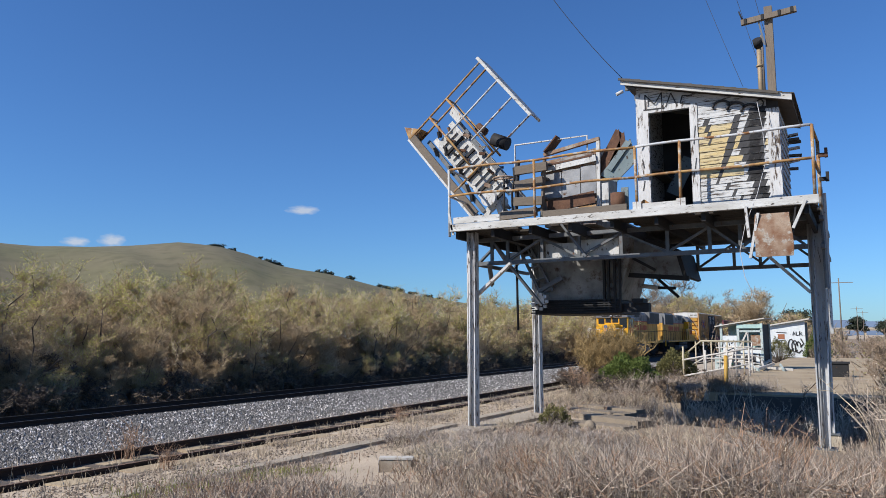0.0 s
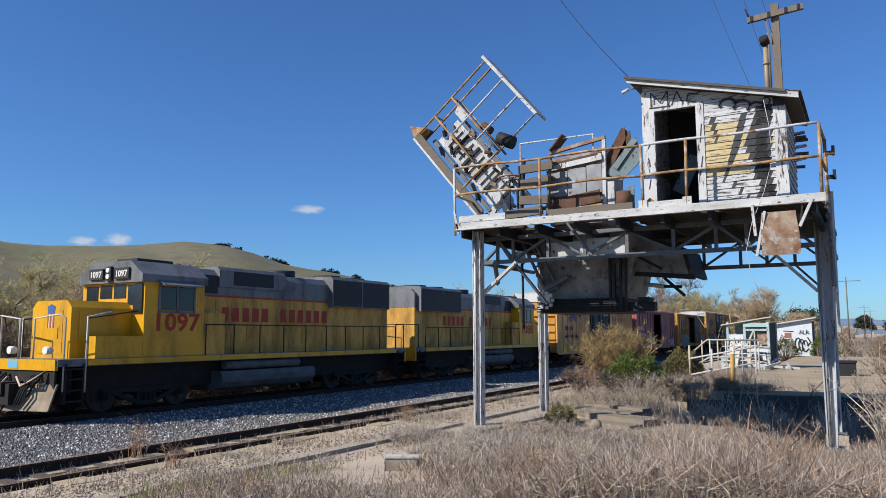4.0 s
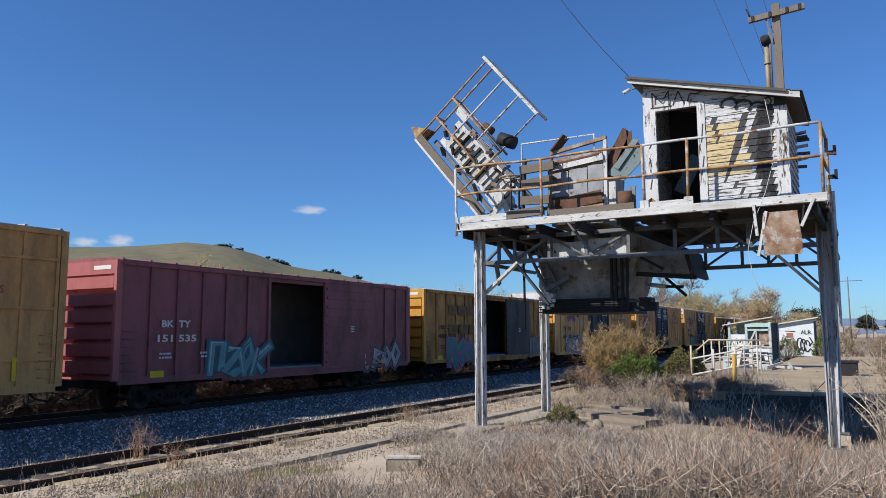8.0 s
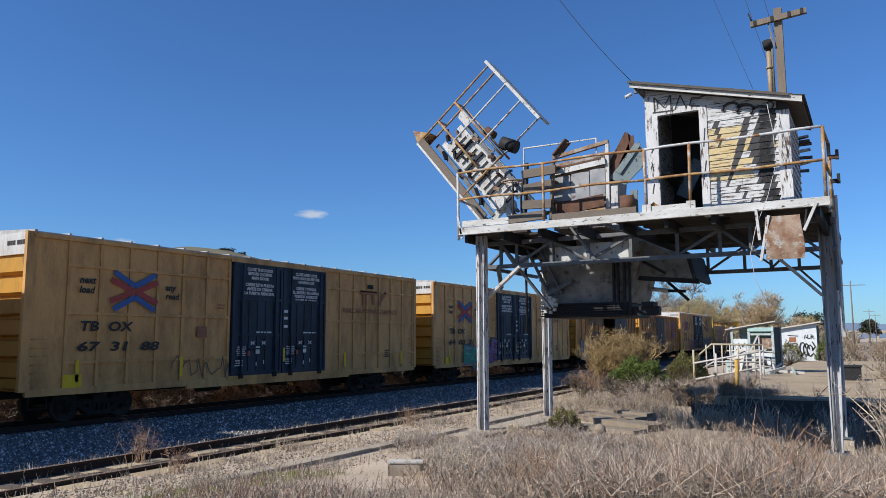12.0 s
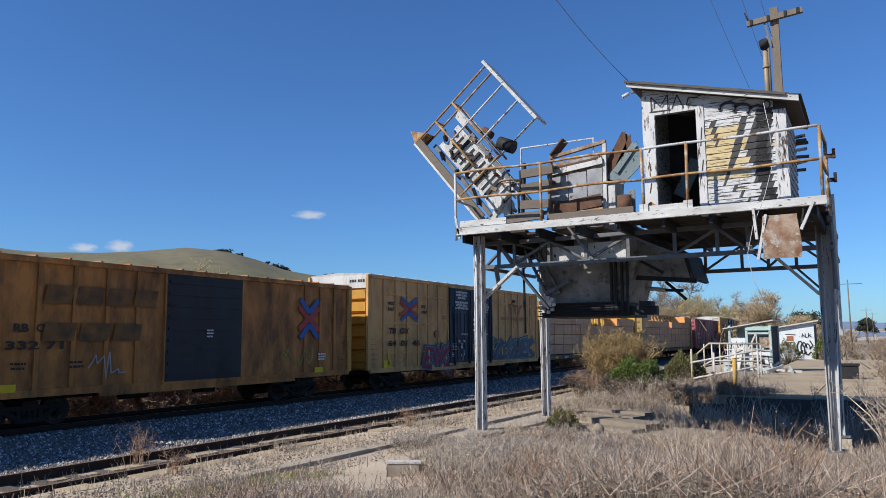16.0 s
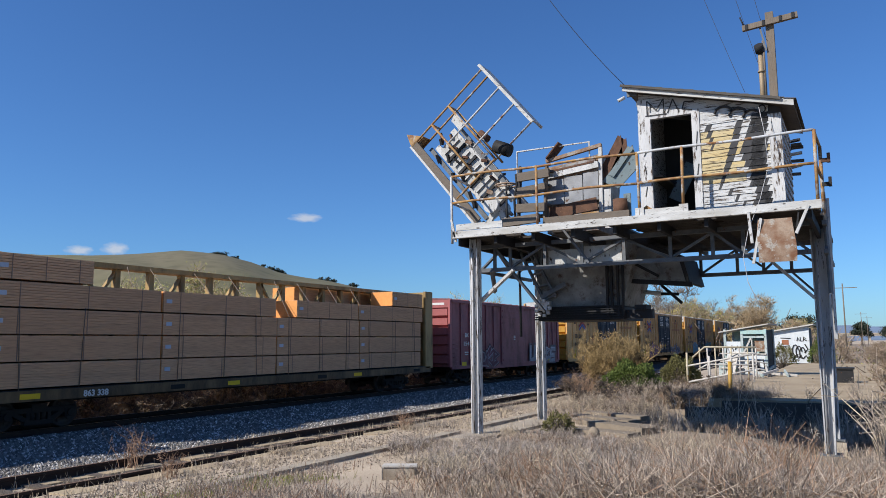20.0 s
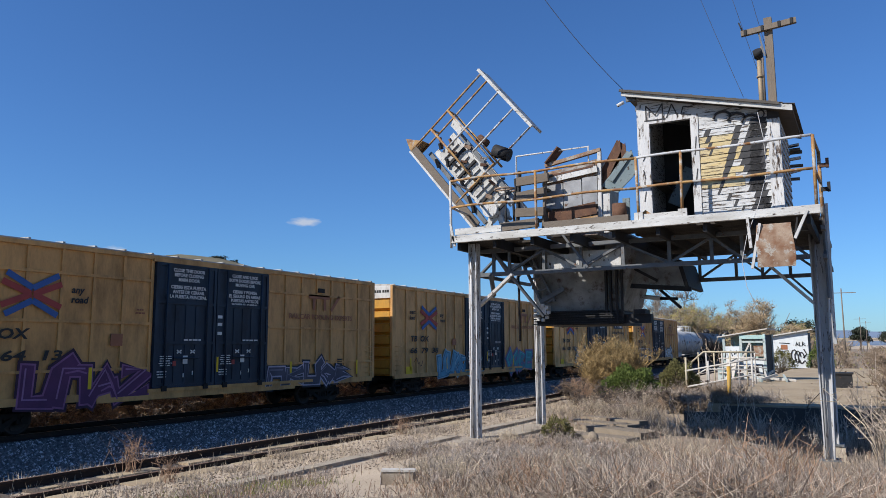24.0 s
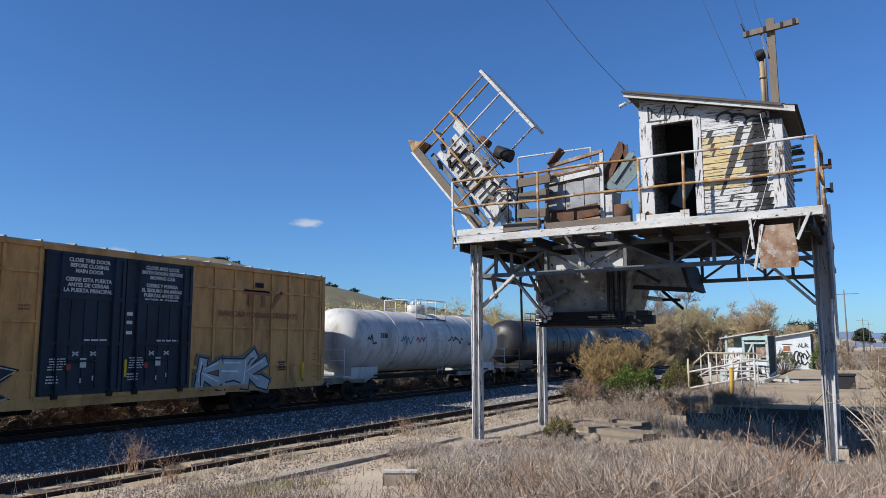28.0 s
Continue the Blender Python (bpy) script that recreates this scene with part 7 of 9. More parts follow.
graffiti(c, 0.8, 6.1, 0.7, 2.1, (0.40, 0.40, 0.40), (0.06, 0.06, 0.06), 6, 18, second=(0.22, 0.08, 0.08))
graffiti(c, 9.6, 15.2, 0.8, 2.0, (0.50, 0.50, 0.48), (0.08, 0.07, 0.07), 7, 19, second=(0.55, 0.40, 0.06))
c = low_boxcar(238.2, "rusty ochre boxcar with a shut navy door", M_RUSTCAR, M_ENDYEL, M_NAVYGREY, M_INSIDE, opening=False, code="RBOX", number="33271", digits=P_BLACK, seed=9)
name_blocks(c, 2.2, 3.7)
scrawl(c, 3.6, 1.1, 1.2, 0.9, (0.45, 0.45, 0.45), 20)
scrawl(c, 11.5, 1.3, 1.8, 0.8, (0.38, 0.42, 0.12), 21)
road_mark(c, 13.0, 3.1, 1.2, 1.5)
c = high_boxcar(255.3, "640146", "tan high-roof boxcar with red and teal graffiti", seed=10)
graffiti(c, 4.5, 7.6, 0.75, 2.2, (0.36, 0.02, 0.07), (0.10, 0.28, 0.36), 4, 22, halo=(0.05, 0.10, 0.18), second=(0.50, 0.06, 0.12))
graffiti(c, 8.4, 11.9, 0.9, 1.9, (0.04, 0.05, 0.08), (0.30, 0.42, 0.46), 4, 23)
graffiti(c, 12.1, 18.0, 0.95, 2.4, (0.10, 0.11, 0.15), (0.20, 0.42, 0.48), 6, 24, second=(0.16, 0.15, 0.20))
lumber_car(275.76, "yellow centerbeam flatcar loaded with strapped lumber", ((0, 0.8, 5.9, (-1, 1)), (0, 6.0, 9.6, (-1, 1)), (0, 11.4, 16.2, (-1,)), (0, 16.6, 21.8, (-1, 1))), number="265313", seed=2)
lumber_car(300.39, "ochre centerbeam flatcar loaded high with strapped lumber", ((0, 0.8, 6.0, (-1, 1)), (0, 6.05, 11.2, (-1, 1)), (0, 12.4, 16.4, (-1, 1)), (0, 16.45, 21.8, (-1, 1)), (1, 0.8, 3.6, (-1, 1)), (1, 14.4, 18.9, (-1,)), (1, 19.1, 21.8, (-1, 1))), True, "863 338", 5)
c = low_boxcar(324.91, "oxide red boxcar with a shut door", M_OXIDE, M_OXEND, M_OXIDE, M_INSIDE, opening=False, code="BKTY", number="154279", seed=11)
graffiti(c, 2.7, 5.6, 0.85, 1.95, (0.17, 0.05, 0.08), (0.42, 0.36, 0.40), 4, 26)
graffiti(c, 10.4, 14.8, 0.85, 2.2, (0.36, 0.36, 0.38), (0.16, 0.05, 0.08), 5, 27)
c = high_boxcar(342.54, "645312", "tan-yellow high-roof boxcar with pale blue graffiti", M_TAN2, seed=12)
graffiti(c, 3.0, 7.2, 0.8, 1.9, (0.22, 0.44, 0.50), (0.06, 0.10, 0.14), 5, 28)
graffiti(c, 12.3, 16.6, 0.8, 1.9, (0.50, 0.48, 0.50), (0.10, 0.08, 0.12), 5, 29)
c = high_boxcar(362.92, "666413", "tan high-roof boxcar with purple graffiti", seed=13)
graffiti(c, 3.0, 6.9, 0.75, 2.0, (0.17, 0.06, 0.16), (0.36, 0.17, 0.32), 4, 30, second=(0.42, 0.24, 0.40))
graffiti(c, 12.1, 17.0, 0.8, 1.75, (0.13, 0.12, 0.16), (0.50, 0.46, 0.54), 5, 31)
c = high_boxcar(383.43, "667938", "tan smooth-sided boxcar with bright blue graffiti", grid=False, seed=14)
graffiti(c, 4.0, 9.2, 0.72, 2.0, (0.16, 0.42, 0.55), (0.08, 0.22, 0.32), 6, 32, halo=(0.30, 0.50, 0.60), second=(0.42, 0.62, 0.68))
graffiti(c, 12.3, 16.2, 0.8, 2.2, (0.04, 0.32, 0.36), (0.14, 0.12, 0.30), 4, 33, halo=(0.30, 0.20, 0.36))
scrawl(c, 1.7, 1.3, 0.9, 0.5, (0.04, 0.04, 0.04), 34)
c = high_boxcar(404.06, "660075", "tan smooth-sided boxcar with grey-green graffiti", M_TAN2, grid=False, pooled=False, seed=15)
part("sign_panel", one(box, HALF + 0.004, HALF + 0.010, 14.1, 16.9, 3.75, 4.35), M_NAVY, c)
bm = fresh()
for a, b, p, q in ((0.3, 0.95, 0.38, 0.48), (0.55, 0.72, 0.12, 0.38), (0.95, 1.65, 0.38, 0.48), (1.25, 1.42, 0.12, 0.38), (1.8, 2.4, 0.12, 0.48)):
    box(bm, HALF + 0.011, HALF + 0.014, 14.1 + a, 14.1 + b, 3.75 + p, 3.75 + q)
part("emblem", bm, P_WHITE, c)
side_text("Railcar Pooling\nExperts", 0.36, P_BLACK, c, 13.6, 3.3, bold=0.008, width=3.6)
graffiti(c, 4.0, 7.6, 0.75, 2.3, (0.30, 0.34, 0.33), (0.08, 0.09, 0.09), 5, 35, second=(0.46, 0.50, 0.48))
graffiti(c, 8.5, 11.5, 0.9, 1.9, (0.04, 0.05, 0.07), (0.40, 0.42, 0.42), 4, 36)
graffiti(c, 12.0, 15.2, 0.85, 2.2, (0.34, 0.48, 0.46), (0.14, 0.20, 0.20), 4, 37, second=(0.42, 0.54, 0.50))
c = high_boxcar(424.7, "643760", "tan high-roof boxcar with black and white graffiti", seed=16)
graffiti(c, 0.6, 6.2, 0.85, 2.2, (0.06, 0.06, 0.07), (0.58, 0.58, 0.58), 6, 38, second=(0.12, 0.12, 0.13))
graffiti(c, 12.4, 15.4, 0.95, 2.1, (0.50, 0.56, 0.58), (0.05, 0.06, 0.07), 3, 39)
c = tank_car(445.0, "white tank car with graffiti and a railed platform", M_WHITETANK, number="3338")
for y, w, col in ((1.9, 0.8, (0.08, 0.09, 0.10)), (4.6, 1.1, (0.10, 0.35, 0.42)), (6.0, 1.0, (0.42, 0.10, 0.16)), (9.2, 1.6, (0.04, 0.04, 0.05)), (11.4, 1.8, (0.04, 0.04, 0.05))):
    scrawl(c, y, 2.38, w, 0.5, col, int(y * 10), 0.07, x=1.462)
tank_car(463.2, "black tank car with a railed platform", M_BLACKTANK)
tank_car(481.4, "black tank car with a grey rear", M_BLACKTANK, seed=3)
# ---- the loading site: dock slab, footings, curbs, ruined booth, shed, railings ----
M_YELPOST = material("yellow_post_paint", (0.465, 0.27, 0.0375), (0.375, 0.24, 0.075), 0.7, scale=5, fine=40, wear=(0.413, 0.375, 0.315), wear_at=0.6)
# Concrete darkened in colour for the tower's shadow on the dock wall.
M_DARKCONC = material("shadow_dark_concrete", (0.085, 0.08, 0.075), (0.045, 0.042, 0.04), 0.95, scale=1.5, fine=20, bump=0.4)
M_TIMBER = material("grey_timber_slab", (0.255, 0.21, 0.158), (0.165, 0.135, 0.0975), 0.95, scale=3, fine=30, bump=0.4, rand=0.4)
M_TEALPAINT = material("mint_white_paint", (0.413, 0.465, 0.45), (0.262, 0.338, 0.33), 0.7, scale=3, amount=0.8, fine=40, wear=(0.225, 0.203, 0.188), wear_at=0.6)
M_WARMWHITE = material("sun_bleached_white_paint", (0.495, 0.473, 0.435), (0.375, 0.345, 0.3), 0.7, scale=4, fine=40, wear=(0.165, 0.105, 0.0675), wear_at=0.62)

M_COOLWHITE = material("chalky_white_paint", (0.60, 0.63, 0.64), (0.46, 0.50, 0.52), 0.75, scale=3, amount=0.7, fine=40, wear=(0.24, 0.21, 0.19), wear_at=0.64, wear_scale=7)
M_MINT = material("faded_mint_paint", (0.36, 0.52, 0.49), (0.27, 0.40, 0.39), 0.7, scale=3, amount=0.7, fine=40, wear=(0.45, 0.46, 0.45), wear_at=0.6)
M_CREAM = material("cream_rail_paint", (0.45, 0.39, 0.27), (0.375, 0.33, 0.24), 0.7, scale=5, fine=40, wear=(0.3, 0.18, 0.0675), wear_at=0.6, wear_scale=4)

dock = thing("loading_dock", 0, 24.5, 0, "raised concrete loading dock, its front wall coloured dark for shadow", "dock", kind="structure")
edges = [24.52, 29.0, 34.0, 40.0, 47.0, 55.0, 64.0]
for i, (a, b) in enumerate(zip(edges, edges[1:])):
    for x0, x1 in ((-4.4 - 0.1 * i, -1.6), (-1.58, 3.0)):
        part("slab", one(box, x0, x1 - 0.02, a - 24.5, b - 24.52, 0.20, 0.50 + random.uniform(-0.006, 0.006)), M_SAND, dock)
# front wall sections, the shadow on them put into their colour
x = -5.1
while x < 3.0:
    w = random.uniform(0.7, 1.5)
    part("front_wall", one(box, x, x + w - 0.012, -0.14 + random.uniform(-0.02, 0.02), 0.0, -0.75, (0.46 if x > -4.5 else 0.22) + random.uniform(-0.03, 0.02)), M_DARKCONC, dock)
    x += w

footing = thing("tower_footing", -7.9, 17.2, 0, "worn concrete footing under the tower legs", "footing", kind="structure")
bm = fresh()
prism(bm, [(-0.42, -2.25, -0.2), (0.30, -2.3, -0.2), (0.52, 2.2, -0.2), (-0.3, 2.25, -0.2)], (0, 0, 0.36))
bmesh.ops.recalc_face_normals(bm, faces=bm.faces)
part("block", bm, M_CONC, footing)
for x, y in ((-0.86, 18.75), (-0.80, 20.25)):
    solid("pier", one(box, x - 0.24, x + 0.24, y - 0.24, y + 0.24, -0.9, -0.235 if y < 20 else -0.1), M_CONC, "square concrete pier under a tower leg", "pier", kind="structure")

curb = thing("concrete_curb", -9.3, 0, 0, "cracked concrete curb beside the siding", "curb", kind="structure")
y = 3.0
while y < 40:
    w = random.uniform(1.6, 3.0)
    part("curb_stone", one(box, -0.28, 0.02, y, y + w - 0.02, -0.4, random.uniform(0.0, 0.03)), M_CONC, curb)
    y += w + (random.uniform(0.5, 1.2) if random.random() < 0.15 else 0.0)
strip = thing("siding_apron", -11.2, 0, 0, "broken pale concrete strip beside the siding rail", "paving", kind="structure")
for lo, hi in ((-0.40, 0.12), (-1.25, -0.60), (-1.92, -1.55)):
    y = 2.0
    while y < 52:
        w = random.uniform(0.35, 1.5)
        bm = fresh()
        j = [random.uniform(-0.10, 0.07) for _ in range(6)]
        prism(bm, [(lo, y + j[0] * 0.5, -0.4), ((lo + hi) / 2, y + j[1], -0.4), (hi + j[2], y, -0.4), (hi + j[3], y + w * 0.6, -0.4), (hi + j[4], y + w - 0.05, -0.4), (lo, y + w - 0.04 + j[5] * 0.5, -0.4)], (0, 0, random.uniform(0.215, 0.25) + (0.085 if hi > 0 else 0.0)))
        bmesh.ops.recalc_face_normals(bm, faces=bm.faces)
        part("apron_slab", bm, M_SAND, strip)
        y += w + (random.uniform(0.2, 1.0) if random.random() < 0.28 else 0.0)

block = thing("concrete_block", -6.47, 10.05, ground_z(-6.47, 10.05), "white-topped broken concrete block in dry weeds", "concrete block", turn=-62)
bm = fresh()
prism(bm, [(-0.13, -0.34, -0.1), (0.13, -0.36, -0.1), (0.12, 0.34, -0.1), (-0.14, 0.34, -0.1)], (0.02, 0, 0.36))
bmesh.ops.recalc_face_normals(bm, faces=bm.faces)
bmesh.ops.bevel(bm, geom=list(bm.edges), offset=0.03, segments=2, affect="EDGES")
part("block", bm, M_CONC, block)
part("cap", one(box, -0.14, 0.15, -0.36, 0.36, 0.262, 0.30), M_WARMWHITE, block)
block.scale = (0.74, 0.74, 0.74)
part("painted_end", one(box, -0.10, 0.12, -0.372, -0.362, 0.0, 0.24), M_WHITE, block)

for x, y, w, l, turn, z in ((-6.7, 20.6, 0.5, 2.6, 66, 0.14), (-6.0, 19.3, 0.5, 2.8, 68, 0.17), (-5.9, 17.6, 0.55, 2.4, 72, 0.16), (-5.4, 18.4, 0.5, 1.9, 60, 0.20), (-6.6, 21.9, 0.4, 2.2, 66, 0.13)):
    t = thing("timber_slab", x, y, ground_z(x, y), "grey weathered timber slab lying on the dirt", "timber", "timber slabs by the tower", turn=turn)
    part("board", one(box, -w / 2, w / 2, -l / 2, l / 2, -0.05, z - 0.05), M_TIMBER, t)
rock = thing("rock", -5.5, 16.6, ground_z(-5.5, 16.6), "pale rounded rock on bare dirt", "rock")
bm = fresh()
bmesh.ops.create_icosphere(bm, subdivisions=3, radius=0.13)
for v in bm.verts:
    v.co *= 1 + 0.25 * noise.noise(v.co * 5)
    v.co.z = v.co.z * 1.1 + 0.1
part("stone", bm, M_TIMBER, rock, smooth=True)

# ruined booth with an open frame and tilted roof
booth = thing("ruined_booth", -5.4, 42.3, 0.5, "ruined open booth of mint and white painted timber", "booth", turn=-6)
for x, y in ((-1.0, -0.8), (1.0, -0.8), (-1.0, 0.9), (1.0, 0.9), (-0.15, -0.8)):
    part("post", one(box, x - 0.06, x + 0.06, y - 0.06, y + 0.06, 0, 2.35), M_TEALPAINT, booth)
bm = fresh()
prism(bm, [(-1.3, -1.0, 2.18), (1.2, -1.0, 2.58), (1.2, -1.0, 2.63), (-1.3, -1.0, 2.23)], (0, 2.1, 0))
part("roof", bm, M_WARMWHITE, booth)
part("front_panel", one(box, -0.08, 1.0, -0.84, -0.8, 0.02, 1.05), M_COOLWHITE, booth)
part("front_panel", one(box, -1.06, -0.22, -0.85, -0.81, 0.0, 1.72), M_COOLWHITE, booth)
part("front_panel", one(box, -1.3, -0.95, -1.15, -0.86, 0.0, 0.62), M_TEALPAINT, booth)
part("inner_panel", one(box, 0.42, 0.98, -0.2, -0.16, 1.0, 2.25), M_MINT, booth)
part("lintel", one(box, -0.2, 1.05, -0.88, -0.80, 2.1, 2.3), M_MINT, booth)
for k, (pts, r) in enumerate((([(-0.98, 1.0), (-0.9, 1.5), (-0.78, 1.1), (-0.66, 1.52), (-0.55, 1.05)], 0.03), ([(-0.5, 1.1), (-0.32, 1.2), (-0.38, 1.5), (-0.5, 1.3)], 0.03), ([(-1.0, 0.85), (-0.3, 0.95)], 0.02), ([(0.1, 0.12), (0.3, 0.2), (0.55, 0.08), (0.9, 0.2)], 0.03))):
    part("graffiti", one(tube, [(a, -0.862, b) for a, b in pts], r, 5), P_BLACK, booth)
# Right panel coloured dark for its shade; the booth itself is mint and white.
part("side_panel", one(box, 0.96, 1.0, -0.8, 0.9, 0.1, 2.3), M_DARKST, booth)
part("back_panel", one(box, -1.0, 1.0, 0.86, 0.9, 0.0, 2.3), M_MINT, booth)
part("crossbar", one(box, -0.1, 1.0, -0.86, -0.8, 1.9, 2.0), M_TEALPAINT, booth)
part("window_frame", one(box, 0.3, 0.36, -0.85, -0.8, 1.05, 1.9), M_WARMWHITE, booth)
part("brace", one(beam, (-0.1, -0.86, 1.1), (0.3, -0.86, 1.9), 0.04, 0.08), M_WARMWHITE, booth)
for i, (a, b, c2, d, col) in enumerate(((-0.95, 0.15, 0.5, 0.55, (0.05, 0.35, 0.16)), (0.1, 0.3, 0.6, 0.5, (0.06, 0.06, 0.07)), (-0.4, 0.25, 0.3, 0.3, (0.30, 0.06, 0.06)))):
    bm = fresh()
    prism(bm, [(a, -0.856, b), (a + c2, -0.856, b + 0.05), (a + c2 * 0.9, -0.856, b + d), (a + 0.1, -0.856, b + d * 0.8)], (0, 0.004, 0))
    part("graffiti", bm, plain("booth_spray", col), booth)
for k, (pts, r) in enumerate((([(-0.9, 0.2), (-0.75, 0.62), (-0.6, 0.25), (-0.45, 0.65)], 0.03), ([(0.05, 0.3), (0.2, 0.7), (0.35, 0.3), (0.5, 0.75), (0.62, 0.35)], 0.035), ([(0.55, 0.25), (0.9, 0.3), (0.85, 0.8), (0.6, 0.75)], 0.03))):
    part("graffiti", one(tube, [(a, -0.862, b) for a, b in pts], r, 5), P_BLACK, booth)
part("sill", one(box, -0.16, 1.02, -0.90, -0.82, 1.05, 1.11), M_WARMWHITE, booth)
part("inner_frame", one(box, 0.38, 0.94, -0.70, -0.66, 1.2, 1.75), M_RUSTY, booth)
part("fallen_door", one(beam, (-0.75, -1.25, 0.02), (-0.55, -0.95, 1.2), 0.75, 0.05), M_WARMWHITE, booth)
for z in (0.35, 0.7, 1.1):
    part("rail", one(tube, [(-1.2, -1.2, z), (0.4, -1.25, z + 0.05), (1.15, -1.2, z - 0.1)], 0.035, 6), M_WARMWHITE, booth)
for i in range(7):
    rng = random.Random(90 + i)
    deb = thing("scrap_timber", -4.3 + rng.uniform(-0.9, 0.9), 40.6 + rng.uniform(-0.8, 0.8), 0.5, "white painted scrap timber lying on the dock", "scrap timber", "scrap by the booth", turn=rng.uniform(0, 180))
    part("beam", one(beam, (-rng.uniform(0.5, 1.0), 0, 0.06), (rng.uniform(0.5, 1.0), 0, 0.06 + rng.uniform(0.05, 0.5)), 0.08, 0.12), M_WARMWHITE if i % 3 else M_TEALPAINT, deb)

shed = thing("graffiti_shed", -5.2, 66.0, 0.45, "low white block shed with black graffiti", "shed")
part("front_wall", one(box, -1.3, 1.25, 0, 0.12, 0, 2.5), M_COOLWHITE, shed)
# Wall away from the sun: its shade is put in as a dark colour.
part("side_wall", one(box, 1.13, 1.25, 0.12, 3.0, 0, 2.8), M_DARKST, shed)
part("side_wall", one(box, -1.3, -1.18, 0.12, 3.0, 0, 2.4), M_COOLWHITE, shed)
bm = fresh()
prism(bm, [(-2.0, -0.3, 2.40), (1.6, -0.3, 3.0), (1.6, -0.3, 3.1), (-2.0, -0.3, 2.5)], (0, 3.6, 0))
part("roof", bm, M_WARMWHITE, shed)
bm = fresh()
prism(bm, [(-1.3, 0.02, 2.5), (1.25, 0.02, 2.5), (1.25, 0.02, 2.93)], (0, 0.08, 0))
part("gable", bm, M_COOLWHITE, shed)
for i in range(3):
    bm = fresh()
    cx = 0.2 + 0.25 * i
    tube(bm, [(cx + 0.22 * math.cos(k * 0.7), -0.02, 1.0 - 0.1 * i + 0.45 * math.sin(k * 0.7)) for k in range(9)], 0.05, 5)
    part("graffiti", bm, P_BLACK, shed)
part("graffiti", one(box, -0.75, -0.25, -0.01, -0.004, 1.45, 1.85), P_FADED, shed)
for pts, r in (([(0.35, 1.75), (0.42, 2.05), (0.52, 1.8)], 0.035), ([(0.6, 2.05), (0.6, 1.75), (0.75, 1.75)], 0.035), ([(0.82, 1.75), (0.85, 2.08), (1.0, 1.95), (0.86, 1.9), (1.05, 1.75)], 0.035), ([(0.05, 0.35), (0.25, 0.7), (0.4, 0.3), (0.55, 0.75), (0.7, 0.35), (0.95, 0.6), (1.1, 0.35)], 0.05), ([(0.9, 1.5), (1.1, 1.1), (0.85, 0.8)], 0.05), ([(-0.9, 1.3), (-0.2, 1.38)], 0.03), ([(-0.85, 2.0), (-0.1, 1.95)], 0.03)):
    part("graffiti", one(tube, [(a, -0.02, b) for a, b in pts], r, 5), P_BLACK, shed)

# pipe railings of the old ramp
ramp = thing("ramp_railing", -5.6, 34.6, 0.3, "bent white and yellow pipe railing of an old ramp", "railing")
for x, h in ((-1.45, 1.45), (-0.5, 1.3), (0.4, 1.35), (1.3, 1.4)):
    part("post", one(tube, [(x, 0, -0.2), (x, 0, h)], 0.045, 8), M_CREAM if x < -1 else M_WARMWHITE, ramp)
part("rail", one(tube, [(-1.5, 0, 0.85), (1.45, 0, 1.42)], 0.04, 8), M_WARMWHITE, ramp)
part("rail", one(tube, [(-1.45, 0, 0.15), (1.3, 0, 0.72)], 0.04, 8), M_WARMWHITE, ramp)
stair = thing("stair_railing", -5.7, 37.5, 0.35, "yellowed pipe stair railing with close uprights", "railing")
part("rail", one(tube, [(-1.7, 0, 1.1), (-1.1, 0, 1.62), (1.2, 0, 1.6)], 0.045, 8), M_CREAM, stair)
part("rail", one(tube, [(-1.7, 0, 0.4), (-1.0, 0, 0.8), (1.2, 0, 0.8)], 0.04, 8), M_WARMWHITE, stair)
for k in range(9):
    x = -1.7 + k * 0.36
    part("upright", one(tube, [(x, 0, -0.2), (x, 0, 1.15 if k == 0 else 1.6)], 0.035, 6), M_CREAM if k % 2 else M_WARMWHITE, stair)
bollard = thing("yellow_post", -3.86, 25.3, 0.47, "yellow steel guard post with peeling paint", "bollard")
part("post", one(tube, [(0, 0, 0), (0.02, 0, 1.12)], 0.062, 12), M_YELPOST, bollard)
part("cap", one(tube, [(0.02, 0, 1.12), (0.02, 0, 1.15)], 0.055, 12), M_YELPOST, bollard)
bin2 = thing("scrap_bin", -0.95, 36.0, 0.5, "dark dented metal bin standing on the dock", "bin")
part("bin", one(box, -0.38, 0.38, -0.45, 0.45, 0, 0.56), M_DARKST, bin2)
part("rim", one(box, -0.43, 0.43, -0.5, 0.5, 0.55, 0.62), M_DARKST, bin2)

# far overpass and poles
bridge = thing("overpass", -30, 640, 0, "distant grey concrete highway overpass", "bridge")
part("bridge_deck", one(box, -4, 130, -5, 5, 5.0, 6.4), M_CONC, bridge)
part("parapet", one(box, -4, 130, -5.3, -5.0, 6.0, 7.2), M_CONC, bridge)
for x in (6, 32, 58, 84, 110):
    part("pier", one(box, x - 0.9, x + 0.9, -3, 3, -0.5, 5.0), M_CONC, bridge)
bm = fresh()
prism(bm, [(-90, -5, -0.5), (-4, -5, -0.5), (-4, -5, 6.4)], (0, 10, 0))
part("embankment", bm, M_DIRT, bridge)
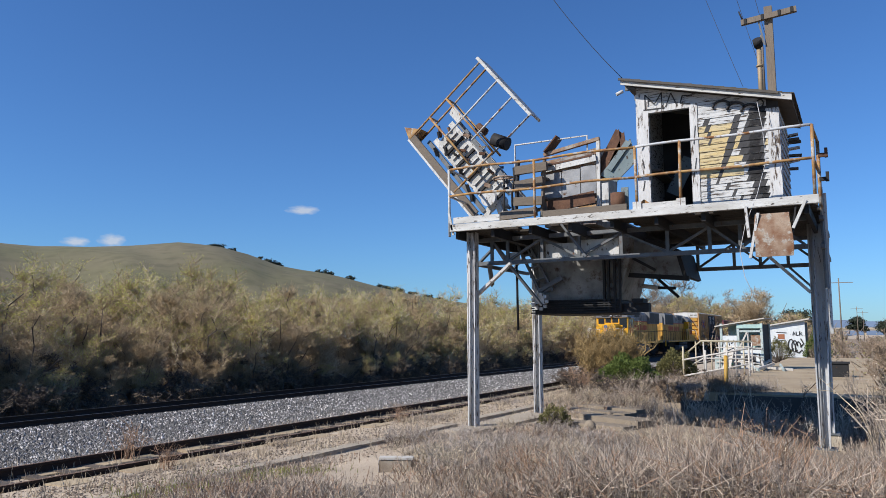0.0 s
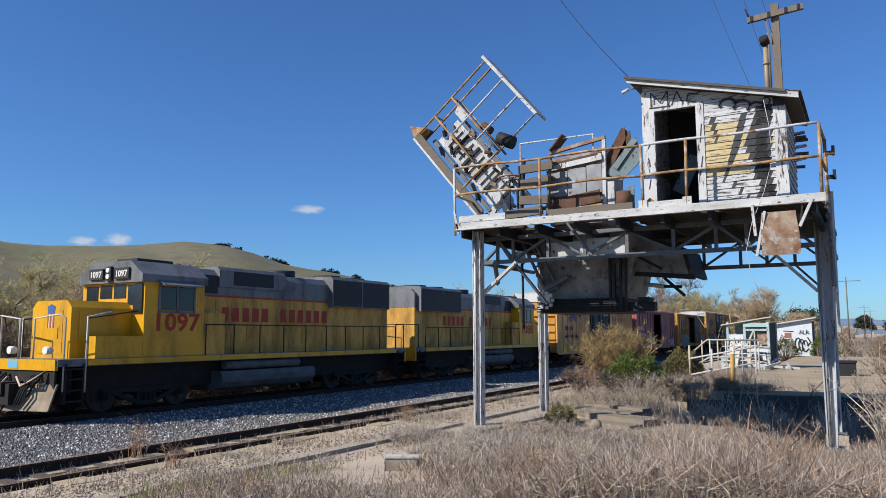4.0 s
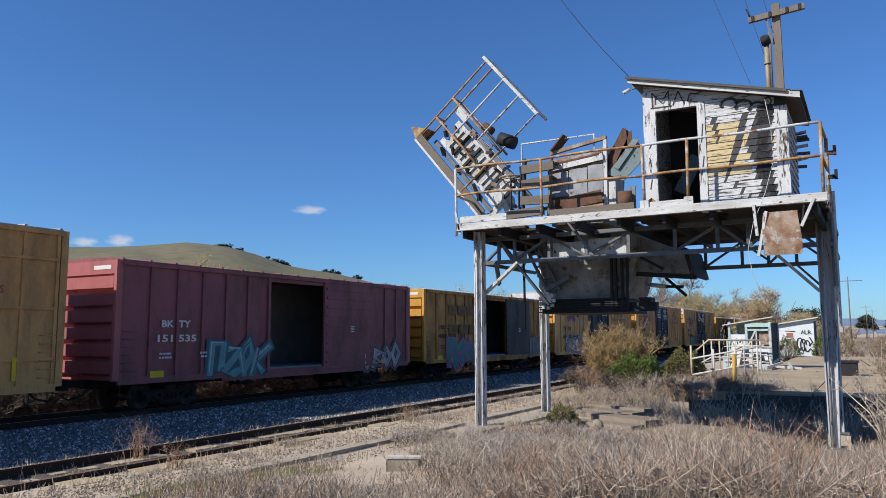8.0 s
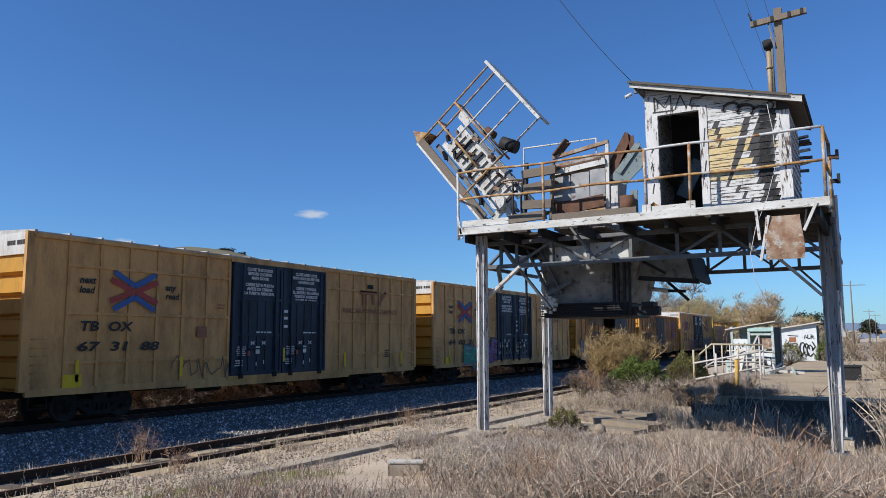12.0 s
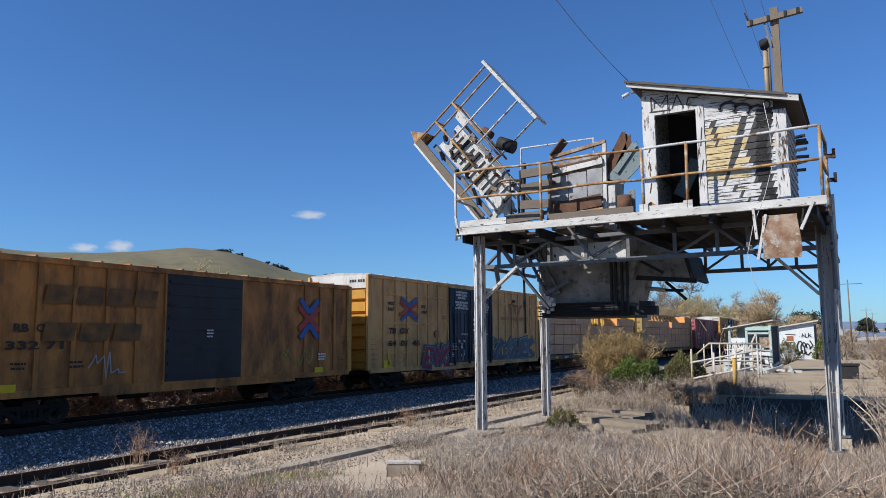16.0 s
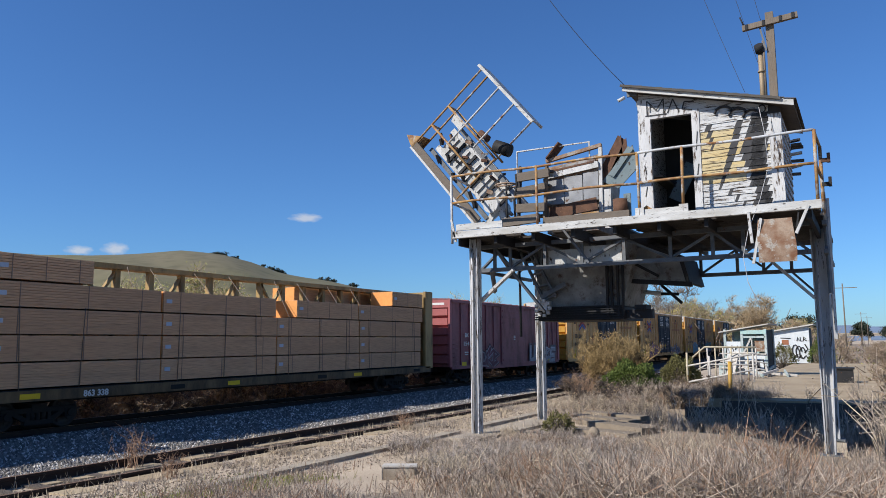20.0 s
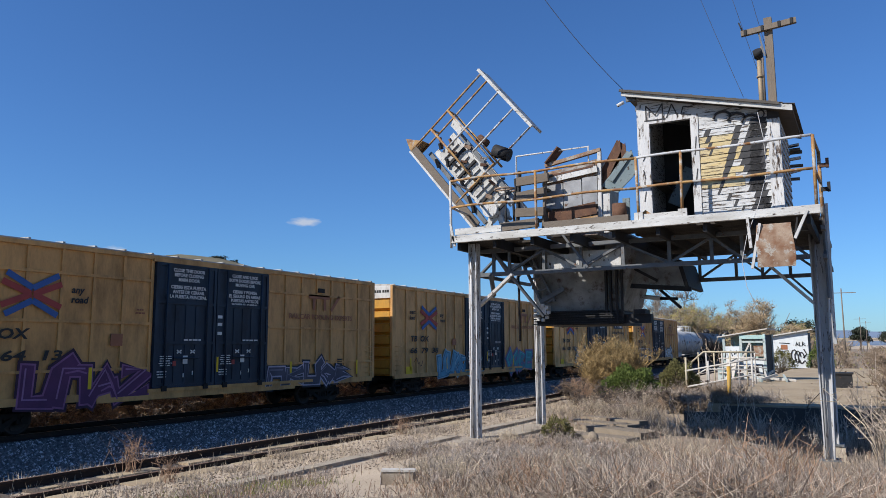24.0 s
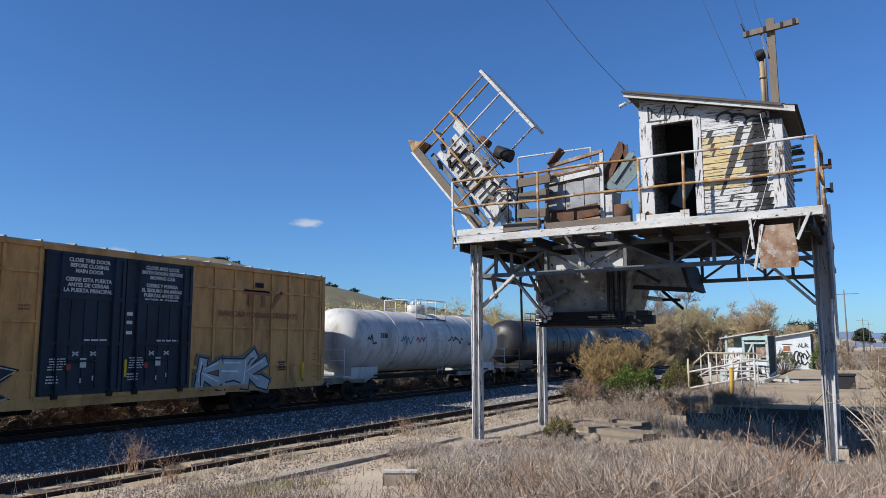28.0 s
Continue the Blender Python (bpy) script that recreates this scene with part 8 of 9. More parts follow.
for x, y, h, arm in ((-2.6, 125, 10.4, 1.9), (-1.0, 260, 10.5, 1.6), (0.6, 290, 10.0, 1.6)):
    p = thing("utility_pole", x, y, ground_z(x, y), "distant wooden utility pole with a cross arm", "pole", "distant poles")
    part("post", one(tube, [(0, 0, -0.3), (0, 0, h)], 0.11, 8, r1=0.08), M_OLDPOLE, p)
    part("cross_arm", one(box, -arm, arm, -0.05, 0.05, h - 0.70, h - 0.6), M_OLDPOLE, p)
# ---- plants ----
def leafy(name, base, other, scale=0.9, thin=0.0, island=0.45):
    """Plant matter; thin lets part of the light through, as buds and leaves do."""
    m = material(name, base, other, 0.8, scale=scale, amount=0.9, fine=8, fine_amount=0.3, bump=0.0, island=island)
    if thin:
        nt = m.node_tree
        n = nt.nodes
        bsdf = n["Principled BSDF"]
        tr, mx = n.new("ShaderNodeBsdfTranslucent"), n.new("ShaderNodeMixShader")
        link(nt, bsdf.inputs["Base Color"].links[0].from_socket, tr.inputs[0])
        mx.inputs[0].default_value = thin
        link(nt, bsdf.outputs[0], mx.inputs[1])
        link(nt, tr.outputs[0], mx.inputs[2])
        link(nt, mx.outputs[0], n["Material Output"].inputs[0])
    return m


M_TWIG = leafy("grey_brown_twigs", (0.50, 0.375, 0.235), (0.36, 0.265, 0.165))
M_TWIGPALE = leafy("pale_twigs", (0.68, 0.56, 0.40), (0.52, 0.41, 0.29))
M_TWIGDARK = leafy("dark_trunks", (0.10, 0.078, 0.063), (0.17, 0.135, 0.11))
M_GREYTWIG = leafy("far_grey_twigs", (0.26, 0.215, 0.17), (0.18, 0.145, 0.115))
M_LOTBRUSH = leafy("brown_lot_brush", (0.30, 0.225, 0.16), (0.20, 0.15, 0.105))
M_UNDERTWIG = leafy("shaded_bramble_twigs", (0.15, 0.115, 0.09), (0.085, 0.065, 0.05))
M_BUD = leafy("yellow_green_buds", (0.60, 0.58, 0.17), (0.48, 0.45, 0.13), thin=0.45)
M_BUDBROWN = leafy("tan_catkins", (0.48, 0.38, 0.21), (0.38, 0.29, 0.17), thin=0.35)
M_FARBUD = leafy("far_olive_buds", (0.34, 0.31, 0.13), (0.26, 0.23, 0.10), thin=0.3)
M_LEAF = leafy("bush_green_leaves", (0.125, 0.165, 0.035), (0.075, 0.105, 0.022), thin=0.2)
M_LEAFDARK = leafy("dark_evergreen_leaves", (0.0413, 0.0525, 0.0338), (0.03, 0.0375, 0.024))
M_LEAFYEL = leafy("olive_leaves", (0.188, 0.173, 0.0638), (0.128, 0.12, 0.045), thin=0.25)
M_OSIER = leafy("golden_osier_twigs", (0.36, 0.25, 0.11), (0.23, 0.16, 0.07), island=0.7)
M_STRAW = leafy("straw_stalks", (0.53, 0.44, 0.32), (0.40, 0.33, 0.24), 0.5, island=0.75)
M_WEED = leafy("grey_dry_weeds", (0.42, 0.345, 0.275), (0.30, 0.24, 0.19), 0.5, island=0.85)
M_REDWEED = leafy("russet_dry_weeds", (0.33, 0.21, 0.135), (0.24, 0.15, 0.10), 0.5)


M_DARKWEED = leafy("dark_dead_weeds", (0.15, 0.112, 0.09), (0.10, 0.073, 0.057), 0.5, island=0.7)
M_GREYWEED = leafy("silver_grey_weeds", (0.44, 0.385, 0.34), (0.31, 0.27, 0.235), 0.5, island=0.75)
M_BLEACHED = leafy("bleached_stalks", (0.62, 0.56, 0.48), (0.48, 0.42, 0.35), 0.5, island=0.4)
M_SHOOT = leafy("fresh_grass_shoots", (0.27, 0.3, 0.075), (0.225, 0.225, 0.075), thin=0.3)


class Sticks:
    """Collects thin tapering sticks and small leaves, then makes one mesh."""

    def __init__(self, seed):
        self.rng = np.random.default_rng(seed)
        self.v, self.f, self.m = [], [], []
        self.n = 0

    def sticks(self, p, q, r0, r1, mi, sides=3):
        """Arrays of ends p, q (n, 3) and radii."""
        p, q = np.asarray(p, float), np.asarray(q, float)
        d = q - p
        d /= np.linalg.norm(d, axis=1, keepdims=True) + 1e-9
        ref = np.where(np.abs(d[:, 2:3]) > 0.9, np.array([[1.0, 0, 0]]), np.array([[0, 0, 1.0]]))
        s = np.cross(d, ref)
        s /= np.linalg.norm(s, axis=1, keepdims=True) + 1e-9
        if sides == 2:
            a = self.rng.uniform(0, math.pi, (len(p), 1))
            s = s * np.cos(a) + np.cross(d, s) * np.sin(a)
            ring = [s, -s]
        else:
            u = np.cross(s, d)
            ring = [s * math.cos(k * math.tau / sides) + u * math.sin(k * math.tau / sides) for k in range(sides)]
        r0, r1 = np.broadcast_to(r0, len(p))[:, None], np.broadcast_to(r1, len(p))[:, None]
        vs = np.stack([p + c * r0 for c in ring] + [q + c * r1 for c in ring], 1)
        k = len(ring)
        base = self.n + np.arange(len(p))[:, None] * 2 * k
        for i in range(1 if sides == 2 else k):
            j = (i + 1) % k
            self.f.append(np.concatenate([base + i, base + j, base + k + j, base + k + i], 1))
            self.m.append(np.full(len(p), mi))
        self.v.append(vs.reshape(-1, 3))
        self.n += len(p) * 2 * k

    def leaves(self, c, size, mi):
        c = np.asarray(c, float)
        n = len(c)
        a = self.rng.normal(size=(n, 3))
        a /= np.linalg.norm(a, axis=1, keepdims=True)
        b = np.cross(a, self.rng.normal(size=(n, 3)))
        b /= np.linalg.norm(b, axis=1, keepdims=True)
        s = np.broadcast_to(size, n)[:, None]
        vs = np.stack([c - a * s, c + b * s * 0.45, c + a * s, c - b * s * 0.45], 1)
        base = self.n + np.arange(n)[:, None] * 4
        self.f.append(np.concatenate([base, base + 1, base + 2, base + 3], 1))
        self.m.append(np.full(n, mi))
        self.v.append(vs.reshape(-1, 3))
        self.n += 4 * n

    def mesh(self, name, mats):
        v, f, m = np.concatenate(self.v), np.concatenate(self.f), np.concatenate(self.m)
        me = bpy.data.meshes.new(name)
        me.vertices.add(len(v))
        me.vertices.foreach_set("co", v.ravel())
        me.loops.add(f.size)
        me.loops.foreach_set("vertex_index", f.ravel().astype(np.int32))
        me.polygons.add(len(f))
        me.polygons.foreach_set("loop_start", np.arange(0, f.size, 4, dtype=np.int32))
        for mat in mats:
            me.materials.append(mat)
        me.polygons.foreach_set("material_index", m.astype(np.int32))
        me.update(calc_edges=True)
        return me


def shrub_meshes(seed, height, spread, stems, boughs, twigs, upright=0.6, stick=0.012):
    """Trunk and crown meshes of a leafless, many-stemmed shrub; the crown holds the fine twigs and buds."""
    rng = np.random.default_rng(seed)
    wood, crown = Sticks(seed), Sticks(seed + 1)
    for s in range(stems):
        ang = rng.uniform(0, math.tau)
        lean = rng.uniform(0.1, 1.0) * spread
        p = np.array([rng.uniform(-0.3, 0.3), rng.uniform(-0.3, 0.3), -0.2])
        tip = np.array([math.cos(ang) * lean, math.sin(ang) * lean, height * rng.uniform(0.55, 0.92)])
        n = 8
        path = [p + (tip - p) * (k / n) ** np.array([1.2, 1.2, 0.9]) + rng.normal(size=3) * 0.10 * (k > 0) for k in range(n + 1)]
        rr = np.linspace(0.055, 0.018, n + 1) * rng.uniform(0.6, 1.2)
        wood.sticks(path[:-1], path[1:], rr[:-1], rr[1:], 0, 5)
        starts, ends, mids = [], [], []
        for b in range(boughs):
            k = rng.uniform(0.6, n)
            i = int(min(k, n - 1))
            a = path[i] + (path[i + 1] - path[i]) * (k - i)
            way = rng.normal(size=3)
            way[2] = way[2] * 0.6 + upright
            way /= np.linalg.norm(way)
            reach = rng.uniform(0.45, 1.15) * height * 0.21 * (1.15 - 0.5 * k / n)
            m = a + way * reach * 0.55 + rng.normal(size=3) * 0.05
            turn = way + rng.normal(size=3) * 0.35 + np.array([0, 0, 0.25 * upright])
            starts.append(a)
            mids.append(m)
            ends.append(m + turn / np.linalg.norm(turn) * reach * 0.5)
        starts, mids, ends = np.array(starts), np.array(mids), np.array(ends)
        pale = rng.random() < 0.4
        crown.sticks(starts, mids, stick * 1.9, stick * 1.4, int(pale), 3)
        crown.sticks(mids, ends, stick * 1.4, stick * 0.7, int(pale), 3)
        k = rng.integers(0, len(starts), twigs)
        t = rng.uniform(0.0, 1.0, (twigs, 1))
        t = t ** 0.7
        a = np.where(t < 0.5, starts[k] + (mids[k] - starts[k]) * t * 2, mids[k] + (ends[k] - mids[k]) * (t * 2 - 1))
        way = rng.normal(size=(twigs, 3))
        way[:, 2] = np.abs(way[:, 2]) * 0.5 + upright
        way /= np.linalg.norm(way, axis=1, keepdims=True)
        ln = rng.uniform(0.3, 1.0, (twigs, 1)) * height * 0.12
        e = a + way * ln
        crown.sticks(a, e, stick * 0.8, stick * 0.4, (rng.random() < 0.35) * 1, 2)
        j = rng.integers(0, twigs, int(twigs * 2.4))
        u = rng.uniform(0.3, 1.05, (len(j), 1))
        c = a[j] + (e[j] - a[j]) * u + rng.normal(size=(len(j), 3)) * 0.04
        hi = c[:, 2] > height * (0.48 + 0.36 * rng.random(len(c)))
        crown.leaves(c[hi], rng.uniform(0.022, 0.046, hi.sum()), 2)
        crown.leaves(c[~hi][::12], rng.uniform(0.012, 0.026, len(c[~hi][::12])), 3)
    return wood, crown


def shrub_kind(name, seed, label, category, group, height, spread, stems, boughs, twigs, mats, upright=0.6, stick=0.012):
    wood, crown = shrub_meshes(seed, height, spread, stems, boughs, twigs, upright, stick)
    t = thing(name, 0, 0, 0, label, category, group)
    a = new("trunk", wood.mesh("trunk", [mats[0]]))
    b = new("crown", crown.mesh("crown", mats[1]))
    a.parent = b.parent = t
    return t


def scatter(kinds, places):
    """Sets copies of the kinds at (x, y, size, turn); the first of each kind is moved, not copied."""
    used = set()
    for i, (x, y, size, turn) in enumerate(places):
        k = kinds[i % len(kinds)]
        z = ground_z(x, y) - 0.05
        m = pose(x, y, z, 0, 0, turn)
        if id(k) in used:
            o = copy_thing(k, m)
        else:
            used.add(id(k))
            o = k
            o.matrix_basis = m
        o.scale = (size, size, size * random.uniform(0.9, 1.1))


rng = random.Random(11)
CROWN_A = [M_TWIG, M_TWIGPALE, M_BUD, M_BUDBROWN]
CROWN_B = [M_TWIG, M_TWIG, M_BUDBROWN, M_BUDBROWN]
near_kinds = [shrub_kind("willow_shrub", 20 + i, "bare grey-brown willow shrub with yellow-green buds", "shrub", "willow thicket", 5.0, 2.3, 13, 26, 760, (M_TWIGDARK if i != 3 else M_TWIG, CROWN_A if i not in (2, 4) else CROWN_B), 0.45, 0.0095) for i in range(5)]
spots = []
for row, (x, gap, size) in enumerate(((-25.6, 2.2, 0.45), (-26.6, 2.7, 0.84), (-28.8, 2.8, 1.10), (-32, 3.8, 1.28), (-36.5, 4.8, 1.42), (-43, 6.5, 1.62))):
    y = 3.0 + row
    while y < 150:
        g = gap * (1 + max(0, y - 45) / 60)
        spots.append((x + rng.uniform(-0.7, 0.7), y + rng.uniform(-0.5, 0.5), size * rng.uniform(0.78, 1.15), rng.uniform(0, 360)))
        y += g * rng.uniform(0.8, 1.2)
for i in range(46):
    y = 108 + 3.2 * i
    spots.append((rng.uniform(-40, -25), y, rng.uniform(1.2, 2.1), rng.uniform(0, 360)))
for i in range(16):
    spots.append((rng.uniform(-15.5, -10.5), 92 + 9 * i, rng.uniform(0.8, 1.5), rng.uniform(0, 360)))
scatter(near_kinds, spots)
# dark tangled undergrowth along the foot of the thicket, coloured for the shade there
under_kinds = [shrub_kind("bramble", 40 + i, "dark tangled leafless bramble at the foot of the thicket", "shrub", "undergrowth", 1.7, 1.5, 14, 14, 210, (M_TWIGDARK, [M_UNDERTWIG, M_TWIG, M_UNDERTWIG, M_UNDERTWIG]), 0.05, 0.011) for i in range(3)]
spots = []
for x, gap, size in ((-24.9, 1.5, 0.62), (-25.7, 1.7, 0.95), (-27.3, 2.2, 1.25)):
    y = 8.0
    while y < 105:
        spots.append((x + rng.uniform(-0.35, 0.35), y, size * rng.uniform(0.75, 1.25), rng.uniform(0, 360)))
        y += gap * (1 + max(0, y - 40) / 50) * rng.uniform(0.8, 1.2)
spots += [(rng.uniform(-9.3, -5.4), rng.uniform(24.5, 33.5), rng.uniform(0.28, 0.52), rng.uniform(0, 360)) for _ in range(26)]
spots += [(rng.uniform(-13.4, -9.6), rng.uniform(32.5, 40), rng.uniform(0.35, 0.6), rng.uniform(0, 360)) for _ in range(10)]
scatter(under_kinds, spots)


def far_woods():
    """The hazy brown scrub and woods behind, in many small twig clumps."""
    r = np.random.default_rng(8)
    s = Sticks(9)
    groups = []
    for _ in range(900):
        groups.append((r.uniform(-110, -46), r.uniform(10, 330), r.uniform(3.5, 7.5)))
    for _ in range(1500):
        groups.append((r.uniform(-60, -24), r.uniform(150, 420), r.uniform(5.0, 10.0)))
    for _ in range(240):
        groups.append((r.uniform(-17, -9), r.uniform(95, 380), r.uniform(2.5, 6.0)))
    for _ in range(420):
        groups.append((r.uniform(3, 60), r.uniform(60, 320), r.uniform(1.2, 3.2)))
    for _ in range(190):
        y = r.uniform(67, 210)
        groups.append((r.uniform(-0.075 * y, 0.05 * y), y, r.uniform(0.7, 1.9)))
    for _ in range(60):
        groups.append((r.uniform(0.6, 4.0), r.uniform(30, 70), r.uniform(0.9, 1.8)))
    for x, y, h in groups:
        n = 46
        c = np.array([x, y, -0.6]) + r.normal(size=(n, 3)) * np.array([1.6, 1.6, 0.2]) * h * 0.3
        way = r.normal(size=(n, 3)) * 0.45
        way[:, 2] = 1
        st = c + way * r.uniform(0.0, 0.75, (n, 1)) * h * 0.8
        e = st + way * r.uniform(0.2, 0.45, (n, 1)) * h * 0.6
        wdt = 0.02 + 0.00035 * math.hypot(x, y)
        s.sticks(st, e, wdt, wdt * 0.5, int(r.integers(0, 3)), 2)
        k = r.integers(0, n, 20)
        s.leaves(e[k] + r.normal(size=(20, 3)) * 0.3, 0.08 + 0.0006 * math.hypot(x, y), 3 if r.random() < 0.55 else 2)
    tagged(new("far_scrub", s.mesh("far_scrub", [M_LOTBRUSH, M_GREYTWIG, M_LOTBRUSH, M_FARBUD])), "hazy brown winter scrub beyond the track", "scrub", kind="stuff")


far_woods()


def weeds():
    """Dry weeds and grasses over the near ground, thick on the right of the siding."""
    r = np.random.default_rng(4)
    s = Sticks(3)
    n = 13500
    d = 7.5 + 24 * r.random(n) ** 1.35
    b = np.radians(r.uniform(-6, 50, n))
    x, y = -d * np.sin(b), d * np.cos(b)
    keep = (x > -9.2) & ~((x > -5.4) & (y > 19.8) & (y < 24.6) & (r.random(n) < 0.8)) & ~((x > -4.3) & (y > 24.4) & (r.random(n) < 0.93)) & ~((x < -4.6) & (y > 16.2) & (y < 22) & (r.random(n) < 0.6))
    patch = np.array([noise.noise((a * 0.45, c * 0.45, 2.0)) for a, c in zip(x, y)])
    keep &= (patch > -0.12) | (r.random(n) < 0.22)
    dist = np.hypot(x, y)
    keep &= ~((np.abs(x + 6.8) < 0.55) & (y > 8.2) & (y < 11.4)) & ~((np.abs(x + 7.9) < 0.6) & (y > 13.6) & (y < 19.5) & (r.random(n) < 0.8))
    keep &= ~((x < -5.9 - 0.22 * (y - 9)) & (y < 13.5) & (r.random(n) < 0.5))
    keep &= ~((np.abs(x + 0.0456 * y) < 0.5) & (y > 11.5) & (y < 19.6) & (r.random(n) < 0.93)) & ~((np.abs(x + 0.655 * y) < 0.55) & (y < 10.6) & (r.random(n) < 0.8))
    keep &= ~((dist > 13.5) & (r.random(n) < 0.35)) & ~((dist > 16.5) & (x > -6) & (r.random(n) < 0.5))
    x, y, patch = x[keep], y[keep], patch[keep]
    z = np.array([ground_z(a, c) for a, c in zip(x, y)])
    for kind, mi, hh, stems in ((0, 0, 0.45, 7), (1, 1, 0.68, 9), (2, 2, 0.75, 7), (3, 0, 0.28, 7)):
        pick = (np.arange(len(x)) % 10 == 7) if kind == 2 else ((np.arange(len(x)) % 3 == kind) if kind < 2 else (np.arange(len(x)) % 3 == 2) & (np.arange(len(x)) % 10 != 7))
        px, py, pz, pp = x[pick], y[pick], z[pick], patch[pick]
        for _ in range(stems):
            m = len(px)
            h = hh * r.uniform(0.45, 1.25, m) * (1 + 0.7 * pp) * np.interp(np.hypot(px, py), (7, 11.5, 14, 19, 24), (0.80, 0.66, 0.40, 0.30, 0.7)) * np.interp(np.degrees(np.arctan2(-px, py)), (20, 29, 50), (1, 0.42, 0.32))
            p = np.stack((px + r.normal(size=m) * 0.2, py + r.normal(size=m) * 0.2, pz - 0.02), 1)
            lean = r.normal(size=(m, 2)) * 0.27
            mid = p + np.stack((lean[:, 0] * h * 0.5, lean[:, 1] * h * 0.5, h * 0.6), 1)
            q = mid + np.stack((lean[:, 0] * h * 0.7, lean[:, 1] * h * 0.7, h * 0.4), 1)
            mj = 5 if kind in (1, 2) and r.random() < 0.35 else mi
            s.sticks(p, mid, 0.0040, 0.0032, mj, 2)
            s.sticks(mid, q, 0.0032, 0.0015, mj, 2)
            if kind in (1, 2):
                for _ in range(2):
                    e = mid + r.normal(size=(m, 3)) * np.array([0.13, 0.13, 0.06]) * h[:, None] * 2 + np.array([0, 0, 0.10])
                    s.sticks(mid, e, 0.0035, 0.002, mi, 2)
                    s.leaves(e, 0.012, mi)
    # thin grass along the siding and its apron
    n = 2100
    y = 4 + 46 * r.random(n) ** 1.3
    x = r.choice([-13.9, -11.0, -9.7, -12.5, -10.4], n) + r.normal(size=n) * 0.32
    z = np.array([ground_z(a, c) for a, c in zip(x, y)])
    for _ in range(5):
        h = r.uniform(0.04, 0.22, n)
        p = np.stack((x + r.normal(size=n) * 0.06, y + r.normal(size=n) * 0.06, z - 0.01), 1)
        q = p + np.stack((r.normal(size=n) * 0.3 * h, r.normal(size=n) * 0.3 * h, h), 1)
        s.sticks(p, q, 0.005, 0.002, 0, 2)
    # green shoots by the curb
    n = 2600
    x, y = r.normal(size=n) * 0.45 - 8.5, r.uniform(7.0, 10.0, n)
    z = np.array([ground_z(a, c) for a, c in zip(x, y)])
    p = np.stack((x, y, z), 1)
    q = p + np.stack((r.normal(size=n) * 0.03, r.normal(size=n) * 0.03, r.uniform(0.04, 0.13, n)), 1)
    s.sticks(p, q, 0.007, 0.003, 4, 2)
    tagged(new("dry_weeds", s.mesh("dry_weeds", [M_STRAW, M_WEED, M_REDWEED, M_LEAFYEL, M_SHOOT, M_DARKWEED])), "tangled dry weeds and straw-coloured grass", "weeds", kind="stuff")


weeds()


def stalk_clump(name, seed, label, n, height, spread, mat, group):
    r = np.random.default_rng(seed)
    s = Sticks(seed)
    a = r.uniform(0, math.tau, n)
    base = np.stack((np.cos(a), np.sin(a), np.zeros(n)), 1) * r.uniform(0, 0.5, (n, 1)) * spread
    h = height * r.uniform(0.45, 1.0, n)
    lean = base * 0.5 + r.normal(size=(n, 3)) * 0.18
    mid = base + np.stack((lean[:, 0] * h, lean[:, 1] * h, h * 0.55), 1) * np.array([0.5, 0.5, 1])
    tip = mid + np.stack((lean[:, 0] * h, lean[:, 1] * h, h * 0.45), 1)
    s.sticks(base, mid, 0.010, 0.008, 0, 3)
    s.sticks(mid, tip, 0.008, 0.003, 0, 3)
    for _ in range(5):
        u = r.uniform(0.2, 1.0, (n, 1))
        p = mid + (tip - mid) * u
        e = p + r.normal(size=(n, 3)) * 0.13 + np.array([0, 0, 0.1])
        s.sticks(p, e, 0.005, 0.002, 0, 2)
        s.leaves(e, 0.016, 1)
        s.leaves(e + r.normal(size=(n, 3)) * 0.03, 0.012, 1)
    t = thing(name, 0, 0, 0, label, "weed", group)
    o = new("foliage", s.mesh("foliage", mat))
    o.parent = t
    return t


tall = [stalk_clump("tall_dry_weed", 60 + i, "tall dead weed with dry seed heads", 16, 1.25, 0.5, [M_STRAW if i % 2 else M_WEED, M_WEED], "tall dry weeds") for i in range(3)]


def bushy_weed(name, seed, label, n, height, spread, mats, group):
    """A dead weed that forks three times into a dome of fine twigs."""
    r = np.random.default_rng(seed)
    s = Sticks(seed)
    p = np.concatenate((r.normal(size=(n, 2)) * 0.30 * spread, np.zeros((n, 1))), 1)
    way = np.concatenate((r.normal(size=(n, 2)) * 0.55, np.ones((n, 1))), 1)
    ln, thick = height * 0.42, 0.0055
    for level in range(4):
        way /= np.linalg.norm(way, axis=1, keepdims=True)
        q = p + way * ln * r.uniform(0.55, 1.25, (len(p), 1))
        s.sticks(p, q, thick, thick * 0.7, 0 if level < 2 else 1, 2 if level else 3)
        if level == 3:
            break
        kids = 3 if level < 2 else 2
        k = np.repeat(np.arange(len(p)), kids)
        t = r.uniform(0.45, 1.0, (len(k), 1))
        p, way = p[k] + (q[k] - p[k]) * t, way[k] + r.normal(size=(len(k), 3)) * 0.5 + np.array([0, 0, 0.12])
        ln, thick = ln * 0.62, thick * 0.72
    s.leaves(q, 0.010, 1)
    t = thing(name, 0, 0, 0, label, "weed", group)
    o = new("foliage", s.mesh("foliage", mats))
    o.parent = t
    return t


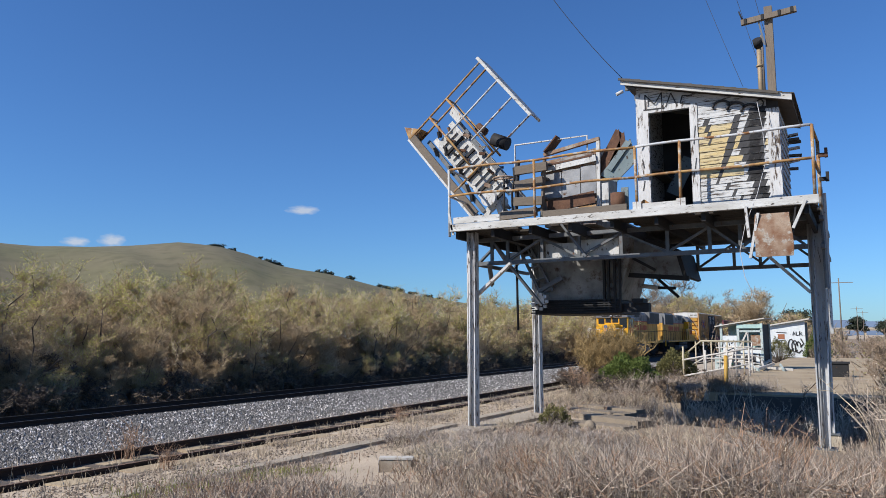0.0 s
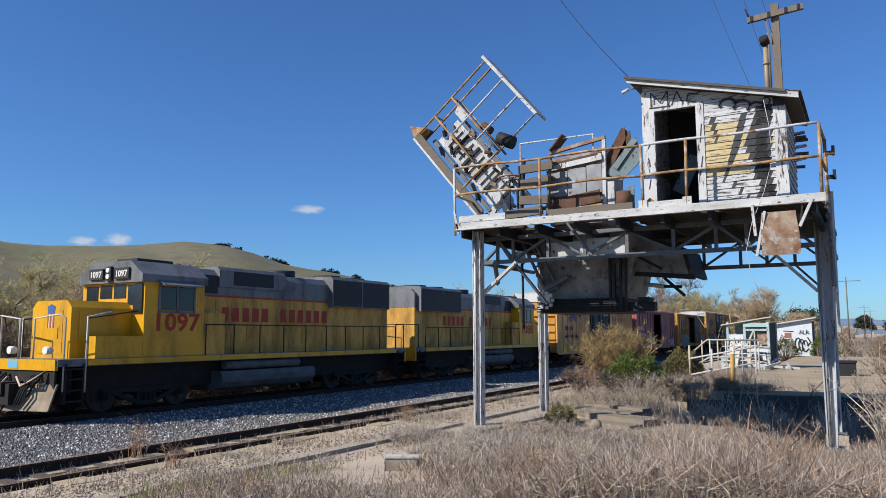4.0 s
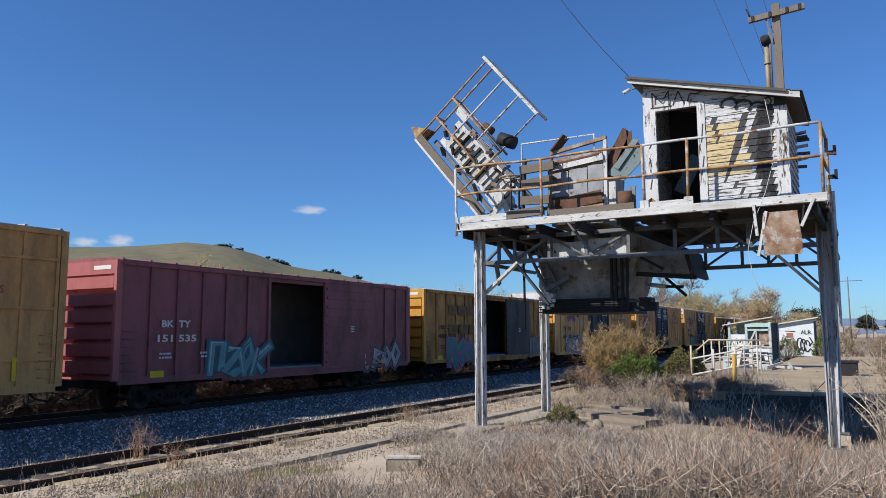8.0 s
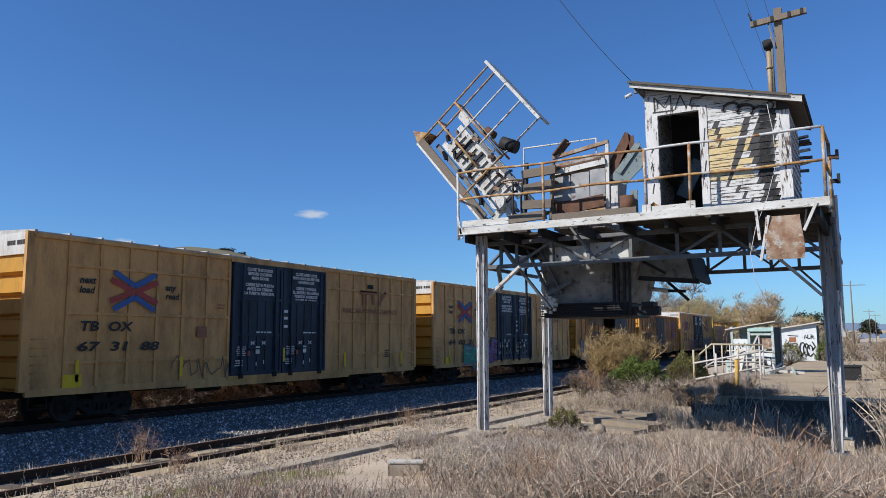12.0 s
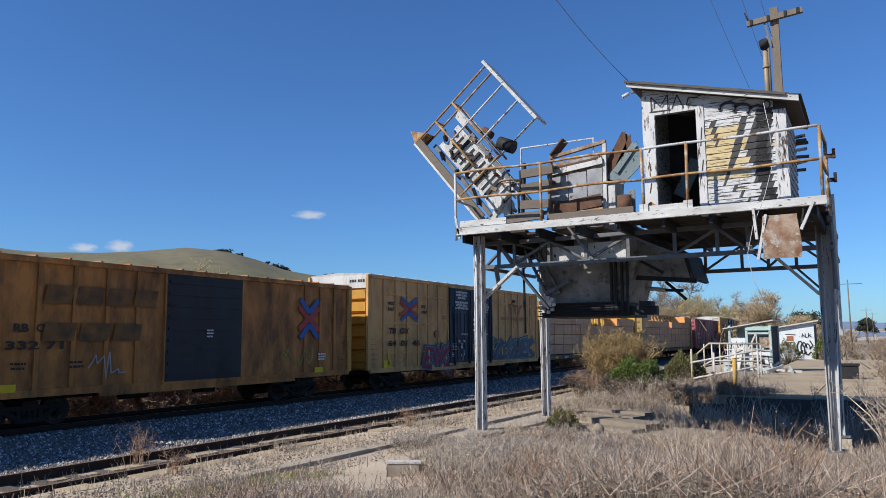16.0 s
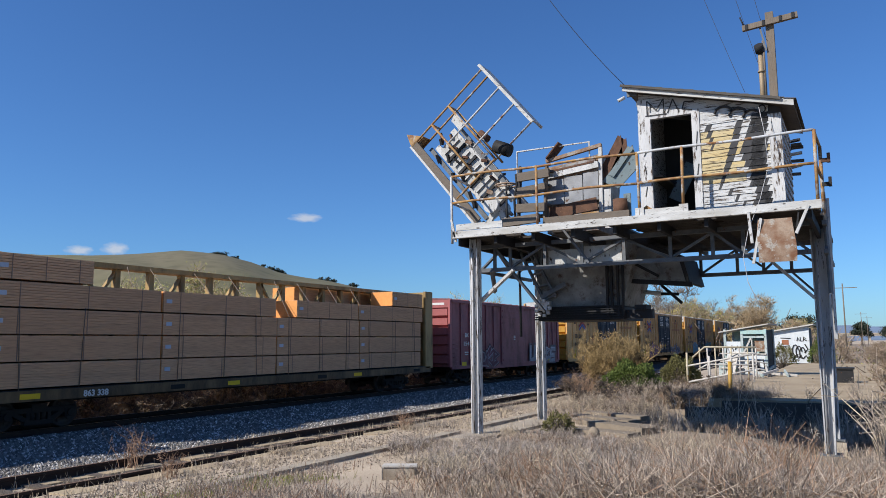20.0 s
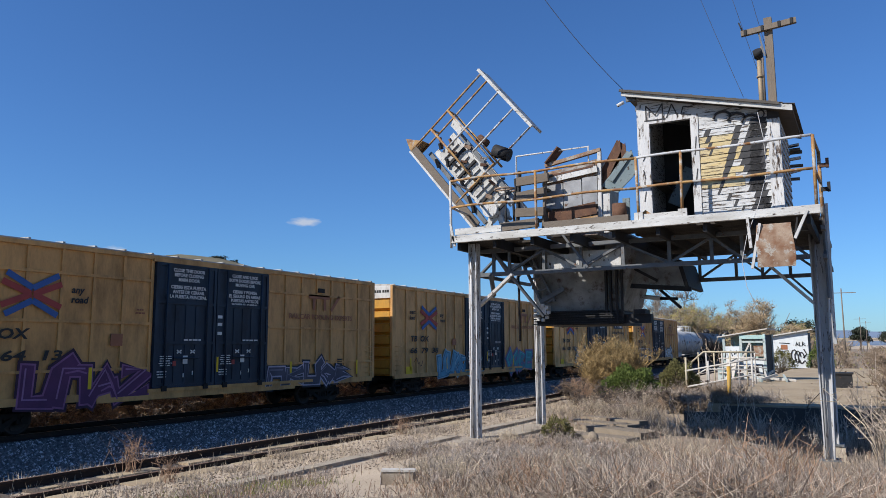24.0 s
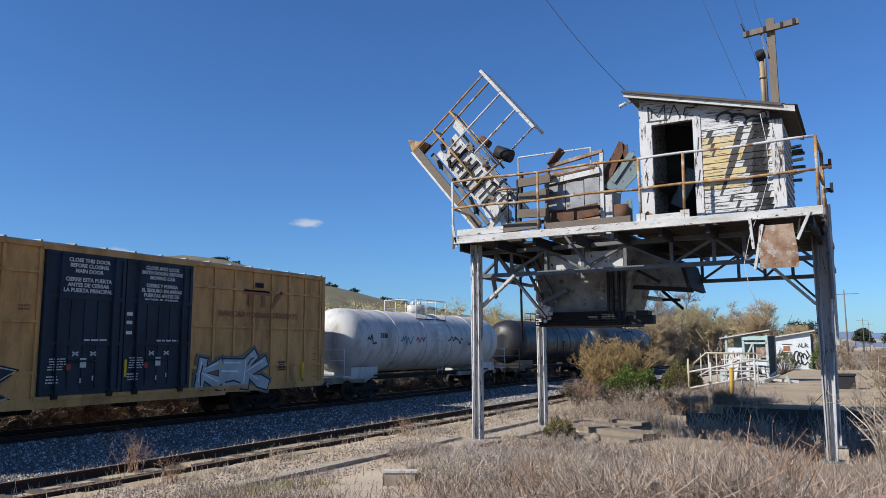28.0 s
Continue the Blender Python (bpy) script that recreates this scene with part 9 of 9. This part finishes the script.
bushy = [bushy_weed("bushy_dead_weed", 160 + i, label, 34, 0.62, 1.0, mats, "bushy dead weeds") for i, (label, mats) in enumerate((
    ("bushy grey dead weed with forking twigs", [M_DARKWEED, M_GREYWEED]),
    ("bushy brown dead weed with forking twigs", [M_DARKWEED, M_WEED]),
    ("bushy pale dead weed with forking twigs", [M_WEED, M_STRAW]),
    ("bushy grey dead weed with forking twigs", [M_GREYWEED, M_GREYWEED])))]
rngw = random.Random(5)
places = [(rngw.uniform(-5.4, 1.2), rngw.uniform(21.0, 24.2), rngw.uniform(0.5, 0.95), rngw.uniform(0, 360)) for _ in range(14)]
places += [(rngw.uniform(-5.0, 0.4), rngw.uniform(19.6, 21.2), rngw.uniform(0.45, 0.85), rngw.uniform(0, 360)) for _ in range(24)]
places += [(rngw.uniform(-8.2, -4.6), rngw.uniform(22.5, 29), rngw.uniform(0.4, 0.75), rngw.uniform(0, 360)) for _ in range(18)]
places += [(rngw.uniform(-0.3, 1.4), rngw.uniform(13.0, 22), rngw.uniform(0.8, 1.3), rngw.uniform(0, 360)) for _ in range(16)]
places += [(rngw.uniform(-6.5, 0.0), rngw.uniform(9.0, 14.5), rngw.uniform(0.3, 0.6), rngw.uniform(0, 360)) for _ in range(40)]


def open_ground(spots):
    """Leaves out what would stand before the tower's leg and the concrete block."""
    return [p for p in spots if not (abs(p[0] + 0.0456 * p[1]) < 0.6 and 11 < p[1] < 20) and not (abs(p[0] + 0.655 * p[1]) < 0.75 and p[1] < 10.8)]


scatter(tall, open_ground(places))
places = []
for _ in range(230):
    y = 8.2 + 7.6 * rngw.random() ** 0.9
    x = rngw.uniform(-0.60 * y - 0.2, 0.10 * y)
    if noise.noise((x * 0.5, y * 0.5, 9.0)) > rngw.uniform(-0.45, 0.1) and not (-7.4 < x < -5.9 and 8.6 < y < 10.6):
        places.append((x, y, rngw.uniform(0.55, 1.2) * (0.6 if x < -6.6 else 1.0) * (0.75 if y > 13 else 1.0), rngw.uniform(0, 360)))
places += [(rngw.uniform(-8.9, -5.6), rngw.uniform(13.5, 16.0), rngw.uniform(0.5, 1.0), rngw.uniform(0, 360)) for _ in range(12)]
places += [(rngw.uniform(-5.4, 1.4), rngw.uniform(20.0, 24.0), rngw.uniform(0.8, 1.5), rngw.uniform(0, 360)) for _ in range(16)]
places += [(rngw.uniform(-9.0, -5.6), rngw.uniform(22.0, 31.0), rngw.uniform(0.8, 1.4), rngw.uniform(0, 360)) for _ in range(24)]
places += [(rngw.uniform(-10.9, -8.5), rngw.uniform(7.5, 20.0), rngw.uniform(0.22, 0.42), rngw.uniform(0, 360)) for _ in range(34)]
places += [(rngw.uniform(-11.2, -9.9), rngw.uniform(12.0, 40.0), rngw.uniform(0.35, 0.7), rngw.uniform(0, 360)) for _ in range(20)]
places += [(rngw.uniform(-5.6, 0.8), rngw.uniform(23.6, 24.35), rngw.uniform(1.1, 1.9), rngw.uniform(0, 360)) for _ in range(14)]
scatter(bushy, open_ground(places))
for _ in range(24):
    x = -5.1 + 2.6 * rngw.random() ** 1.3
    copy_thing(bushy[rngw.choice((0, 1, 3))], pose(x, rngw.uniform(24.55, 26.6), 0.47, 0, 0, rngw.uniform(0, 360)) @ Matrix.Scale(rngw.uniform(0.5, 1.05), 4))
pale = [stalk_clump("pale_dead_weed", 66 + i, "tall bleached dead weed standing in the shade of the dock", 7, 1.5, 0.5, [M_BLEACHED, M_BLEACHED], "bleached weeds") for i in range(2)]
scatter(pale, [(rngw.uniform(-5.3, 1.6), rngw.uniform(21.2, 24.0), rngw.uniform(0.55, 1.15), rngw.uniform(0, 360)) for _ in range(30)])
docktop = [(rngw.uniform(-5.2, -3.6) if i % 3 else rngw.uniform(-3.6, 0.4), rngw.uniform(24.7, 27.5), rngw.uniform(0.35, 0.7), rngw.uniform(0, 360)) for i in range(30)]
for x, y, size, turn in docktop:
    copy_thing(tall[int(turn) % 3], pose(x, y, 0.48, 0, 0, turn) @ Matrix.Scale(size, 4))
redw = [stalk_clump("russet_weed", 70, "russet dead weed clump on the gravel", 26, 0.8, 0.6, [M_REDWEED, M_REDWEED], "russet weeds")]
scatter(redw, [(-13.0, 10.2, 0.9, 0), (-10.9, 9.4, 0.6, 50), (-10.2, 30.0, 1.4, 80), (-11.2, 17.5, 0.7, 10), (-1.05, 10.4, 1.1, 30), (-3.9, 9.2, 0.8, 200)])


def leafy_bush(name, seed, label, x, y, w, h, mat, n=5200, size=0.05):
    r = np.random.default_rng(seed)
    s, wood = Sticks(seed), Sticks(seed + 1)
    way = r.normal(size=(n, 3))
    way /= np.linalg.norm(way, axis=1, keepdims=True)
    way[:, 2] = np.abs(way[:, 2])
    lump = np.array([1 + 0.28 * noise.noise(Vector(v) * 2.1) + 0.15 * noise.noise(Vector(v) * 5.3) for v in way])
    rad = lump * r.uniform(0.72, 1.03, n) ** 0.6
    c = way * rad[:, None] * np.array([w / 2, w / 2, h * 0.78]) + np.array([0, 0, h * 0.16])
    s.leaves(c, r.uniform(0.6, 1.3, n) * size, 0)
    k = 70
    tips = c[:k * 4:4]
    wood.sticks(np.zeros_like(tips) + r.normal(size=tips.shape) * np.array([0.12, 0.12, 0.0]), tips, 0.02, 0.006, 0, 3)
    t = thing(name, x, y, ground_z(x, y), label, "bush")
    for nm, st, ms in (("trunk", wood, [M_TWIGDARK]), ("foliage", s, mat)):
        o = new(nm, st.mesh(nm, ms))
        o.parent = t


leafy_bush("green_bush", 81, "rounded dense green bush among dry weeds", -8.74, 31.5, 2.5, 1.55, [M_LEAF], 15000, 0.045)
leafy_bush("olive_bush", 82, "olive-green low bush beside the ramp", -7.75, 36.2, 1.8, 1.5, [M_LEAFYEL], 9000, 0.045)
leafy_bush("dock_bush", 83, "small green bush against the shed", -5.6, 62.0, 1.9, 1.9, [M_LEAFYEL], 2600, 0.06)
leafy_bush("shed_bush", 84, "tall dark green bush behind the shed", -3.2, 66.0, 2.0, 2.4, [M_LEAF], 2600, 0.06)
leafy_bush("fern_clump", 85, "small yellow-green weed by the footing", -6.5, 17.0, 0.75, 0.55, [M_LEAFYEL], 1400, 0.03)
osier = shrub_kind("golden_osier", 86, "golden-brown upright osier bush without leaves", "shrub", "", 3.4, 1.6, 26, 9, 150, (M_OSIER, [M_OSIER, M_OSIER, M_OSIER, M_OSIER]), 1.4, 0.010)
scatter([osier], [(-12.0, 37.0, 0.88, 20), (-11.0, 37.4, 0.98, 140), (-10.0, 36.6, 0.86, 250), (-11.6, 35.6, 0.7, 80), (-10.5, 35.4, 0.7, 300)])
bare = shrub_kind("bare_tree", 87, "tall grey leafless tree beyond the track", "tree", "bare trees", 9.0, 3.2, 7, 22, 330, (M_GREYTWIG, [M_GREYTWIG, M_GREYTWIG, M_GREYTWIG, M_GREYTWIG]), 0.7, 0.02)
scatter([bare], [(-27.5, 122, 1.45, 0), (-31, 131, 1.3, 90), (-24.5, 140, 1.25, 200), (-29, 150, 1.3, 300), (-26, 165, 1.1, 40), (-25.5, 112, 1.1, 130)])
scrub_low = shrub_kind("brown_brush", 88, "low grey-brown brush at the edge of the lot", "shrub", "brush by the lot", 2.2, 1.2, 10, 10, 160, (M_LOTBRUSH, [M_LOTBRUSH, M_LOTBRUSH, M_LOTBRUSH, M_LOTBRUSH]), 0.6, 0.008)
rb = random.Random(9)
scatter([scrub_low], [(0.55, 17.5, 0.55, 0), (0.7, 20.5, 0.7, 70), (1.0, 24, 0.8, 150), (0.8, 28, 0.9, 20), (1.2, 33, 1.0, 220), (1.3, 40, 1.1, 90), (0.75, 23, 0.6, 190), (1.5, 48, 1.2, 10), (1.2, 58, 0.8, 120), (0.8, 37, 0.8, 33), (0.3, 70, 0.7, 60), (-1.5, 78, 0.7, 140), (1.6, 75, 0.8, 200), (0.6, 92, 0.8, 80), (-2.4, 98, 0.8, 250)] + [(-9.6 + rb.uniform(-0.6, 0.6), 28 + 3.2 * i + rb.uniform(-1, 1), rb.uniform(0.25, 0.4), rb.uniform(0, 360)) for i in range(7)] + [(-25.3 + rb.uniform(-0.5, 0.4), 3 + 1.15 * i, rb.uniform(0.35, 0.65), rb.uniform(0, 360)) for i in range(86)])

for i in range(48):
    x, y = (rb.uniform(-5.7, -3.5), rb.uniform(24.5, 26.5)) if i < 22 else (rb.uniform(-6.0, -4.4), rb.uniform(26, 33)) if i < 36 else (rb.uniform(-5.2, 0.6), rb.uniform(23.2, 24.2))
    k = rb.uniform(0.28, 0.52)
    copy_thing(scrub_low, pose(x, y, 0.46 if x > -4.6 and y > 24.5 else ground_z(x, y), 0, 0, rb.uniform(0, 360)) @ Matrix.Scale(k, 4))


def broad_tree(name, seed, label, x, y, h, w, mat, n=6500, size=0.34, group=""):
    """A tapered trunk, limbs, and separate clumps of leaves with gaps between."""
    r = np.random.default_rng(seed)
    wood, s = Sticks(seed), Sticks(seed + 1)
    wood.sticks([[0, 0, -0.3], [0.1, 0, h * 0.3]], [[0.1, 0, h * 0.3], [0, 0.1, h * 0.7]], [0.03 * h, 0.022 * h], [0.022 * h, 0.01 * h], 0, 7)
    for _ in range(15):
        a = r.uniform(0, math.tau)
        c = np.array([math.cos(a) * r.uniform(0.1, 0.48) * w, math.sin(a) * r.uniform(0.1, 0.48) * w, h * r.uniform(0.42, 0.92)])
        wood.sticks([[0.05, 0, h * 0.32]], [c], [0.010 * h], [0.004 * h], 0, 4)
        k = n // 15
        s.leaves(c + r.normal(size=(k, 3)) * np.array([0.095, 0.095, 0.055]) * w, r.uniform(0.5, 1.2, k) * size, 0)
    t = thing(name, x, y, ground_z(x, y), label, "tree", group)
    for nm, st, ms in (("trunk", wood, [M_TWIGDARK]), ("crown", s, mat)):
        o = new(nm, st.mesh(nm, ms))
        o.parent = t


for i, (b, d, h, w) in enumerate(((4.0, 240, 9.6, 11), (0.3, 300, 8.5, 7), (7.0, 230, 7.6, 9), (9.3, 240, 7.0, 10), (-1.6, 330, 7.0, 10), (2.3, 330, 6.0, 9))):
    broad_tree("dark_evergreen", 90 + i, "dark evergreen tree in the distance", -d * math.sin(radians(b)), d * math.cos(radians(b)), h, w, [M_LEAFDARK if i in (0, 1, 4) else M_LEAFYEL], group="distant trees")
# dark oaks along the ridge
for i, (b, w) in enumerate(((46.1, 12), (45.2, 7), (46.7, 6), (42.4, 9), (41.8, 7), (43.1, 5), (38.6, 9), (38.0, 7), (36.4, 8), (33.9, 9), (33.2, 10), (32.6, 9), (31.6, 8), (30.4, 8), (29.6, 7))):
    d = 560.0
    zt = 2.3 + math.tan(radians(hill_el(b))) * d
    broad_tree("ridge_oak", 120 + i, "dark oak on the far ridge", -d * math.sin(radians(b)), d * math.cos(radians(b)), 5.0 + w * 0.2, w, [M_LEAFDARK], 700, 0.7, "ridge oaks")
    RIDGE = bpy.data.objects["ridge_oak" if i == 0 else "ridge_oak.%03d" % i]
    RIDGE.location.z = zt - 2.5

# ---- small clouds far off ----
def cloud_material():
    m = bpy.data.materials.new("thin_cloud")
    m.use_nodes = True
    nt = m.node_tree
    n = nt.nodes
    n.clear()
    out, mx = n.new("ShaderNodeOutputMaterial"), n.new("ShaderNodeMixShader")
    em, tr = n.new("ShaderNodeEmission"), n.new("ShaderNodeBsdfTransparent")
    em.inputs[0].default_value, em.inputs[1].default_value = (0.86, 0.91, 1.0, 1), 0.58
    co, tex = n.new("ShaderNodeTexCoord"), n.new("ShaderNodeTexNoise")
    tex.inputs["Scale"].default_value, tex.inputs["Detail"].default_value = 1.9, 8
    grad = n.new("ShaderNodeTexGradient")
    grad.gradient_type = "SPHERICAL"
    mul, rng2 = n.new("ShaderNodeMath"), n.new("ShaderNodeMapRange")
    mul.operation = "MULTIPLY_ADD"
    mul.inputs[1].default_value = 1.25
    rng2.inputs[1].default_value, rng2.inputs[2].default_value, rng2.inputs[4].default_value = 0.88, 1.45, 0.72
    link(nt, co.outputs["Object"], grad.inputs[0])
    link(nt, co.outputs["Object"], tex.inputs["Vector"])
    link(nt, grad.outputs["Fac"], mul.inputs[0])
    link(nt, tex.outputs["Fac"], mul.inputs[2])
    link(nt, mul.outputs[0], rng2.inputs[0])
    link(nt, rng2.outputs[0], mx.inputs[0])
    link(nt, tr.outputs[0], mx.inputs[1])
    link(nt, em.outputs[0], mx.inputs[2])
    link(nt, mx.outputs[0], out.inputs[0])
    return m


M_CLOUD = cloud_material()
for b, el, w, h in ((40.0, 9.5, 150, 46), (53.4, 6.75, 110, 60), (55.7, 6.55, 110, 44)):
    d = 2400.0
    bm = fresh()
    bmesh.ops.create_grid(bm, x_segments=8, y_segments=4, size=1.0)
    o = solid("cloud", bm, M_CLOUD, "small thin white cloud over the hills", "cloud", kind="structure")
    c = Vector((-math.sin(radians(b)) * math.cos(radians(el)), math.cos(radians(b)) * math.cos(radians(el)), math.sin(radians(el)))) * d
    o.matrix_basis = look(c, EYE) @ Matrix.Diagonal((w / 2, h / 2, 1, 1))
    o.visible_shadow = False


# ---- the train rolls by, slowly gaining speed ----
SPEED = ((0, 13.41), (3, 13.71), (6.5, 14.01), (9, 14.41), (12, 14.77), (15, 15.16), (18, 15.45), (21, 15.86), (24, 16.22), (26, 16.37), (28, 16.47))


def run_of(t):
    total = 0.0
    for (ta, va), (tb, vb) in zip(SPEED, SPEED[1:]):
        if t <= ta:
            break
        e = min(t, tb)
        ve = va + (vb - va) * (e - ta) / (tb - ta)
        total += (va + ve) / 2 * (e - ta)
    return total


def motions():
    times = [0.5 * i for i in range(57)]
    for c, y0 in TRAIN:
        walk(c, [(t, pose(c.location.x, y0 - run_of(t), c.location.z)) for t in times])
    # the wheels turn as far as the train has run; alike wheelsets share their keys
    done = {}
    for w, r, k in WHEELS:
        if (r, k) not in done:
            walk(w, [(i / 30, Matrix.Translation((0, k, r)) @ Matrix.Rotation(run_of(i / 30) / r, 4, "X")) for i in range(841)])
            done[r, k] = w.animation_data
        else:
            w.rotation_mode = "QUATERNION"
            keys = w.animation_data_create()
            keys.action, keys.action_slot = done[r, k].action, done[r, k].action_slot


motions()
